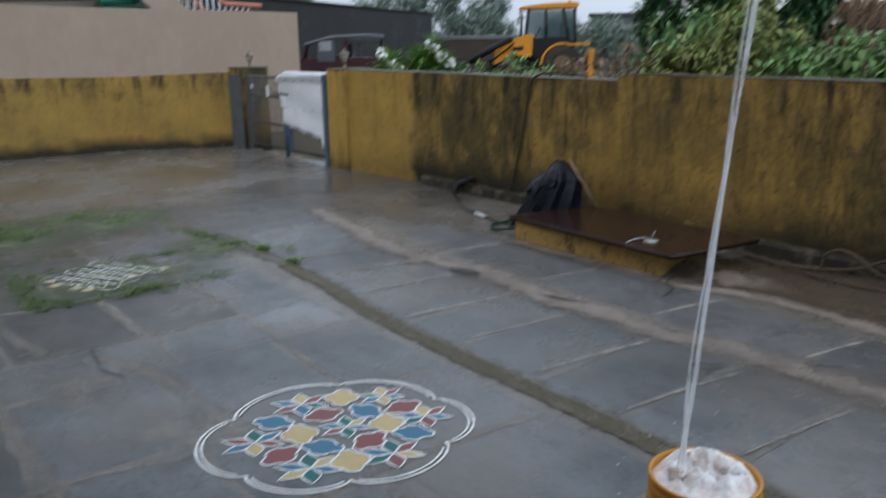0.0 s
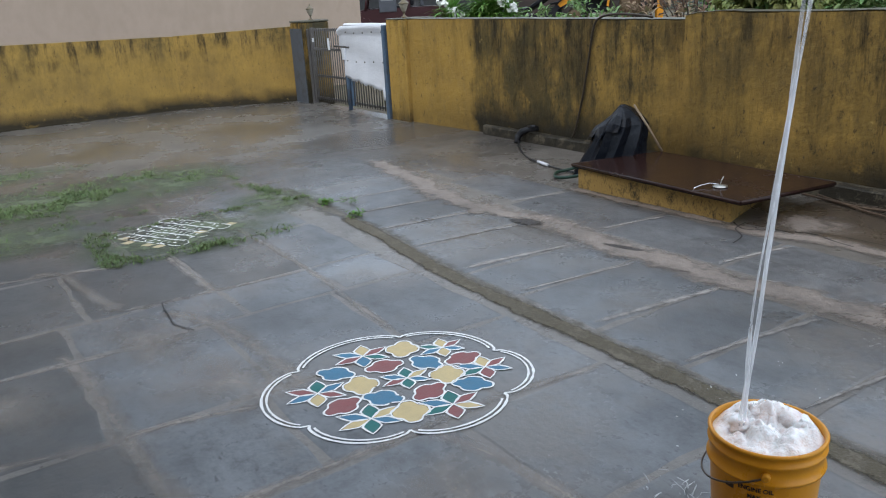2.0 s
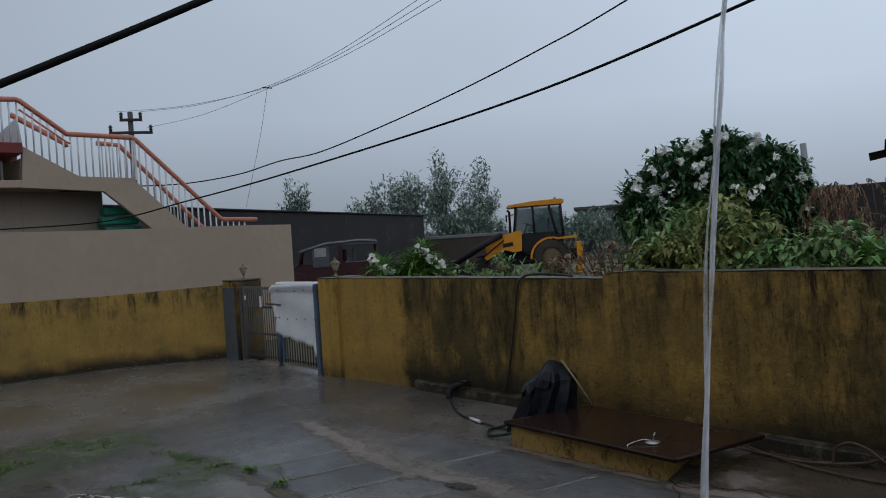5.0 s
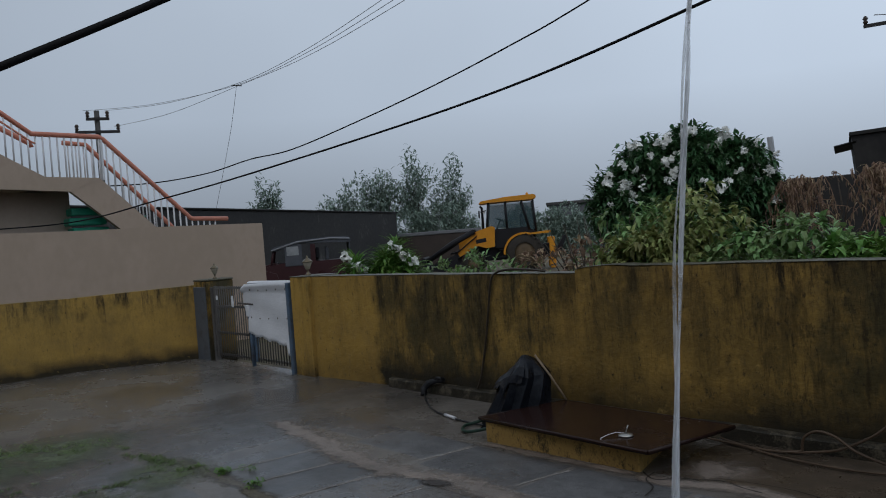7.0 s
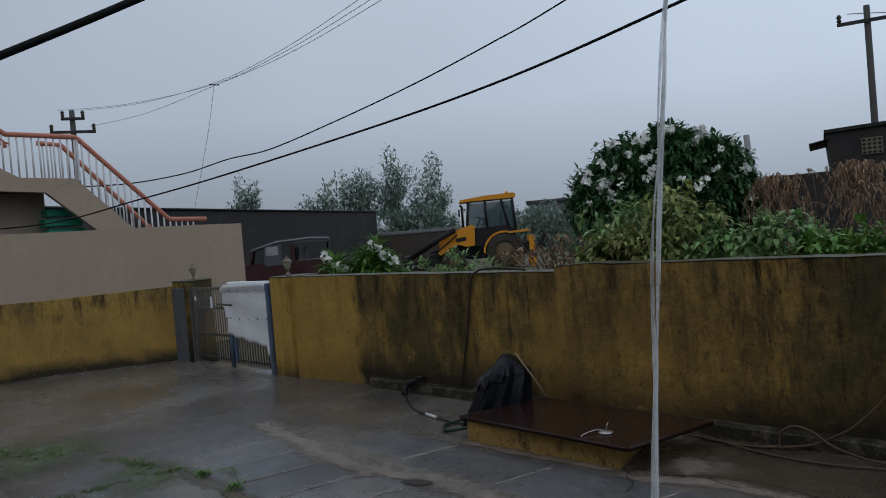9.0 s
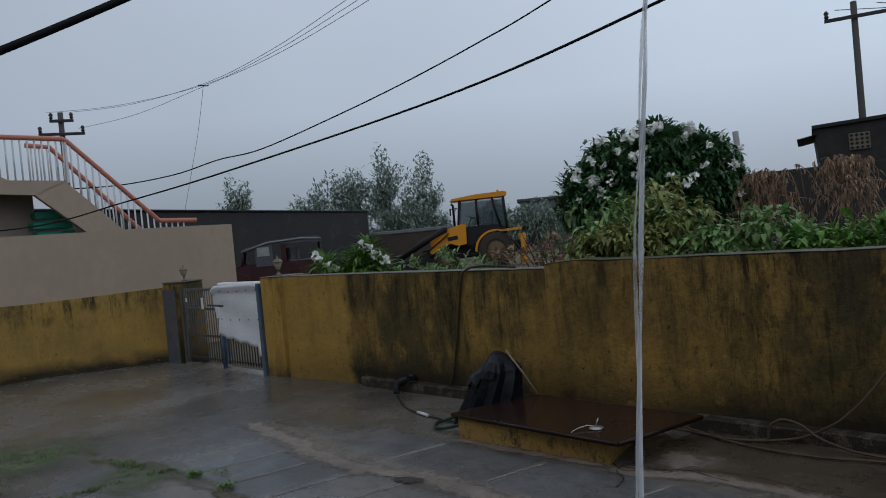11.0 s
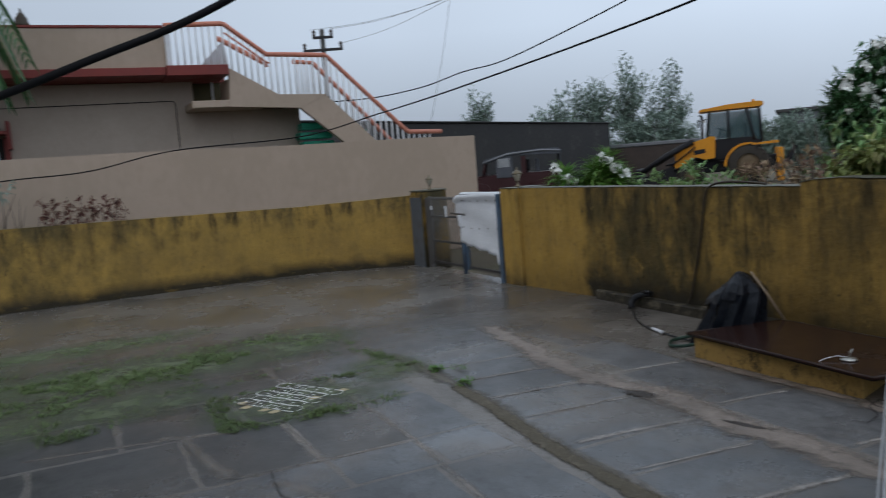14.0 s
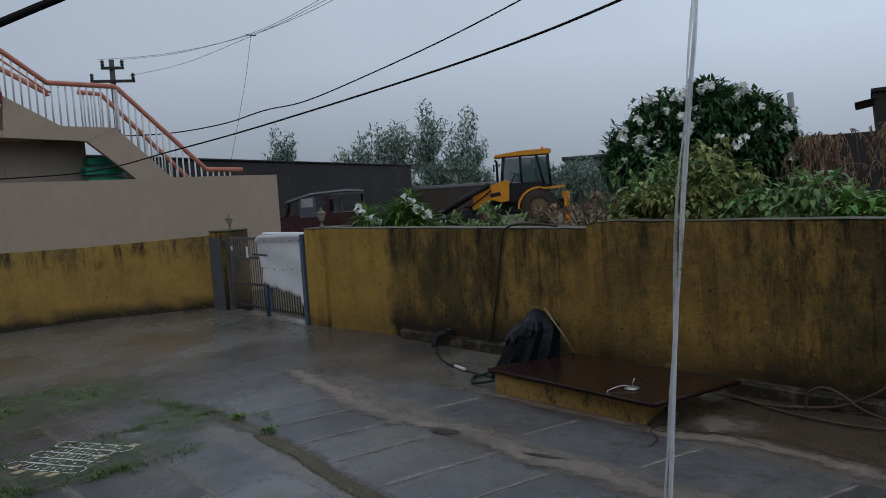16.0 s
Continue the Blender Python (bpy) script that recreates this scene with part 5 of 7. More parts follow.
part("roof_slab", Mesh().box(2.06, 17.51, 3.71, 3.4, 22, 3.862, 0.0), RED_TRIM, house)
part("stair_head", Mesh().box(2.06, 16.15, 3.69, 3.24, 17.5, 3.885, 0.008), RED_TRIM, house, "red-edged landing at the stair head")
part("landing_beam", Mesh().box(2.48, 16.22, 3.06, 4.66, 17.19, 3.2, 0.01), PLASTER, house)
part("window_recess", Mesh().box(2.7, 17.6, 3.3, 3.3, 17.7, 3.7), mat("olive_shutter", [(0.05, 0.045, 0.02), (0.09, 0.075, 0.035)], 5, 0.7, 0.2), house, "olive wooden shutter")
part("window_bar", Mesh().box(3.06, 17.3, 3.3, 3.1, 17.36, 3.7), RAIL_WHITE, house)
vent = part("window", Mesh().box(-1.76, 17.17, 3.28, -1.2, 17.2, 3.56, 0.004), mat("grey_vent", [(0.11, 0.115, 0.125), (0.15, 0.155, 0.165)], 4, 0.5, 0.1, stretch=(1, 1, 12)), house, "small grey louvred vent")
for k in range(5):
    part("louvre", Mesh().box(-1.74, 17.15, 3.31 + 0.045 * k, -1.22, 17.168, 3.335 + 0.045 * k, 0.003), bpy.data.materials["grey_vent"], vent)
win = part("window", Mesh().box(-2.1, 17.14, 2.2, -0.82, 17.2, 2.72, 0.006), DARK, house, "near-black panel for the unlit window opening under a red shade")
part("frame", Mesh().box(-2.12, 17.1, 2.2, -2.04, 17.139, 2.72, 0.006), RED_TRIM, win)
part("frame", Mesh().box(-0.9, 17.1, 2.2, -0.8, 17.139, 2.74, 0.006), RED_TRIM, win)
part("mullion", Mesh().box(-1.45, 17.1, 2.2, -1.4, 17.139, 2.72, 0.006), RED_TRIM, win)
for x in (-1.75, -1.2):
    part("curtain", Mesh().box(x, 17.11, 2.2, x + 0.2, 17.135, 2.5, 0.01), mat("pale_curtain", [(0.3, 0.36, 0.45), (0.5, 0.54, 0.6)], 6, 0.8, 0.1) if x < -1.5 else bpy.data.materials["pale_curtain"], win)
shade = part("sunshade", Mesh().box(-2.2, 16.75, 2.78, -0.76, 17.2, 2.84, 0.006), RED_TRIM, house, "red window sunshade")
part("fin", Mesh().box(-0.82, 16.75, 2.5, -0.76, 17.19, 3.02, 0.006), RED_TRIM, shade)
part("fin", Mesh().box(-2.2, 16.76, 2.841, -2.14, 17.19, 3.0, 0.006), PLASTER, shade)
part("conduit", Mesh().tube([(-9, 17.185, 3.28), (-1.2, 17.185, 3.28), (2.24, 17.185, 3.31), (2.29, 17.185, 3.26), (2.28, 17.185, 0.3)], 0.009, 6), CABLE, house, "dark conduit along the wall")
FINIAL = mat("mossy_finial", [(0.035, 0.03, 0.025), (0.09, 0.075, 0.06)], 9, 0.8, 0.5)
for x, s in ((-2.05, 1.0), (-1.75, 0.75), (-0.32, 0.55), (-3.0, 0.8), (-4.2, 0.8)):
    part("finial", Mesh().lathe([(0.24 * s, 0), (0.25 * s, 0.08 * s), (0.2 * s, 0.16 * s), (0.19 * s, 0.28 * s), (0.12 * s, 0.36 * s), (0.11 * s, 0.42 * s), (0.05 * s, 0.47 * s), (0.02 * s, 0.6 * s)], 12), FINIAL, house, "dark weathered roof finial", at=pose(x, 16.45, 4.66))

stair = part("stair", Mesh().prism([(3.25, 3.82), (4.2, 3.27), (5.22, 3.24), (4.8, 3.06), (4.66, 2.98), (3.2, 3.06)], 16.2, 16.36), PLASTER, house, "beige concrete stair with salmon handrails")
part("stringer", Mesh().prism([(4.64, 2.98), (4.82, 3.22), (5.2, 3.235), (7.4, 1.08), (6.9, 1.02)], 16.21, 16.35), PLASTER, stair)
part("landing", Mesh().box(4.0, 16.361, 3.06, 5.24, 17.19, 3.22, 0.006), PLASTER, stair)
for k in range(4):
    part("step", Mesh().box(3.22 + 0.24 * k, 16.361, 3.1, 3.46 + 0.24 * k, 17.19, 3.62 - 0.145 * k, 0.004), PLASTER, stair)
for k in range(12):
    part("step", Mesh().box(5.24 + 0.2 * k, 16.361, 2.82 - 0.2 * k, 5.45 + 0.2 * k, 17.19, 3.06 - 0.2 * k, 0.004), PLASTER, stair)
part("stair_wall", Mesh().prism([(2.75, 3.89), (3.35, 4.5), (3.42, 3.89)], 17.0, 17.12), mat("pale_grey_plaster", [(0.4, 0.41, 0.43), (0.5, 0.5, 0.52)], 3, 0.7, 0.1), stair)

railing = part("railing", Mesh().tube([(2.1, 16.28, 4.66), (3.2, 16.28, 4.70), (3.26, 16.28, 4.68), (4.04, 16.28, 4.09), (5.26, 16.28, 4.06), (5.33, 16.28, 4.02), (7.0, 16.28, 2.39), (7.05, 16.28, 2.36), (7.85, 16.28, 2.33)], 0.05, 8), RAIL_RED, stair, "salmon-painted handrail with white balusters")
part("second_rail", Mesh().tube([(3.24, 16.28, 4.52), (4.04, 16.28, 3.93), (4.1, 16.28, 3.91)], 0.02, 6), RAIL_RED, railing)
part("inner_rail", Mesh().tube([(3.25, 17.1, 4.56), (4.2, 17.1, 4.03), (4.22, 17.1, 3.95)], 0.055, 8), RAIL_RED, railing)
part("inner_rail", Mesh().tube([(4.8, 17.1, 4.05), (5.25, 17.1, 4.02), (6.95, 17.1, 2.22), (7.1, 17.1, 2.05)], 0.05, 8), RAIL_RED, railing)
rail_line, foot_line = [(2.1, 4.66), (3.22, 4.70), (4.05, 4.09), (5.29, 4.05), (7.03, 2.37), (7.8, 2.33)], [(2.1, 3.88), (3.22, 3.88), (4.2, 3.27), (5.21, 3.23), (7.05, 1.43), (7.8, 1.0)]


def along(line, x):
    for (x0, z0), (x1, z1) in zip(line, line[1:]):
        if x0 <= x <= x1:
            return z0 + (z1 - z0) * (x - x0) / (x1 - x0)
    return line[-1][1]


x = 2.18
while x < 7.6:
    z0, z1 = along(foot_line, x) - 0.02, along(rail_line, x)
    part("baluster", Mesh().tube([(x, 16.28, z0), (x, 16.28, z1)], 0.017, 6), RAIL_WHITE, railing)
    x += 0.128
part("post", Mesh().box(2.1, 16.24, 3.87, 2.2, 16.32, 4.64, 0.005), RAIL_WHITE, railing, "wide white end post")
part("post", Mesh().box(5.27, 16.25, 3.2, 5.315, 16.31, 4.04, 0.005), RAIL_WHITE, railing)
x = 4.9
while x < 7.2:
    zt = along([(4.8, 4.05), (5.25, 4.02), (7.2, 1.95)], x)
    part("baluster", Mesh().tube([(x, 17.1, zt - 0.8), (x, 17.1, zt)], 0.015, 6), RAIL_WHITE, railing)
    x += 0.15
net = thing("stacked_crates", HOUSE_FRAME @ pose(5.15, 16.9, 0), "stack of green plastic crates stored under the stair", "crates")
GREEN_P = mat("green_plastic", [(0.012, 0.2, 0.13), (0.03, 0.32, 0.2)], 4, 0.4, 0.1)
for k in range(14):
    part("crate", Mesh().box(-0.42 + 0.03 * math.sin(3 * k), -0.18, -0.05 + 0.2 * k, 0.32 + 0.04 * math.sin(2 * k), 0.18, 0.1 + 0.2 * k, 0.02), GREEN_P, net)
solid("green_basket", Mesh().lathe([(0.16, 0), (0.2, 0.22), (0.21, 0.23)], 14), GREEN_P, HOUSE_FRAME @ pose(6.02, 16.75, 2.26), "green plastic basket on a stair step", "basket")

# ---- poles and overhead lines ----
IRON = mat("dark_iron", [(0.025, 0.025, 0.027), (0.05, 0.047, 0.045)], 6, 0.6, 0.2, 0.3)
CONC = mat("grey_pole_concrete", [(0.05, 0.05, 0.05), (0.085, 0.083, 0.08)], 4, 0.8, 0.3)
PORC = mat("brown_insulator", [(0.03, 0.02, 0.017), (0.06, 0.04, 0.03)], 9, 0.3, 0.0)


def power_pole(m, h, r, arms, label):
    p = thing("power_pole", m, label, "power pole", "power poles")
    part("pole", Mesh().tube([(0, 0, -0.06), (0, 0, h)], [r * 1.25, r], 10), CONC, p)
    for z, x0, x1 in arms:
        arm = part("cross_arm", Mesh().box(x0, -0.05 - r, z - 0.05, x1, -r, z + 0.05, 0.006), IRON, p)
        for xx in (x0 + 0.06, x1 - 0.06):
            part("insulator", Mesh().lathe([(0.03, 0), (0.07, 0.05), (0.04, 0.1), (0.075, 0.15), (0.03, 0.22)], 8, pose(xx, -r - 0.03, z + 0.05)), PORC, arm)
    return p


power_pole(pose(-11.9, 27.5, 0, 0, 0, 20), 6.85, 0.09, ((6.55, -0.35, 0.4), (6.1, -0.72, 0.72)), "slim iron power pole with two cross arms")
power_pole(pose(12.43, 21.7, 0, 0, 0, -28), 6.85, 0.085, ((6.42, -0.75, 0.9),), "weathered concrete power pole with a cross arm")
solid("pipe_post", Mesh().tube([(7.72, 18.4, -0.06), (7.53, 18.45, 3.28)], 0.07, 10), mat("grey_pipe", [(0.2, 0.21, 0.22), (0.28, 0.29, 0.3)], 5, 0.5, 0.1), Matrix(), "leaning grey pipe post behind the flowering tree", "post")


WIRE_GREY = mat("weathered_wire", [(0.13, 0.135, 0.145), (0.2, 0.205, 0.215)], 8, 0.5, 0.0)


def cable(pts, r, label, n=10):
    return solid("overhead_cable", Mesh().tube(smooth_line(pts, n), r, 6), WIRE_GREY if "grey" in label or "drop" in label else CABLE, Matrix(), label, "cable", "overhead cables")


cable([(-5.6, 0.7, 0.98), (-3.58, 2.82, 1.87), (-2.77, 3.62, 2.29), (-2.46, 3.87, 2.447), (-2.11, 4.07, 2.637), (-1.46, 4.36, 2.972), (-0.2, 4.9, 3.645)], 0.0235, "thick black service cable close overhead")
cable([(3.2, 2.6, 3.15), (1.62, 4.74, 2.83), (0.28, 7.0, 2.73), (-2.17, 9.26, 2.49), (-3.94, 10.82, 2.36), (-5.75, 12.0, 2.21), (-7.48, 11.03, 2.13), (-8.51, 10.28, 1.9), (-9.39, 9.48, 1.84), (-10.29, 8.2, 1.69), (-12, 6.5, 1.5)], 0.0105, "black cable sagging across the yard to the boundary wall")
cable([(5.5, 8.2, 5.9), (2.29, 11.79, 4.87), (1.24, 12.95, 4.59), (-0.1, 13.9, 4.2), (-1.53, 14.93, 3.86), (-2.99, 15.73, 3.52), (-3.9, 16.0, 3.42), (-4.86, 16.3, 3.24), (-6.01, 16.44, 3.14), (-6.9, 15.9, 3.1)], 0.0125, "thin wavy cable running to the outside stair")
for a, b, c in (((-11.67, 27.65, 6.86), (-5.9, 23.27, 6.5), (-0.99, 15.98, 6.40)), ((-11.43, 27.75, 6.3), (-5.9, 23.27, 6.42), (-0.54, 16.0, 6.36)), ((-12.3, 27.35, 6.86), (-5.95, 23.3, 6.46), (-0.75, 16.0, 6.39))):
    mid = tuple((a[i] + b[i]) / 2 - (0.16 if i == 2 else 0) for i in range(3))
    mid2 = tuple((b[i] + c[i]) / 2 - (0.14 if i == 2 else 0) for i in range(3))
    end = tuple(c[i] + 1.0 * (c[i] - b[i]) + (0.5 if i == 2 else 0) for i in range(3))
    cable([a, mid, b, mid2, c, end], 0.0065, "thin grey line from the power pole", 8)
cable([(-5.9, 23.27, 6.45), (-6.3, 23.8, 5.3), (-6.8, 24.4, 4.1), (-7.28, 24.97, 3.0)], 0.0065, "thin drop wire to a roof", 6)
solid("line_spacer", Mesh().box(-0.16, -0.015, -0.015, 0.16, 0.015, 0.015, 0.005), IRON, pose(-5.9, 23.27, 6.45, 0, 0, 40), "dark spacer holding overhead lines apart", "spacer")
cable([(12.0, 21.9, 6.7), (15.5, 21.2, 6.5), (20, 20.5, 6.9)], 0.012, "thin grey line from the power pole", 6)
cable([(12.9, 21.4, 6.7), (15.5, 20.7, 6.25), (20, 20, 6.6)], 0.012, "thin grey line from the power pole", 6)

# ---- buildings beyond the gate ----
BLACKENED = mat("blackened_plaster", [(0.012, 0.012, 0.012), (0.022, 0.021, 0.021), (0.035, 0.033, 0.032), (0.10, 0.095, 0.09)], 0.75, 0.8, 0.3, stretch=(1, 1, 0.75))
shed = thing("old_building", pose(-6.4, 27.0, 0, 0, 0, 73), "low blackened building with a flat roof", "building")
part("wall", Mesh().box(-9, 0, -0.06, 13, 5, 2.93, 0.02), BLACKENED, shed)
part("roof_edge", Mesh().box(-9.1, -0.08, 2.932, 13.1, 5.1, 2.99, 0.02), mat("dark_roof_edge", [(0.015, 0.015, 0.0155), (0.03, 0.029, 0.028)], 2, 0.8, 0.2), shed)
lowwall = thing("field_wall", Matrix(), "low dark rubble wall beyond the lane", "wall")
part("wall_face", Mesh().box(-10, 40, -0.06, 1.6, 40.3, 1.72, 0.02), mat("brown_rubble", [(0.035, 0.028, 0.026), (0.075, 0.058, 0.05)], 1.6, 0.9, 0.6), lowwall)
part("coping", Mesh().box(-10, 39.95, 1.722, 1.6, 40.35, 1.9, 0.03), mat("grey_wall_coping", [(0.12, 0.125, 0.135), (0.17, 0.175, 0.185)], 2, 0.8, 0.2), lowwall)
farh = thing("far_house", pose(3.2, 62, 0), "pale far house with a flat roof", "house", "far houses")
part("wall", Mesh().box(-6, 0, -0.06, -2.6, 5, 3.1, 0.02), mat("pale_far_plaster", [(0.26, 0.275, 0.29), (0.34, 0.35, 0.36)], 0.5, 0.85, 0.1), farh)
part("roof", Mesh().box(-6.2, -0.3, 3.102, -2.4, 5.2, 3.3, 0.02), CONC, farh)
for k in range(2):
    part("window", Mesh().box(-5.4 + 1.6 * k, -0.03, 1.6, -4.7 + 1.6 * k, -0.002, 2.6, 0.01), DARK, farh)
farh2 = thing("far_house", pose(11.5, 55, 0, 0, 0, -8), "long dark far building behind scrub", "house", "far houses")
part("wall", Mesh().box(-4.5, 0, -0.06, 6, 5, 3.2, 0.02), mat("dark_far_plaster", [(0.10, 0.105, 0.115), (0.15, 0.155, 0.165)], 0.6, 0.85, 0.2), farh2)
part("roof", Mesh().box(-4.7, -0.2, 3.202, 6.2, 5.2, 3.4, 0.02), CONC, farh2)

rh = thing("outbuilding", pose(5.85, 14.95, 0, 0, 0, -26.5), "soot-black outbuilding with a corrugated eave and block vent", "building")
part("yard_wall", Mesh().box(0, 0, -0.06, 9, 0.25, 2.12, 0.02), BLACKENED, rh)
part("upper_wall", Mesh().prism([(1.62, 2.122), (9.0, 2.122), (9.0, 3.05), (1.57, 2.79)], 0.02, 3.0), BLACKENED, rh)
part("roof_lip", Mesh().prism([(1.54, 2.80), (9.05, 3.062), (9.05, 3.13), (1.54, 2.86)], -0.04, 3.1), mat("sooty_concrete", [(0.012, 0.012, 0.012), (0.03, 0.029, 0.028)], 3, 0.8, 0.3), rh)
eave = Mesh()
for i in range(17):
    yy = -0.02 + 1.6 * i / 16
    zz = 0.025 * math.sin(i * math.pi / 2 + 0.4)
    eave.v += [(1.28, yy, 2.63 + zz), (1.64, yy, 2.69 + zz), (1.28, yy, 2.615 + zz), (1.64, yy, 2.675 + zz)]
for i in range(16):
    a, b = 4 * i, 4 * i + 4
    eave.f += [(a, a + 1, b + 1, b), (a + 2, b + 2, b + 3, a + 3), (a, b, b + 2, a + 2)]
part("eave_sheet", eave, IRON, rh, "rusty corrugated eave sheet")
ventb = part("block_vent", Mesh().box(2.12, -0.02, 2.34, 2.46, 0.019, 2.64, 0.01), mat("vent_cement", [(0.11, 0.095, 0.075), (0.17, 0.15, 0.12)], 8, 0.8, 0.3), rh, "pierced cement vent block")
for i in range(4):
    for j in range(4):
        hx, hz = 2.165 + 0.082 * i, 2.38 + 0.073 * j
        part("hole_shade", Mesh().prism([(hx - 0.034, hz), (hx, hz - 0.03), (hx + 0.034, hz), (hx, hz + 0.03)], -0.024, -0.0205), DARK, ventb)

# ---- backhoe loader ----
YEL = mat("loader_yellow_paint", [(0.46, 0.175, 0.012), (0.60, 0.25, 0.018), (0.52, 0.205, 0.02)], 1.5, 0.4, 0.08)
BLK = mat("loader_black_steel", [(0.006, 0.006, 0.008), (0.014, 0.014, 0.017)], 3, 0.6, 0.15)
TYRE = mat("muddy_tyre", [(0.018, 0.017, 0.016), (0.06, 0.05, 0.04)], 4, 0.85, 0.4)
MUD = mat("muddy_rim", [(0.10, 0.075, 0.05), (0.16, 0.11, 0.06)], 5, 0.7, 0.2)
GLS = glass_mat("cab_glass", (0.06, 0.10, 0.11), 0.05, 0.4)
jcb = thing("backhoe_loader", pose(2.3, 33.0, 0, 0, 0, -4.5), "yellow and black backhoe loader parked beyond the wall", "backhoe loader")
part("chassis", Mesh().box(-1.9, -0.5, 0.45, 1.8, 0.5, 1.0, 0.05), BLK, jcb)
part("cab_base", Mesh().prism([(-0.72, 0.95), (1.2, 0.95), (1.2, 1.55), (0.9, 1.72), (-0.72, 1.72)], -0.8, 0.8), BLK, jcb, "black lower cab panels")
for x0, x1 in (((-0.74, 1.72), (-0.62, 2.8)), ((0.08, 1.72), (0.06, 2.8)), ((0.98, 1.6), (0.72, 2.8)), ((1.24, 1.5), (1.18, 2.8))):
    for y in (-0.78, 0.78):
        part("cab_post", Mesh().tube([(x0[0], y, x0[1]), (x1[0], y, x1[1])], 0.05, 6), BLK, jcb)
for pts in ([(-0.68, 1.75), (0.04, 1.75), (0.02, 2.74), (-0.58, 2.74)], [(0.12, 1.5), (0.94, 1.62), (0.7, 2.74), (0.1, 2.74)], [(1.0, 1.6), (1.22, 1.6), (1.16, 2.74), (0.78, 2.74)]):
    for y in (-0.77, 0.75):
        cw = part("cab_window", Mesh().prism(pts, y, y + 0.02), GLS, jcb, "dark tinted cab glass")
        cw.visible_shadow = False
part("windscreen", Mesh().add([(-0.7, -0.72, 1.75), (-0.7, 0.72, 1.75), (-0.6, 0.72, 2.74), (-0.6, -0.72, 2.74)], [(0, 1, 2, 3)]).add([(-0.72, -0.72, 1.75), (-0.72, 0.72, 1.75), (-0.62, 0.72, 2.74), (-0.62, -0.72, 2.74)], [(3, 2, 1, 0)]), GLS, jcb)
part("driver_seat", Mesh().box(0.2, -0.25, 1.45, 0.75, 0.25, 1.65, 0.05).box(0.62, -0.25, 1.66, 0.78, 0.25, 2.3, 0.05), BLK, jcb)
part("steering_column", Mesh().tube([(-0.45, 0, 1.5), (-0.2, 0, 2.05)], 0.04, 6).lathe([(0.2, 0), (0.22, 0.03), (0.2, 0.05)], 14, pose(-0.18, 0, 2.05, 0, 25, 0)), BLK, jcb)
part("cab_roof", Mesh().prism([(-1.0, 2.78), (-0.92, 2.88), (0.1, 2.99), (1.22, 3.02), (1.32, 2.97), (1.32, 2.88), (1.2, 2.82), (-0.6, 2.80)], -0.88, 0.88), YEL, jcb, "yellow cab roof")
part("bonnet", Mesh().prism([(-1.95, 1.0), (-1.95, 1.38), (-1.75, 1.5), (-0.73, 1.72), (-0.73, 1.0)], -0.42, 0.42), YEL, jcb, "sloping yellow bonnet")
part("badge", Mesh().box(-1.55, -0.43, 1.2, -1.0, -0.421, 1.36, 0.002), BLK, jcb, "dark badge plate")
part("side_panel", Mesh().prism([(-1.2, 1.12), (-1.12, 1.7), (-0.55, 1.86), (-0.42, 1.8), (-0.46, 1.02), (-0.8, 0.98)], -0.96, -0.84), YEL, jcb, "yellow side panel below the windscreen")
part("side_badge", Mesh().box(-1.02, -0.972, 1.34, -0.6, -0.962, 1.5, 0.003, Matrix.Rotation(-0.14, 4, "Y")), BLK, jcb, "dark badge on the side panel")
part("boarding_step", Mesh().box(-0.3, -1.0, 0.55, 0.2, -0.82, 0.62, 0.01).box(-0.3, -1.0, 0.85, 0.2, -0.84, 0.9, 0.01), BLK, jcb)
part("mirror", Mesh().tube([(-0.72, -0.8, 2.5), (-0.95, -1.0, 2.45)], 0.02, 6).box(-1.03, -1.06, 2.2, -0.97, -0.9, 2.5, 0.015), BLK, jcb)
part("exhaust", Mesh().tube([(-0.9, -0.3, 1.6), (-0.9, -0.3, 2.62), (-0.98, -0.3, 2.7)], 0.05, 8), BLK, jcb)
part("beacon", Mesh().lathe([(0.06, 0), (0.06, 0.1), (0.03, 0.14)], 8, pose(1.0, 0.4, 3.02)), YEL, jcb)
part("headlamp", Mesh().box(-0.86, -0.7, 2.4, -0.76, -0.5, 2.52, 0.02), RAIL_WHITE, jcb)
for y in (-0.72, 0.62):
    part("loader_arm", Mesh().prism([(-0.45, 1.78), (-0.35, 1.4), (-1.1, 1.12), (-1.72, 0.5), (-2.0, 0.82), (-1.3, 1.66)], y, y + 0.1), YEL, jcb, "yellow loader arm")
    part("arm_tip", Mesh().prism([(-1.74, 0.5), (-2.6, 0.12), (-3.25, 0.2), (-3.2, 0.42), (-2.02, 0.82)], y + 0.01, y + 0.09), BLK, jcb, "black end of the loader arm")
    part("lift_ram", Mesh().tube([(-0.5, y - 0.04, 1.35), (-1.2, y - 0.04, 1.0), (-2.0, y - 0.04, 0.62)], [0.06, 0.055, 0.035], 8), BLK, jcb, "black hydraulic ram")
    part("hydraulic_hose", Mesh().tube([(-0.4, y - 0.06, 1.7), (-1.0, y - 0.06, 1.62), (-1.5, y - 0.06, 1.25), (-2.1, y - 0.06, 0.8)], 0.03, 6), BLK, jcb)
    part("ram", Mesh().tube([(-0.7, y + 0.05, 0.95), (-1.3, y + 0.05, 1.0), (-2.3, y + 0.05, 0.85)], [0.06, 0.06, 0.035], 8), BLK, jcb)
    part("tilt_ram", Mesh().tube([(-1.25, y - 0.02, 1.7), (-2.2, y - 0.02, 1.25), (-3.3, y - 0.02, 0.6)], [0.11, 0.12, 0.08], 8), BLK, jcb)
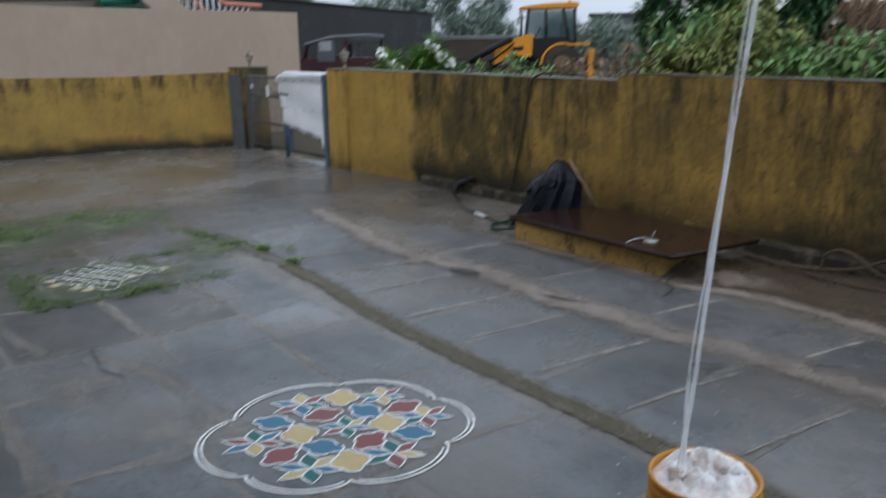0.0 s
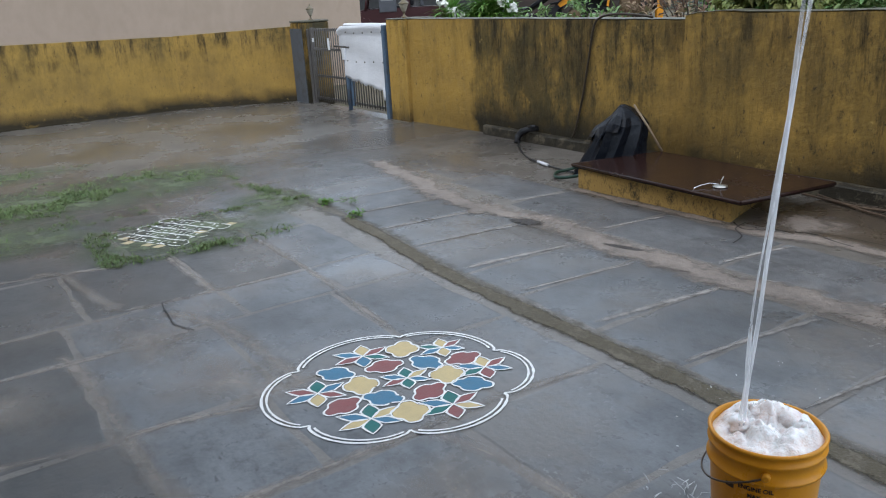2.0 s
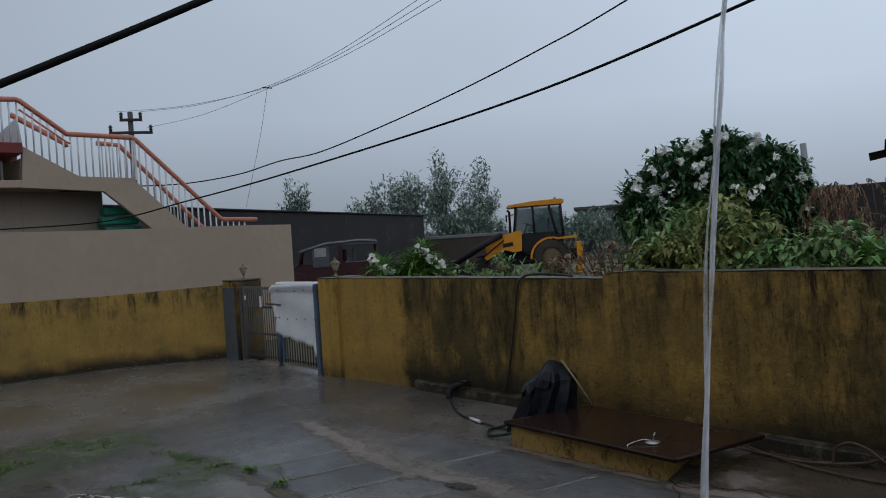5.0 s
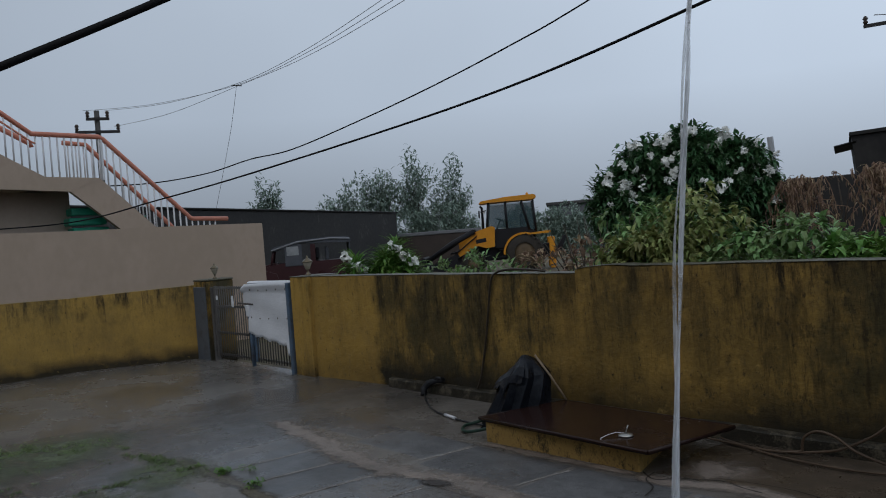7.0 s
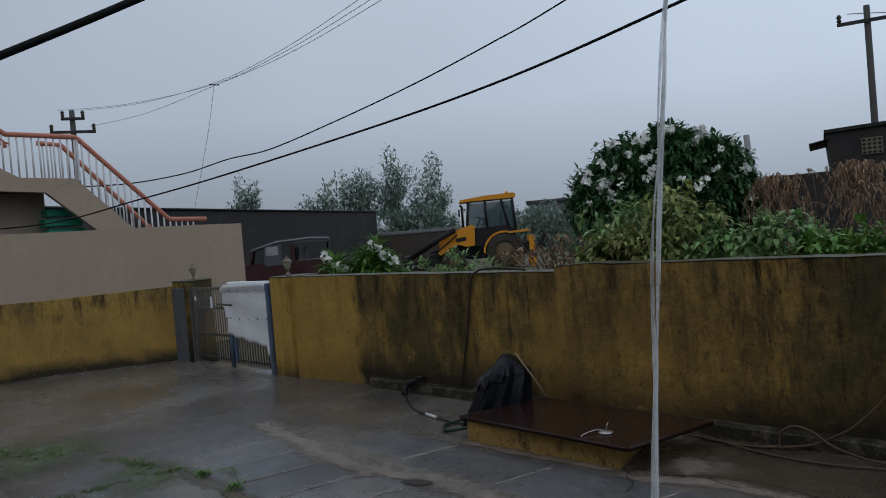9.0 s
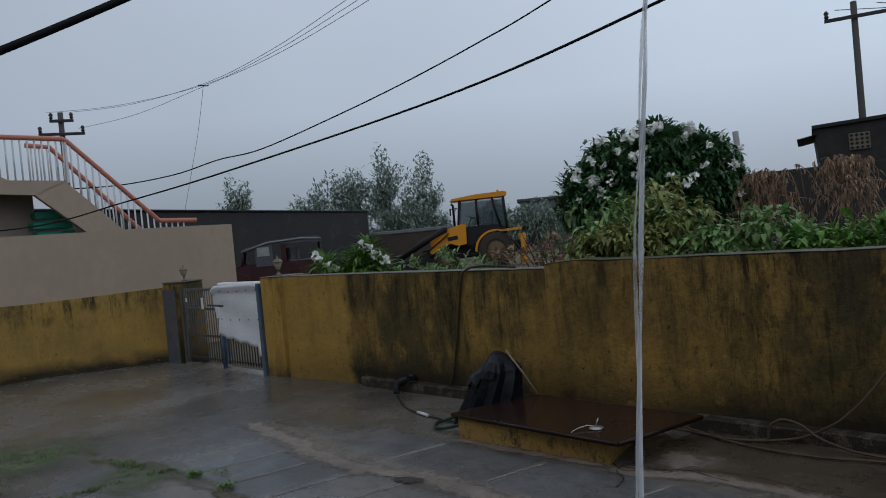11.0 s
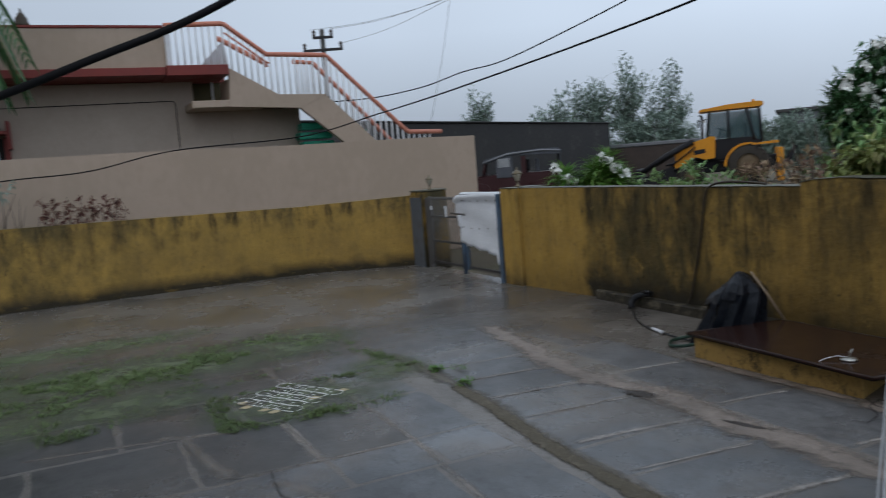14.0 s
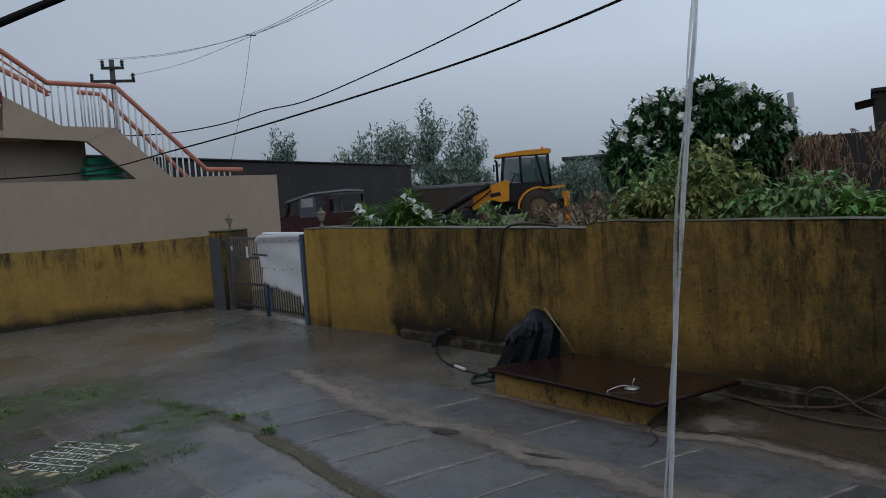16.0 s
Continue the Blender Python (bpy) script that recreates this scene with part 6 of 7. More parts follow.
part("shovel", Mesh().prism([(-3.2, 0.12), (-3.3, 0.75), (-3.42, 0.78), (-3.5, 0.3), (-4.2, 0.06), (-4.2, 0.0), (-3.35, 0.0)], -1.15, 1.15), BLK, jcb, "dark worn front shovel")


def tyre_wheel(x, y, r, w):
    prof = [(r * 0.55, -w / 2), (r * 0.92, -w / 2), (r, -w / 2 + 0.06), (r, w / 2 - 0.06), (r * 0.92, w / 2), (r * 0.55, w / 2)]
    wheel = part("wheel", Mesh().lathe([(r * 0.2, -w * 0.3), (r * 0.56, -w * 0.36), (r * 0.56, w * 0.36), (r * 0.2, w * 0.3)], 20, pose(0, 0, 0, 90)), MUD, jcb, at=pose(x, y, r - 0.04))
    t = Mesh().lathe(prof, 28, pose(0, 0, 0, 90), caps=False)
    for i in range(22):
        a = 360 * i / 22
        for s in (-1, 1):
            t.box(-0.04, -w / 2 if s < 0 else 0, r - 0.03, 0.04, 0 if s < 0 else w / 2, r + 0.035, 0, pose(0, 0, 0, 0, a + 5 * s, 12 * s))
    part("tyre", t, TYRE, wheel)
    return wheel


for y in (-0.85, 0.85):
    tyre_wheel(0.72, y, 0.74, 0.42)
    tyre_wheel(-1.35, y, 0.46, 0.32)
for y in (-1.06, 0.64):
    arc = [(0.72 + 0.86 * math.cos(radians(a)), 0.66 + 0.86 * math.sin(radians(a))) for a in range(70, 186, 12)] 
    arc2 = [(0.72 + 0.78 * math.cos(radians(a)), 0.66 + 0.78 * math.sin(radians(a))) for a in range(180, 64, -12)]
    part("mudguard", Mesh().prism([(1.8, 1.52), (1.8, 1.44)][:1] + arc + arc2 + [(1.8, 1.42)], y, y + 0.42), YEL, jcb, "yellow rear mudguard")
for y in (-0.95, 0.75):
    part("stabiliser", Mesh().box(1.72, y, 0.0, 1.95, y + 0.2, 1.25, 0.02), YEL, jcb, "upright yellow stabiliser leg")
part("rear_boom", Mesh().prism([(1.9, 0.5), (2.15, 0.5), (2.5, 1.25), (2.36, 1.3)], -0.15, 0.15), BLK, jcb, "folded dark rear digging boom")

# ---- parked jeep ----
MAROON = mat("maroon_paint", [(0.03, 0.011, 0.012), (0.05, 0.017, 0.019)], 2, 0.35, 0.08)
CANVAS = mat("dark_canvas", [(0.05, 0.055, 0.065), (0.095, 0.1, 0.115)], 3, 0.8, 0.4)
jeep = thing("jeep", pose(-4.55, 24.0, 0, 0, 0, 10), "maroon jeep with a dark canvas top parked in the lane", "jeep")
part("body", Mesh().prism([(-1.55, 0.5), (-1.5, 1.0), (-0.75, 1.12), (-0.6, 1.15), (1.75, 1.15), (1.8, 0.5)], -0.75, 0.75), MAROON, jeep)
part("bonnet", Mesh().prism([(-1.52, 1.002), (-0.72, 1.122), (-0.72, 1.17), (-1.48, 1.06)], -0.6, 0.6), MAROON, jeep)
part("windscreen_frame", Mesh().tube([(-0.86, -0.7, 1.1), (-0.78, -0.7, 1.55), (-0.78, 0.7, 1.55), (-0.86, 0.7, 1.1)], 0.035, 6), MAROON, jeep)
g = part("windscreen", Mesh().add([(-0.85, -0.68, 1.12), (-0.85, 0.68, 1.12), (-0.79, 0.68, 1.54), (-0.79, -0.68, 1.54)], [(0, 1, 2, 3)]), GLS, jeep)
g.visible_shadow = False
part("canopy", Mesh().prism([(-0.84, 1.55), (-0.78, 1.62), (-0.1, 1.78), (0.0, 1.80), (0.9, 1.84), (1.4, 1.82), (1.5, 1.7), (1.46, 1.64), (0.0, 1.70), (-0.8, 1.50)], -0.78, 0.78), CANVAS, jeep, "sagging dark canvas hood")
part("side_curtain", Mesh().box(-0.46, -0.775, 1.05, 0.04, -0.745, 1.69, 0.01), CANVAS, jeep, "grey canvas side curtain with a clear window")
part("curtain_window", Mesh().box(-0.4, -0.785, 1.36, -0.05, -0.777, 1.62, 0.003), mat("fogged_plastic", [(0.2, 0.21, 0.22), (0.3, 0.31, 0.32)], 6, 0.35, 0.1), jeep, "fogged plastic window in the curtain")
part("hood_edge", Mesh().tube([(-0.84, -0.79, 1.53), (-0.1, -0.79, 1.74), (0.9, -0.79, 1.79), (1.46, -0.79, 1.74)], 0.03, 6), mat("pale_canvas_hem", [(0.15, 0.155, 0.17), (0.22, 0.23, 0.245)], 5, 0.7, 0.2), jeep, "pale hem along the hood")
part("front_wing", Mesh().prism([(-1.5, 0.62), (-1.42, 0.86), (-1.05, 0.98), (-0.72, 0.86), (-0.68, 0.7)], -0.86, -0.752), MAROON, jeep)
part("seat_back", Mesh().box(0.72, -0.6, 1.16, 0.82, 0.1, 1.56, 0.03), CANVAS, jeep)
part("door_post", Mesh().box(0.42, -0.76, 1.15, 0.3, -0.7, 1.66, 0.01), MAROON, jeep)
part("rear_panel", Mesh().box(1.42, -0.7, 1.15, 1.46, 0.7, 1.66, 0.01), CANVAS, jeep)
part("seat", Mesh().box(0.0, -0.6, 1.0, 0.5, 0.6, 1.2, 0.04).box(0.42, -0.6, 1.2, 0.55, 0.6, 1.55, 0.04), BLK, jeep)
for x in (-1.05, 1.2):
    for y in (-0.68, 0.68):
        part("wheel", Mesh().lathe([(0.1, -0.1), (0.3, -0.1), (0.34, -0.06), (0.34, 0.06), (0.3, 0.1), (0.1, 0.1)], 20, pose(0, 0, 0, 90)), TYRE, jeep, at=pose(x, y, 0.3))

# ---- plants ----
LEAF_DARK = leaf_mat("dark_glossy_leaf", [(0.038, 0.098, 0.038), (0.085, 0.18, 0.075)], 0.45, 0.3)
LEAF_MID = leaf_mat("creeper_leaf", [(0.115, 0.215, 0.07), (0.24, 0.34, 0.14)], 0.5, 0.38)
LEAF_YEL = leaf_mat("yellowing_leaf", [(0.16, 0.22, 0.07), (0.34, 0.34, 0.125)], 0.45, 0.45)
LEAF_LIME = leaf_mat("fresh_green_leaf", [(0.085, 0.19, 0.035), (0.15, 0.27, 0.06)], 0.35, 0.42)
# distance haze is mixed into this pale grey-green base colour
LEAF_HAZE = leaf_mat("haze_paled_leaf", [(0.19, 0.26, 0.215), (0.28, 0.35, 0.295)], 0.25, 0.6)
LEAF_DRY = leaf_mat("dry_brown_leaf", [(0.19, 0.125, 0.085), (0.35, 0.25, 0.175)], 0.45, 0.8)
GRASS = leaf_mat("yard_grass", [(0.10, 0.15, 0.055), (0.19, 0.24, 0.10)], 0.5, 0.6)
PETAL = leaf_mat("white_petal", [(0.82, 0.83, 0.8), (0.9, 0.9, 0.88)], 0.1, 0.5)
BARK = mat("grey_brown_bark", [(0.04, 0.033, 0.026), (0.09, 0.075, 0.06)], 9, 0.9, 0.5)


def leaf(mb, p, way, length, width, curl=0.25, up=Vector((0, 0, 1))):
    """A pointed leaf, folded along its rib and bent at the tip."""
    side = way.cross(up)
    side = side.normalized() if side.length > 1e-4 else Vector((1, 0, 0))
    nrm = side.cross(way)
    n = len(mb.v)
    a, m, b = p + way * length * 0.3, p + way * length * 0.66 - nrm * length * curl * 0.35, p + way * length - nrm * length * curl
    lift = nrm * width * 0.16
    mb.v += [tuple(p), tuple(a + side * width * 0.5 + lift), tuple(a), tuple(a - side * width * 0.5 + lift), tuple(m + side * width * 0.4 + lift), tuple(m), tuple(m - side * width * 0.4 + lift), tuple(b)]
    mb.f += [(n, n + 2, n + 1), (n, n + 3, n + 2), (n + 1, n + 2, n + 5, n + 4), (n + 2, n + 3, n + 6, n + 5), (n + 4, n + 5, n + 7), (n + 5, n + 6, n + 7)]


def rand_dir(rnd, lift=0.0):
    a, z = rnd.uniform(0, 2 * math.pi), rnd.uniform(-1, 1)
    r = math.sqrt(1 - z * z)
    return Vector((r * math.cos(a), r * math.sin(a), z + lift)).normalized()


def clump(mb, c, radii, n, length, width, rnd, lift=0.0, curl=0.3, shell=0.55, sprig=6):
    """Sprigs of leaves through an uneven rounded mass."""
    for _ in range(n // sprig):
        d = rand_dir(rnd)
        r = shell + (1 - shell) * rnd.random() ** 0.5
        r *= 0.8 + 0.35 * noise.noise(Vector((d.x * 2.1 + c[0], d.y * 2.1 + c[1], d.z * 2.1)))+ 0.12
        p = Vector((c[0] + d.x * radii[0] * r, c[1] + d.y * radii[1] * r, c[2] + d.z * radii[2] * r))
        for k in range(sprig):
            w = (d * 0.7 + rand_dir(rnd, lift)).normalized()
            leaf(mb, p + rand_dir(rnd) * length * 0.4, w, length * rnd.uniform(0.65, 1.25), width * rnd.uniform(0.7, 1.2), curl * rnd.uniform(0.3, 1.8))


def limbs(mb, base, tips, r0, rnd, bend=0.15):
    for t in tips:
        b, t = Vector(base), Vector(t)
        m1 = b.lerp(t, 0.4) + Vector((rnd.uniform(-bend, bend), rnd.uniform(-bend, bend), 0.1))
        m2 = b.lerp(t, 0.75) + Vector((rnd.uniform(-bend, bend), rnd.uniform(-bend, bend), 0.05))
        mb.tube([b, m1, m2, t], [r0, r0 * 0.7, r0 * 0.4, r0 * 0.12], 6)


def flower_head(mb, p, size, rnd, count=6):
    for _ in range(count):
        c = p + rand_dir(rnd) * size * 0.55
        up = rand_dir(rnd, 0.6)
        side = up.cross(Vector((0.3, 0.5, 0.8))).normalized()
        for k in range(5):
            w = (Matrix.Rotation(2 * math.pi * k / 5, 3, up) @ side + up * 0.35).normalized()
            leaf(mb, c, w, size * 0.5, size * 0.4, 0.1, up)


# the flowering tree behind the wall
rnd = random.Random(21)
tree = thing("flowering_tree", pose(3.1, 10.6, -0.06), "round dark-leaved tree with clusters of white flowers", "tree")
tk = Mesh().tube([(0, 0, 0), (0.03, 0.02, 0.55), (0.0, 0.03, 1.0)], [0.11, 0.09, 0.08], 9)
limbs(tk, (0, 0.03, 0.95), [(math.cos(a) * 0.8, math.sin(a) * 0.7, 1.9 + 0.5 * math.sin(2.3 * a)) for a in (0.2, 1.1, 2.0, 2.9, 3.8, 4.7, 5.6)], 0.055, rnd)
part("trunk", tk, BARK, tree)
cr = Mesh()
blobs = [((0, 0, 1.72), (0.82, 0.8, 0.68)), ((-0.62, -0.05, 1.74), (0.46, 0.5, 0.42)), ((-0.92, -0.05, 1.78), (0.32, 0.35, 0.38)), ((0.12, 0, 2.34), (0.62, 0.6, 0.46)), ((-0.28, 0, 2.14), (0.5, 0.5, 0.44)), ((0.66, -0.05, 1.86), (0.5, 0.5, 0.44)), ((1.0, 0, 1.66), (0.36, 0.4, 0.42)), ((0.5, 0, 2.24), (0.46, 0.5, 0.4)), ((0.88, 0, 1.98), (0.4, 0.45, 0.36)), ((0.2, 0, 2.5), (0.4, 0.4, 0.34)), ((0.05, 0.05, 1.3), (0.95, 0.6, 0.42)), ((-0.74, 0, 2.04), (0.38, 0.42, 0.36)), ((0.82, 0, 2.26), (0.38, 0.45, 0.38)), ((-0.42, 0, 2.36), (0.42, 0.42, 0.36))]
for c, r in blobs:
    clump(cr, c, r, int(5200 * (r[0] * r[2]) ** 0.8) + 700, 0.112, 0.047, rnd, 0.15, 0.4, 0.5)
part("crown", cr, LEAF_DARK, tree)
for k in range(58):
    c, r = blobs[rnd.choice((0, 1, 1, 2, 2, 3, 3, 4, 5, 5, 6, 7, 8, 8, 9, 9, 11, 11, 12, 12, 13, 13))]
    d = Vector((rnd.uniform(-1, 1), rnd.uniform(-1, -0.25), rnd.uniform(-0.2, 1))).normalized()
    p = Vector((c[0] + d.x * r[0] * 1.05, min(c[1] + d.y * r[1] * 1.2, -0.35), c[2] + d.z * r[2] * 1.05))
    fl = Mesh()
    flower_head(fl, p, rnd.uniform(0.055, 0.1), rnd, 8)
    part("flower_head", fl, PETAL, tree)

# creeper and weeds along the wall
def shrub(name, m, label, blobs, leafm, n, length, width, stems, category="shrub", group="plants behind the wall", lift=0.2, curl=0.35, seed=1, stem_mat=None, shell=0.3):
    rnd = random.Random(seed)
    t = thing(name, m, label, category, group)
    st = Mesh()
    for sx, sy, tx, ty, tz in stems:
        limbs(st, (sx, sy, 0), [(tx, ty, tz)], 0.016, rnd, 0.08)
    part("stem", st, stem_mat or BARK, t, kind="stuff")
    for k, (c, r) in enumerate(blobs):
        mb = Mesh()
        clump(mb, c, r, n, length, width, rnd, lift, curl, shell)
        part("foliage", mb, leafm if not isinstance(leafm, (list, tuple)) else leafm[k % len(leafm)], t)
    return t


shrub("creeper", YARD_FRAME @ pose(-3.9, 5.75, -0.06), "tangled broad-leaved creeper heaped over the wall", [((-0.1, 0.1, 1.45), (0.42, 0.4, 0.36)), ((0.3, 0.0, 1.5), (0.4, 0.4, 0.42)), ((0.05, -0.25, 1.36), (0.5, 0.25, 0.22)), ((0.1, 0.0, 1.2), (0.7, 0.5, 0.4))],
      (LEAF_MID, LEAF_YEL, LEAF_YEL, LEAF_MID), 1050, 0.08, 0.045, [(0, 0, -0.1, 0.1, 1.5), (0.2, 0, 0.3, 0, 1.7), (0.1, 0.1, 0.0, -0.2, 1.3)], "creeper", seed=3, curl=0.5, lift=-0.2)
shrub("creeper", YARD_FRAME @ pose(-2.75, 5.7, -0.15), "low green broad-leaved creeper trailing onto the coping", [((-0.4, 0.0, 1.32), (0.4, 0.35, 0.26)), ((0.0, 0.1, 1.38), (0.4, 0.4, 0.28)), ((0.45, 0.0, 1.3), (0.4, 0.35, 0.22)), ((0.0, 0.0, 1.1), (0.8, 0.4, 0.3))],
      (LEAF_MID, LEAF_MID, LEAF_LIME, LEAF_MID), 900, 0.085, 0.05, [(0, 0, -0.4, 0.1, 1.4), (0.2, 0, 0.3, 0, 1.5), (0.1, 0.1, 0.0, -0.2, 1.3)], "creeper", seed=4, curl=0.5, lift=-0.2)
shrub("amaranth_bush", YARD_FRAME @ pose(-1.75, 5.75, -0.16), "fresh green leafy weeds behind the wall", [((-0.35, 0, 1.25), (0.3, 0.3, 0.28)), ((0.0, 0.05, 1.36), (0.3, 0.3, 0.36)), ((0.4, 0, 1.28), (0.3, 0.3, 0.28)), ((0.9, 0, 1.15), (0.45, 0.3, 0.24))],
      LEAF_LIME, 900, 0.085, 0.034, [(0, 0, -0.3, 0, 1.4), (0, 0, 0.05, 0.05, 1.65), (0.2, 0, 0.4, 0, 1.4)], seed=5, lift=0.5)
shrub("twiggy_weed", YARD_FRAME @ pose(-4.7, 5.9, -0.06), "bare brown twigs with withered leaves", [((0, 0, 1.3), (0.42, 0.4, 0.3)), ((0.15, 0.1, 1.5), (0.3, 0.3, 0.25))], (LEAF_DRY, LEAF_MID), 90, 0.09, 0.045,
      [(0.1 * math.sin(k), 0.1 * math.cos(2 * k), 0.55 * math.sin(1.7 * k), 0.3 * math.cos(k), 1.3 + 0.42 * abs(math.sin(2.9 * k))) for k in range(24)], "weeds", seed=6)
dry = thing("dry_creeper", pose(0, 0, 0), "withered brown vines hanging over the black wall", "creeper", "plants behind the wall")
rnd = random.Random(8)
for cx, cy, z0, sp in ((4.45, 10.2, 1.88, 0.34), (5.28, 9.75, 1.96, 0.32)):
    mb, lf = Mesh(), Mesh()
    for k in range(46):
        x, y = cx + rnd.gauss(0, sp * 0.45), cy + rnd.gauss(0, 0.15)
        top = z0 + 0.12 * rnd.random() - 0.9 * (x - cx) ** 2
        pts = [(x, y, top - 0.15), (x + rnd.uniform(-0.1, 0.1), y - 0.05, top), (x + rnd.uniform(-0.18, 0.18), y - 0.12, top - 0.25), (x + rnd.uniform(-0.34, 0.34), y - 0.14 - 0.1 * rnd.random(), top - rnd.uniform(0.3, 1.0))]
        sm = smooth_line(pts, 4)
        mb.tube(sm, 0.005, 4)
        for p in sm[3:]:
            for _ in range(2):
                leaf(lf, p, rand_dir(rnd, -0.9), rnd.uniform(0.05, 0.11), 0.02, 0.6)
    part("vines", mb, mat("dry_vine", [(0.15, 0.09, 0.06), (0.28, 0.18, 0.12)], 8, 0.9, 0.2) if cx < 4.5 else bpy.data.materials["dry_vine"], dry)
    part("dead_leaves", lf, LEAF_DRY, dry)
for k, (cx, cy) in enumerate(((4.2, 10.2), (4.75, 9.95), (5.3, 9.7))):
    st = Mesh()
    limbs(st, (cx, cy, -0.06), [(cx + 0.1, cy, 2.0), (cx - 0.15, cy + 0.1, 1.9), (cx + 0.2, cy - 0.1, 1.8)], 0.03, rnd)
    part("stem", st, BARK, dry)

# white-flowered bush by the gate
ole = thing("flowering_bush", pose(-1.22, 13.5, -0.06), "strap-leaved green bush with white flower heads", "bush", "plants behind the wall")
rnd = random.Random(12)
lf, st = Mesh(), Mesh()
for cx, top in ((-0.42, 1.22), (-0.05, 1.1), (0.28, 1.42), (0.5, 1.15), (0.1, 1.3)):
    limbs(st, (0, 0, 0), [(cx, 0, top)], 0.02, rnd, 0.05)
    for k in range(300):
        d = rand_dir(rnd, 0.5)
        leaf(lf, Vector((cx, rnd.uniform(-0.15, 0.15), top - 0.4 * rnd.random())) + d * 0.14, d, rnd.uniform(0.16, 0.32), 0.045, 0.5)
part("stems", st, BARK, ole, kind="stuff")
part("foliage", lf, LEAF_LIME, ole)
for p in ((-0.55, -0.2, 1.48), (-0.4, -0.25, 1.32), (-0.3, -0.2, 1.25), (0.25, -0.2, 1.62), (0.45, -0.25, 1.42), (0.58, -0.25, 1.3), (0.3, -0.2, 1.55)):
    fl = Mesh()
    flower_head(fl, Vector(p) - Vector((0, 0, 0.07)), 0.12, rnd, 10)
    part("flower_head", fl, PETAL, ole)
for k in range(9):
    x = 0.0 + 0.42 * k
    shrub("roadside_weed", pose(-0.1 + x, 12.4 - 0.35 * k + 0.6 * math.sin(3 * k), -0.06), "rank green and withered weeds beyond the wall", [((0, 0, 1.08 + 0.07 * math.sin(2 * k)), (0.34, 0.3, 0.26)), ((0.1, 0, 0.8), (0.3, 0.3, 0.4))],
          (LEAF_DRY, LEAF_MID) if k in (3, 4) else (LEAF_MID, LEAF_LIME), 150, 0.11, 0.045, [(0, 0, 0.05, 0, 1.1), (0, 0, -0.15, 0, 1.0)], "weeds", seed=30 + k, lift=0.4)

# trees beyond the lane
def airy_tree(m, label, h, spread, seed, n=34, group="far trees", leafl=0.31, dense=80):
    rnd = random.Random(seed)
    t = thing("tree", m, label, "tree", group)
    tk = Mesh().tube([(0, 0, 0), (0.1, 0, h * 0.25), (0.0, 0.1, h * 0.45)], [0.14, 0.11, 0.08], 7)
    lf = Mesh()
    for k in range(n):
        a = rnd.uniform(0, 2 * math.pi)
        r = spread * rnd.random() ** 0.6
        tip = Vector((r * math.cos(a), r * math.sin(a) * 0.6, h * (0.45 + 0.55 * rnd.random() * (1 - 0.35 * r / spread))))
        limbs(tk, (0.02, 0.05, h * rnd.uniform(0.2, 0.42)), [tip], 0.016, rnd, 0.3)
        for s in range(dense):
            q = Vector((0, 0, h * 0.4)).lerp(tip, 0.45 + 0.55 * rnd.random()) + rand_dir(rnd) * 0.28
            leaf(lf, q, rand_dir(rnd, 0.35), leafl * rnd.uniform(0.6, 1.2), leafl * 0.3, 0.3)
    part("trunk", tk, BARK, t)
    part("crown", lf, LEAF_HAZE, t)
    return t


airy_tree(pose(-2.0, 45, -0.06), "feathery tree with mist put into its pale grey-green leaf colour", 6.9, 2.4, 41, 30)
airy_tree(pose(0.2, 46, -0.06), "feathery tree with mist put into its pale grey-green leaf colour", 6.9, 1.6, 42, 20)
airy_tree(pose(-4.3, 45, -0.06), "feathery tree with mist put into its pale grey-green leaf colour", 6.2, 2.0, 43, 26)
airy_tree(pose(-6.0, 46, -0.06), "feathery tree with mist put into its pale grey-green leaf colour", 5.5, 1.7, 44, 20)
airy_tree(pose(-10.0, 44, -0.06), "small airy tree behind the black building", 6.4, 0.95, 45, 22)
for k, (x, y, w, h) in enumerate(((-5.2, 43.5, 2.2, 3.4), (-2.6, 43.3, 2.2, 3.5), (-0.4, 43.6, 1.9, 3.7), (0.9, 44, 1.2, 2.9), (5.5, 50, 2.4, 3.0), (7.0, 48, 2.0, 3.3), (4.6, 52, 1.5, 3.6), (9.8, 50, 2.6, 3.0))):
    shrub("thicket", pose(x, y, -0.06), "dense thicket with haze-paled grey-green leaf colour", [((0, 0, h * 0.62), (w * 0.8, 0.8, h * 0.36)), ((-w * 0.35, 0, h * 0.4), (w * 0.6, 0.8, h * 0.4)), ((w * 0.35, 0, h * 0.4), (w * 0.6, 0.8, h * 0.4))], LEAF_HAZE, 1100, 0.27, 0.1,
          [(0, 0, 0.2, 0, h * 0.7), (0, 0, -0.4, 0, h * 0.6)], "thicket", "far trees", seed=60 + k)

# palm beside the neighbour's house
palm = thing("palm_tree", pose(-11.95, 9.6, -0.06), "coconut palm with drooping wet fronds", "palm tree")
rnd = random.Random(77)
part("trunk", Mesh().tube([(0, 0, 0), (0.1, 0.05, 3), (0.25, 0.15, 6.0)], [0.17, 0.13, 0.11], 10), BARK, palm)
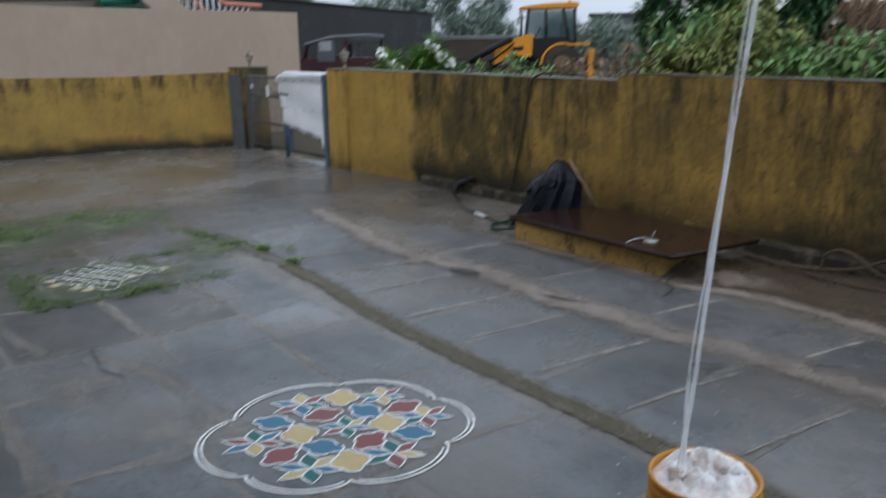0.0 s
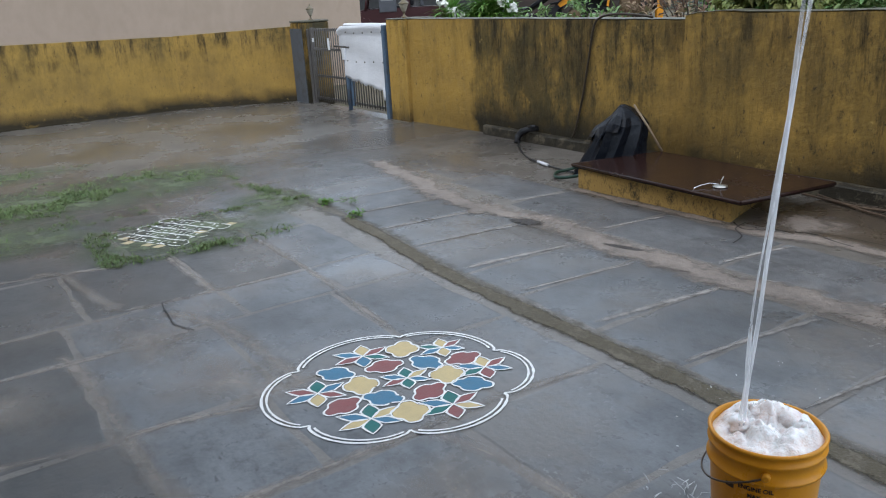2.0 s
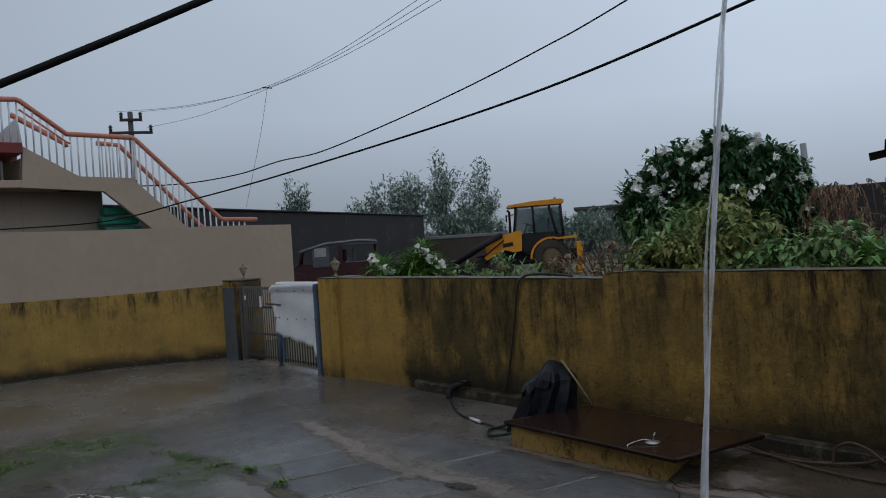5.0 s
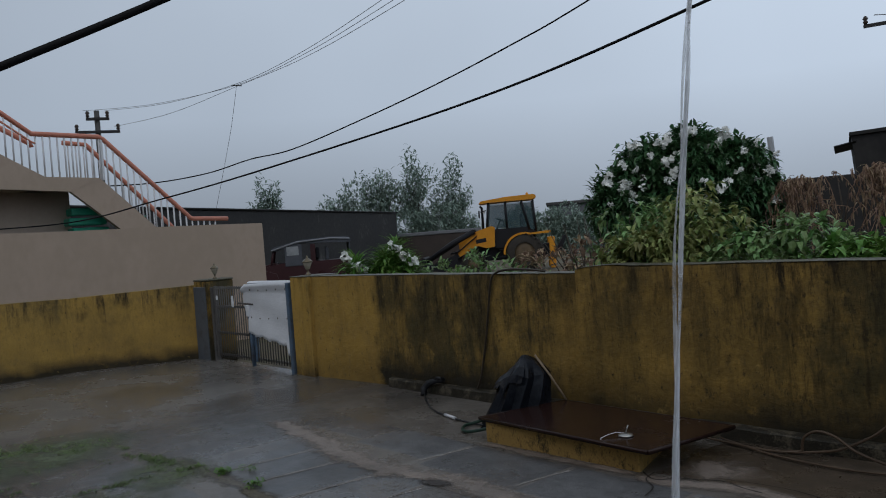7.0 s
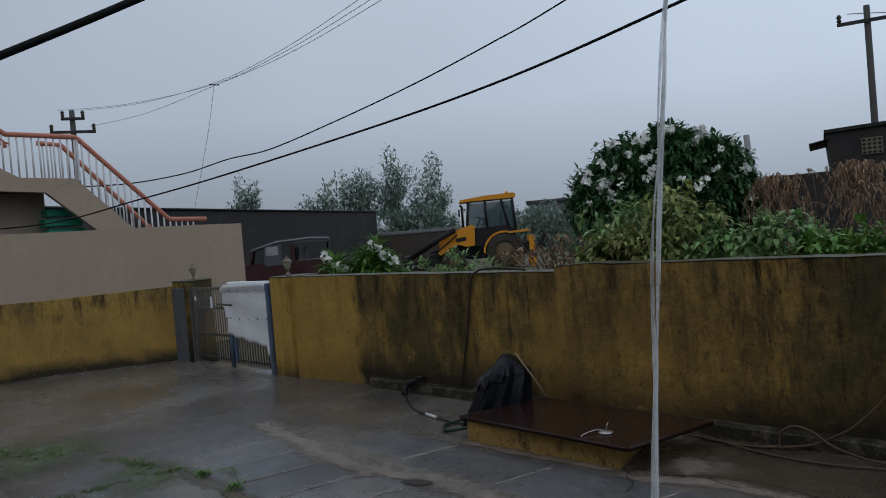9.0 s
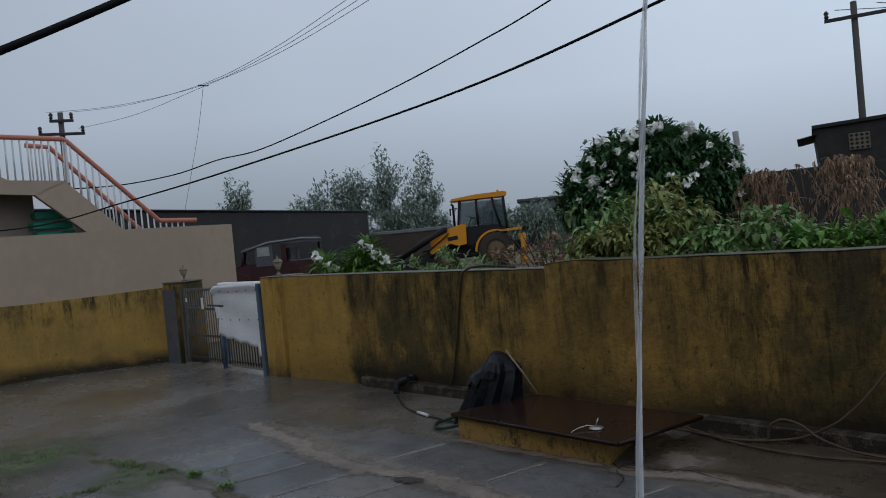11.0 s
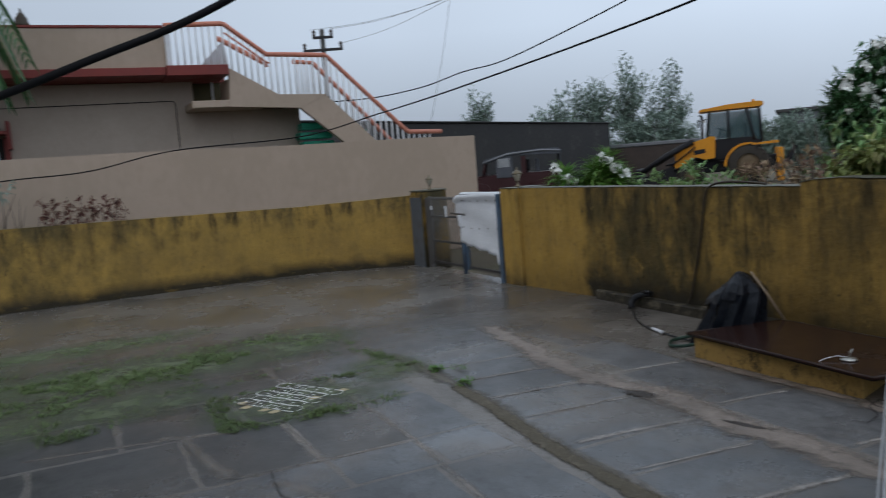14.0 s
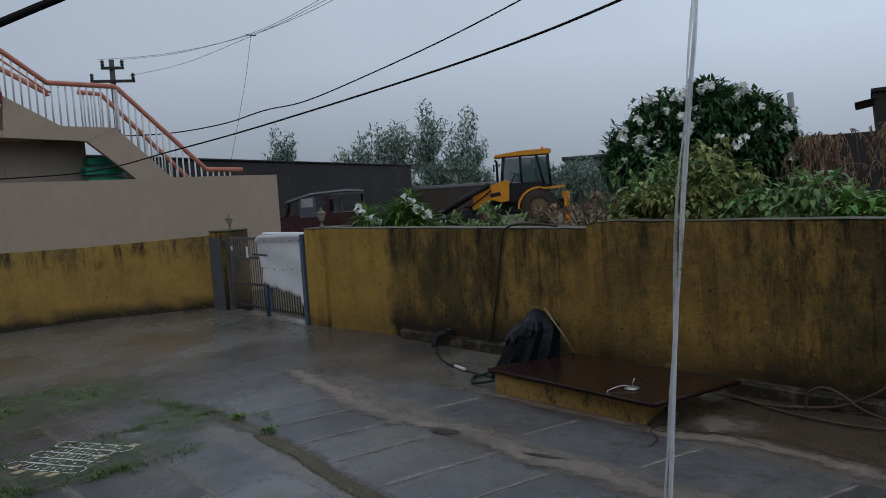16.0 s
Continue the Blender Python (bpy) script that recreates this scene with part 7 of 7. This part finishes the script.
for k in range(21):
    a = 2 * math.pi * k / 21 + 0.2
    ln, dr = rnd.uniform(1.5, 2.7), rnd.uniform(2.0, 3.0)
    rib = [Vector((0.25 + math.cos(a) * ln * s, 0.15 + math.sin(a) * ln * s, 6.0 + 0.55 * math.sin(math.pi * s * 0.8) - dr * s * s * 1.15)) for s in (i / 14 for i in range(15))]
    fr = part("frond", Mesh().tube(rib, [0.03 - 0.0018 * i for i in range(15)], 5), LEAF_LIME, palm)
    lf = Mesh()
    for i in range(1, 14):
        for q in range(4):
            p = rib[i].lerp(rib[min(i + 1, 14)], q / 4)
            for s in (-1, 1):
                w = (Vector((-math.sin(a) * s, math.cos(a) * s, -0.95)) + Vector((math.cos(a), math.sin(a), 0)) * 0.35).normalized()
                leaf(lf, p, w, 0.85 * math.sin(math.pi * (0.12 + 0.82 * i / 14)), 0.045, 0.15)
    part("blade", lf, LEAF_DARK, fr)

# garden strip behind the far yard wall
shrub("garden_shrub", pose(-9.25, 9.05, -0.06), "thin twiggy shrub above the yard wall", [((0.0, 0, 1.8), (0.5, 0.25, 0.22)), ((-0.4, -0.2, 1.55), (0.3, 0.2, 0.2)), ((-0.85, -0.75, 1.5), (0.42, 0.25, 0.28))], LEAF_HAZE, 110, 0.1, 0.05,
      [(0.05 * math.sin(k), 0, 0.55 * math.sin(1.9 * k), 0.25 * math.cos(k), 1.5 + 0.45 * abs(math.sin(3.1 * k))) for k in range(12)], seed=81, group="garden plants")
shrub("garden_shrub", pose(-10.3, 8.0, -0.06), "leafy green shrub above the yard wall", [((0, 0, 1.42), (0.5, 0.3, 0.3)), ((0.45, 0.4, 1.35), (0.3, 0.2, 0.2))], LEAF_MID, 220, 0.1, 0.06, [(0, 0, 0.2, 0, 1.5), (0, 0, -0.3, 0, 1.5)], seed=82, group="garden plants")
for k in range(7):
    shrub("dry_flower_stalk", pose(-8.75 + 0.13 * k, 9.5 + 0.11 * k, -0.06), "withered reddish flower stalks above the wall", [((0, 0, 1.45), (0.06, 0.06, 0.16)), ((0.05, 0, 1.25), (0.1, 0.08, 0.16))], (leaf_mat("dry_red_flower", [(0.09, 0.035, 0.03), (0.16, 0.065, 0.05)], 0.3, 0.8) if k == 0 else bpy.data.materials["dry_red_flower"]), 60, 0.06, 0.03,
          [(0, 0, 0, 0, 1.6), (0, 0, 0.1, 0.05, 1.4), (0, 0, -0.08, 0.02, 1.35)], "dried flowers", "garden plants", seed=90 + k)
# the last three masses are unseen, added to shade the left of the yard
shrub("yard_shrub", pose(-6.05, 4.3, -0.01), "bright green leafy shrub at the yard's edge, with unseen masses added for shade", [((0, 0, 0.35), (0.42, 0.4, 0.35)), ((0.05, 0.0, 0.7), (0.3, 0.3, 0.2)), ((-0.1, 0.1, 1.0), (0.3, 0.3, 0.3)), ((-0.7, -0.5, 0.6), (0.7, 0.6, 0.6)), ((-0.8, -0.6, 1.3), (0.7, 0.6, 0.6)), ((-0.5, 0.3, 0.7), (0.5, 0.5, 0.6))], LEAF_LIME, 620, 0.09, 0.04, [(0, 0, 0.1, 0, 0.8), (0, 0, -0.1, 0, 1.0)], "shrub", "garden plants", seed=99)

# thin moss over the wettest paving
MOSS = mat("wet_moss_film", [(0.06, 0.082, 0.04), (0.115, 0.14, 0.075), (0.075, 0.085, 0.052)], 9, 0.55, 0.5)
mn, ml = MOSS.node_tree.nodes, MOSS.node_tree.links
m_at, m_len, m_edge = mn.new("ShaderNodeNewGeometry").outputs["Position"], mn.new("ShaderNodeVectorMath"), mn.new("ShaderNodeMapRange")
m_len.operation = "LENGTH"
ml.new(mn.new("ShaderNodeTexCoord").outputs["Object"], m_len.inputs[0])
m_edge.inputs["From Min"].default_value, m_edge.inputs["From Max"].default_value = 1.0, 0.35
ml.new(m_len.outputs["Value"], m_edge.inputs["Value"])
ml.new(math_node(mn, ml, "MULTIPLY", math_node(mn, ml, "MULTIPLY", noise_node(mn, ml, m_at, 3.2, 9, 0.75, lo=0.35, hi=0.58), m_edge.outputs[0]), 0.95), mn["Principled BSDF"].inputs["Alpha"])
for k, (u, v, ru, rv) in enumerate(((-7.1, 0.5, 0.75, 1.9), (-7.3, 1.75, 0.7, 0.75), (-7.5, -1.2, 1.0, 1.1), (-6.1, -0.9, 0.9, 0.8), (-8.6, -0.2, 0.5, 1.6), (-5.3, 1.3, 0.55, 0.85), (-5.75, 2.1, 0.45, 0.4), (-6.0, 0.2, 0.5, 0.8))):
    ring = [(math.cos(2 * math.pi * i / 28), math.sin(2 * math.pi * i / 28)) for i in range(28)]
    film_disc = Mesh().add([(x, y, 0) for x, y in ring], [tuple(range(28))])
    part("moss_film", film_disc, MOSS, yard, "thin green moss over the wet paving", at=pose(u, v, 0.0046 + 0.0003 * k) @ Matrix.Diagonal((ru, rv, 1, 1)))

# grass and weeds in the yard
def blades(patches, seed, cull=True):
    rnd = random.Random(seed)
    mb = Mesh()
    for u, v, ru, rv, cnt, h in patches:
        for _ in range(cnt):
            a, r = rnd.uniform(0, 2 * math.pi), math.sqrt(rnd.random())
            x, y = u + ru * r * math.cos(a), v + rv * r * math.sin(a)
            if cull and (noise.noise(Vector((x * 3.1, y * 3.1, 0.5))) < -0.14 or noise.noise(Vector((x * 11, y * 11, 4.5))) < -0.2):
                continue
            k = rnd.randint(2, 4)
            for _ in range(k):
                leaf(mb, Vector((x + rnd.uniform(-0.012, 0.012), y + rnd.uniform(-0.012, 0.012), 0.0)), rand_dir(rnd, 0.55 + 0.5 * rnd.random()) if rnd.random() > 0.2 else Vector((rnd.uniform(-0.4, 0.4), rnd.uniform(-0.4, 0.4), 1)).normalized(), h * rnd.uniform(0.5, 1.3), 0.004 + 0.004 * rnd.random(), 0.45)
    return mb


solid("grass_patches", blades([(-7.1, 0.3, 0.36, 1.0, 2600, 0.045), (-7.2, -0.6, 0.25, 0.8, 900, 0.04), (-7.4, 1.75, 0.38, 0.5, 900, 0.03), (-8.5, -0.1, 0.1, 1.0, 200, 0.03), (-9.2, -1.3, 0.2, 0.5, 200, 0.05),
                               (-6.55, 0.2, 0.2, 0.6, 260, 0.035), (-5.9, -0.85, 0.35, 0.35, 460, 0.05), (-6.7, -1.0, 0.45, 0.5, 900, 0.045), (-7.9, -1.4, 0.5, 0.6, 900, 0.05), (-8.6, 0.4, 0.3, 0.9, 400, 0.025), (-6.6, 0.9, 0.3, 1.3, 700, 0.022), (-7.7, 0.6, 0.35, 1.6, 900, 0.025), (-6.2, -1.2, 0.8, 0.6, 700, 0.03), (-5.6, -0.2, 0.16, 0.2, 160, 0.045), (-6.15, -0.25, 0.35, 0.14, 240, 0.045), (-6.9, -0.2, 0.5, 1.1, 2200, 0.028), (-7.3, 1.2, 0.45, 0.6, 900, 0.025), (-5.9, -0.3, 0.5, 0.6, 700, 0.026), (-6.2, 0.75, 0.12, 0.5, 260, 0.022)], 5),
      GRASS, YARD_FRAME, "patches of wet grass growing through the paving", "grass", kind="stuff")
solid("joint_weeds", blades([(-4.95, 1.2, 0.1, 0.12, 170, 0.034), (-4.9, 1.42, 0.1, 0.15, 330, 0.036), (-4.98, 1.75, 0.08, 0.14, 170, 0.036), (-5.06, 1.95, 0.06, 0.1, 90, 0.03), (-5.0, 0.8, 0.13, 0.12, 190, 0.03), (-5.35, 0.85, 0.16, 0.1, 120, 0.026), (-5.45, 0.8, 0.4, 0.12, 260, 0.035), (-6.6, 2.15, 0.8, 0.05, 60, 0.022), (-5.75, 2.14, 0.2, 0.06, 60, 0.03), (-5.7, 1.95, 0.03, 0.5, 70, 0.025), (-6.2, 2.2, 0.35, 0.06, 220, 0.03), (-5.75, 2.27, 0.3, 0.08, 280, 0.034), (-5.3, 2.38, 0.15, 0.06, 130, 0.034), (-5.77, 1.9, 0.05, 0.25, 130, 0.028)], 6),
      GRASS, YARD_FRAME, "weeds sprouting along the paving joints", "weeds", kind="stuff")
edge = [(-4.97 + 0.05 * math.sin(7 * k), 0.72 + 0.085 * k, 0.05 + 0.05 * abs(math.sin(3 * k)), 0.07, int(2 + 20 * abs(math.sin(2.3 * k))), 0.024) for k in range(15)]
edge += [(-7.3 + 0.12 * k, 2.13 + 0.04 * math.sin(5 * k), 0.06, 0.035, int(24 * abs(math.sin(1.9 * k))), 0.02) for k in range(15)]
edge += [(-5.76 + 0.03 * math.sin(4 * k), 0.9 + 0.11 * k, 0.04, 0.06, int(26 * abs(math.sin(1.3 * k))), 0.02) for k in range(11)]
edge += [(-5.5 + 0.12 * k, 0.74 + 0.04 * math.sin(6 * k), 0.07, 0.05, int(30 * abs(math.sin(2.7 * k))), 0.026) for k in range(5)]
solid("creeping_weeds", blades(edge, 9, False), GRASS, YARD_FRAME, "thin straggling weeds rooted in wet joints", "weeds", kind="stuff")
for k, (x, y, s) in enumerate(((-1.74, 5.6, 0.62), (-1.43, 5.25, 0.62), (-1.53, 5.62, 0.36), (-1.62, 5.66, 0.3))):
    rnd = random.Random(200 + k)
    t = thing("weed_tuft", pose(x, y, 0.0), "small bright green weed tuft in the paving", "weed", "weed tufts")
    mb = Mesh()
    for _ in range(int(110 * s)):
        d = rand_dir(rnd, 0.5)
        leaf(mb, Vector((rnd.gauss(0, 0.05 * s), rnd.gauss(0, 0.04 * s), 0.005 + 0.03 * rnd.random())), d, 0.05 * s * rnd.uniform(0.6, 1.4), 0.025 * s, 0.4)
    part("leaves", mb, LEAF_LIME, t)

# ---- flagstones ----
def flagstone(u0, u1, v0, v1, material, gap, seed):
    rnd = random.Random(seed)
    gx = gap * 0.5
    o = ragged([(u0 + gx, v0 + gx), (u1 - gx, v0 + gx), (u1 - gx, v1 - gx), (u0 + gx, v1 - gx)], 0.13, 0.011, seed)
    cx, cy = sum(p[0] for p in o) / len(o), sum(p[1] for p in o) / len(o)
    z = rnd.uniform(0.0001, 0.0007)
    k = len(o)
    mb = Mesh()
    mb.v = [(x, y, -0.03) for x, y in o] + [(x, y, -0.0009) for x, y in o] + [(x + (cx - x) * 0.012 / max(0.05, math.hypot(cx - x, cy - y)), y + (cy - y) * 0.012 / max(0.05, math.hypot(cx - x, cy - y)), z) for x, y in o]
    for b in (0, k):
        mb.f += [(b + i, b + (i + 1) % k, b + k + (i + 1) % k, b + k + i) for i in range(k)]
    mb.f.append(tuple(range(2 * k, 3 * k)))
    part("flagstone", mb, material, yard)


courses = [-9.9, -9.1, -8.4, -7.7, -7.0, -6.45, -5.75, -4.98, -4.08, -3.63, -2.78, -2.13, -1.45, -0.75, 0.0, 0.8]
shift_n = 4
fixed = {2: (1.62, 0.86, 0.1), 3: (1.62, 1.08, 0.43, -0.4), 4: (1.63, 1.1, 0.31), 5: (1.55, 0.92, 0.28, -0.35), 6: (1.56, 0.83, 0.33, -0.4), 7: (1.32, 0.35, -0.5)}
sd = 100
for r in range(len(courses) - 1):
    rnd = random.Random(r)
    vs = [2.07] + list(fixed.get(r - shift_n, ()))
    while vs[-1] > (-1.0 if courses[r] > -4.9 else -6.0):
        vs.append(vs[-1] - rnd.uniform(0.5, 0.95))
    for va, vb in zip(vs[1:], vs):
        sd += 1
        # stones at low v, and more of the far courses, get the darker material
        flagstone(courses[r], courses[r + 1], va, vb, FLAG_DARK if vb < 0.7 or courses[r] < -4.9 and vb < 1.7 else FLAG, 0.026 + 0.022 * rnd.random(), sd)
us = [-8.5, -7.9, -7.4, -6.9, -6.4, -5.9, -5.4, -4.95, -4.45, -3.97, -3.38, -2.93, -2.37, -1.88, -1.37, -0.85, -0.3, 0.3, 0.9]
for a, b in zip(us, us[1:]):
    sd += 1
    flagstone(a, b, 2.25, 3.12 + 0.09 * max(0, -3.8 - 0.5 * (a + b)), FLAG, 0.03, sd)
us = [-6.3, -5.3, -4.4, -3.45, -2.55, -1.7, -0.8, 0.1, 1.0]
for a, b in zip(us, us[1:]):
    sd += 1
    flagstone(a, b, 3.32 + 0.1 * max(0, -3.8 - 0.5 * (a + b)), 3.93, FLAG_ROUGH, 0.035, sd)

# pale mortar standing in the cross joints beside the seam
MORTAR = wet_ground("pale_joint_mortar", (0.34, 0.31, 0.285), (0.17, 0.155, 0.145), (0.118, 0.106, 0.095), (0.2, 0.6), bump=0.8, size=2.0, silt_lo=0.53)
soften(MORTAR, 0.15, 0.95, 12.0, 0.9)
for k, (u, v0, v1, wd) in enumerate([(u, 2.3, 3.08, 0.026 + 0.012 * math.sin(5 * u)) for u in (-5.4, -4.95, -4.45, -3.97, -3.42, -2.94, -2.4, -1.88, -1.37)] + [(u, 3.36, 3.9, 0.024) for u in (-4.4, -3.45, -2.55, -1.7)]):
    film_strip("mortar_joint", [(u - 0.04, v0), (u, 0.5 * (v0 + v1) + 0.02 * math.sin(9 * u)), (u + 0.055, v1)], wd, 0.0029, MORTAR, "", 0.6, 400 + k)
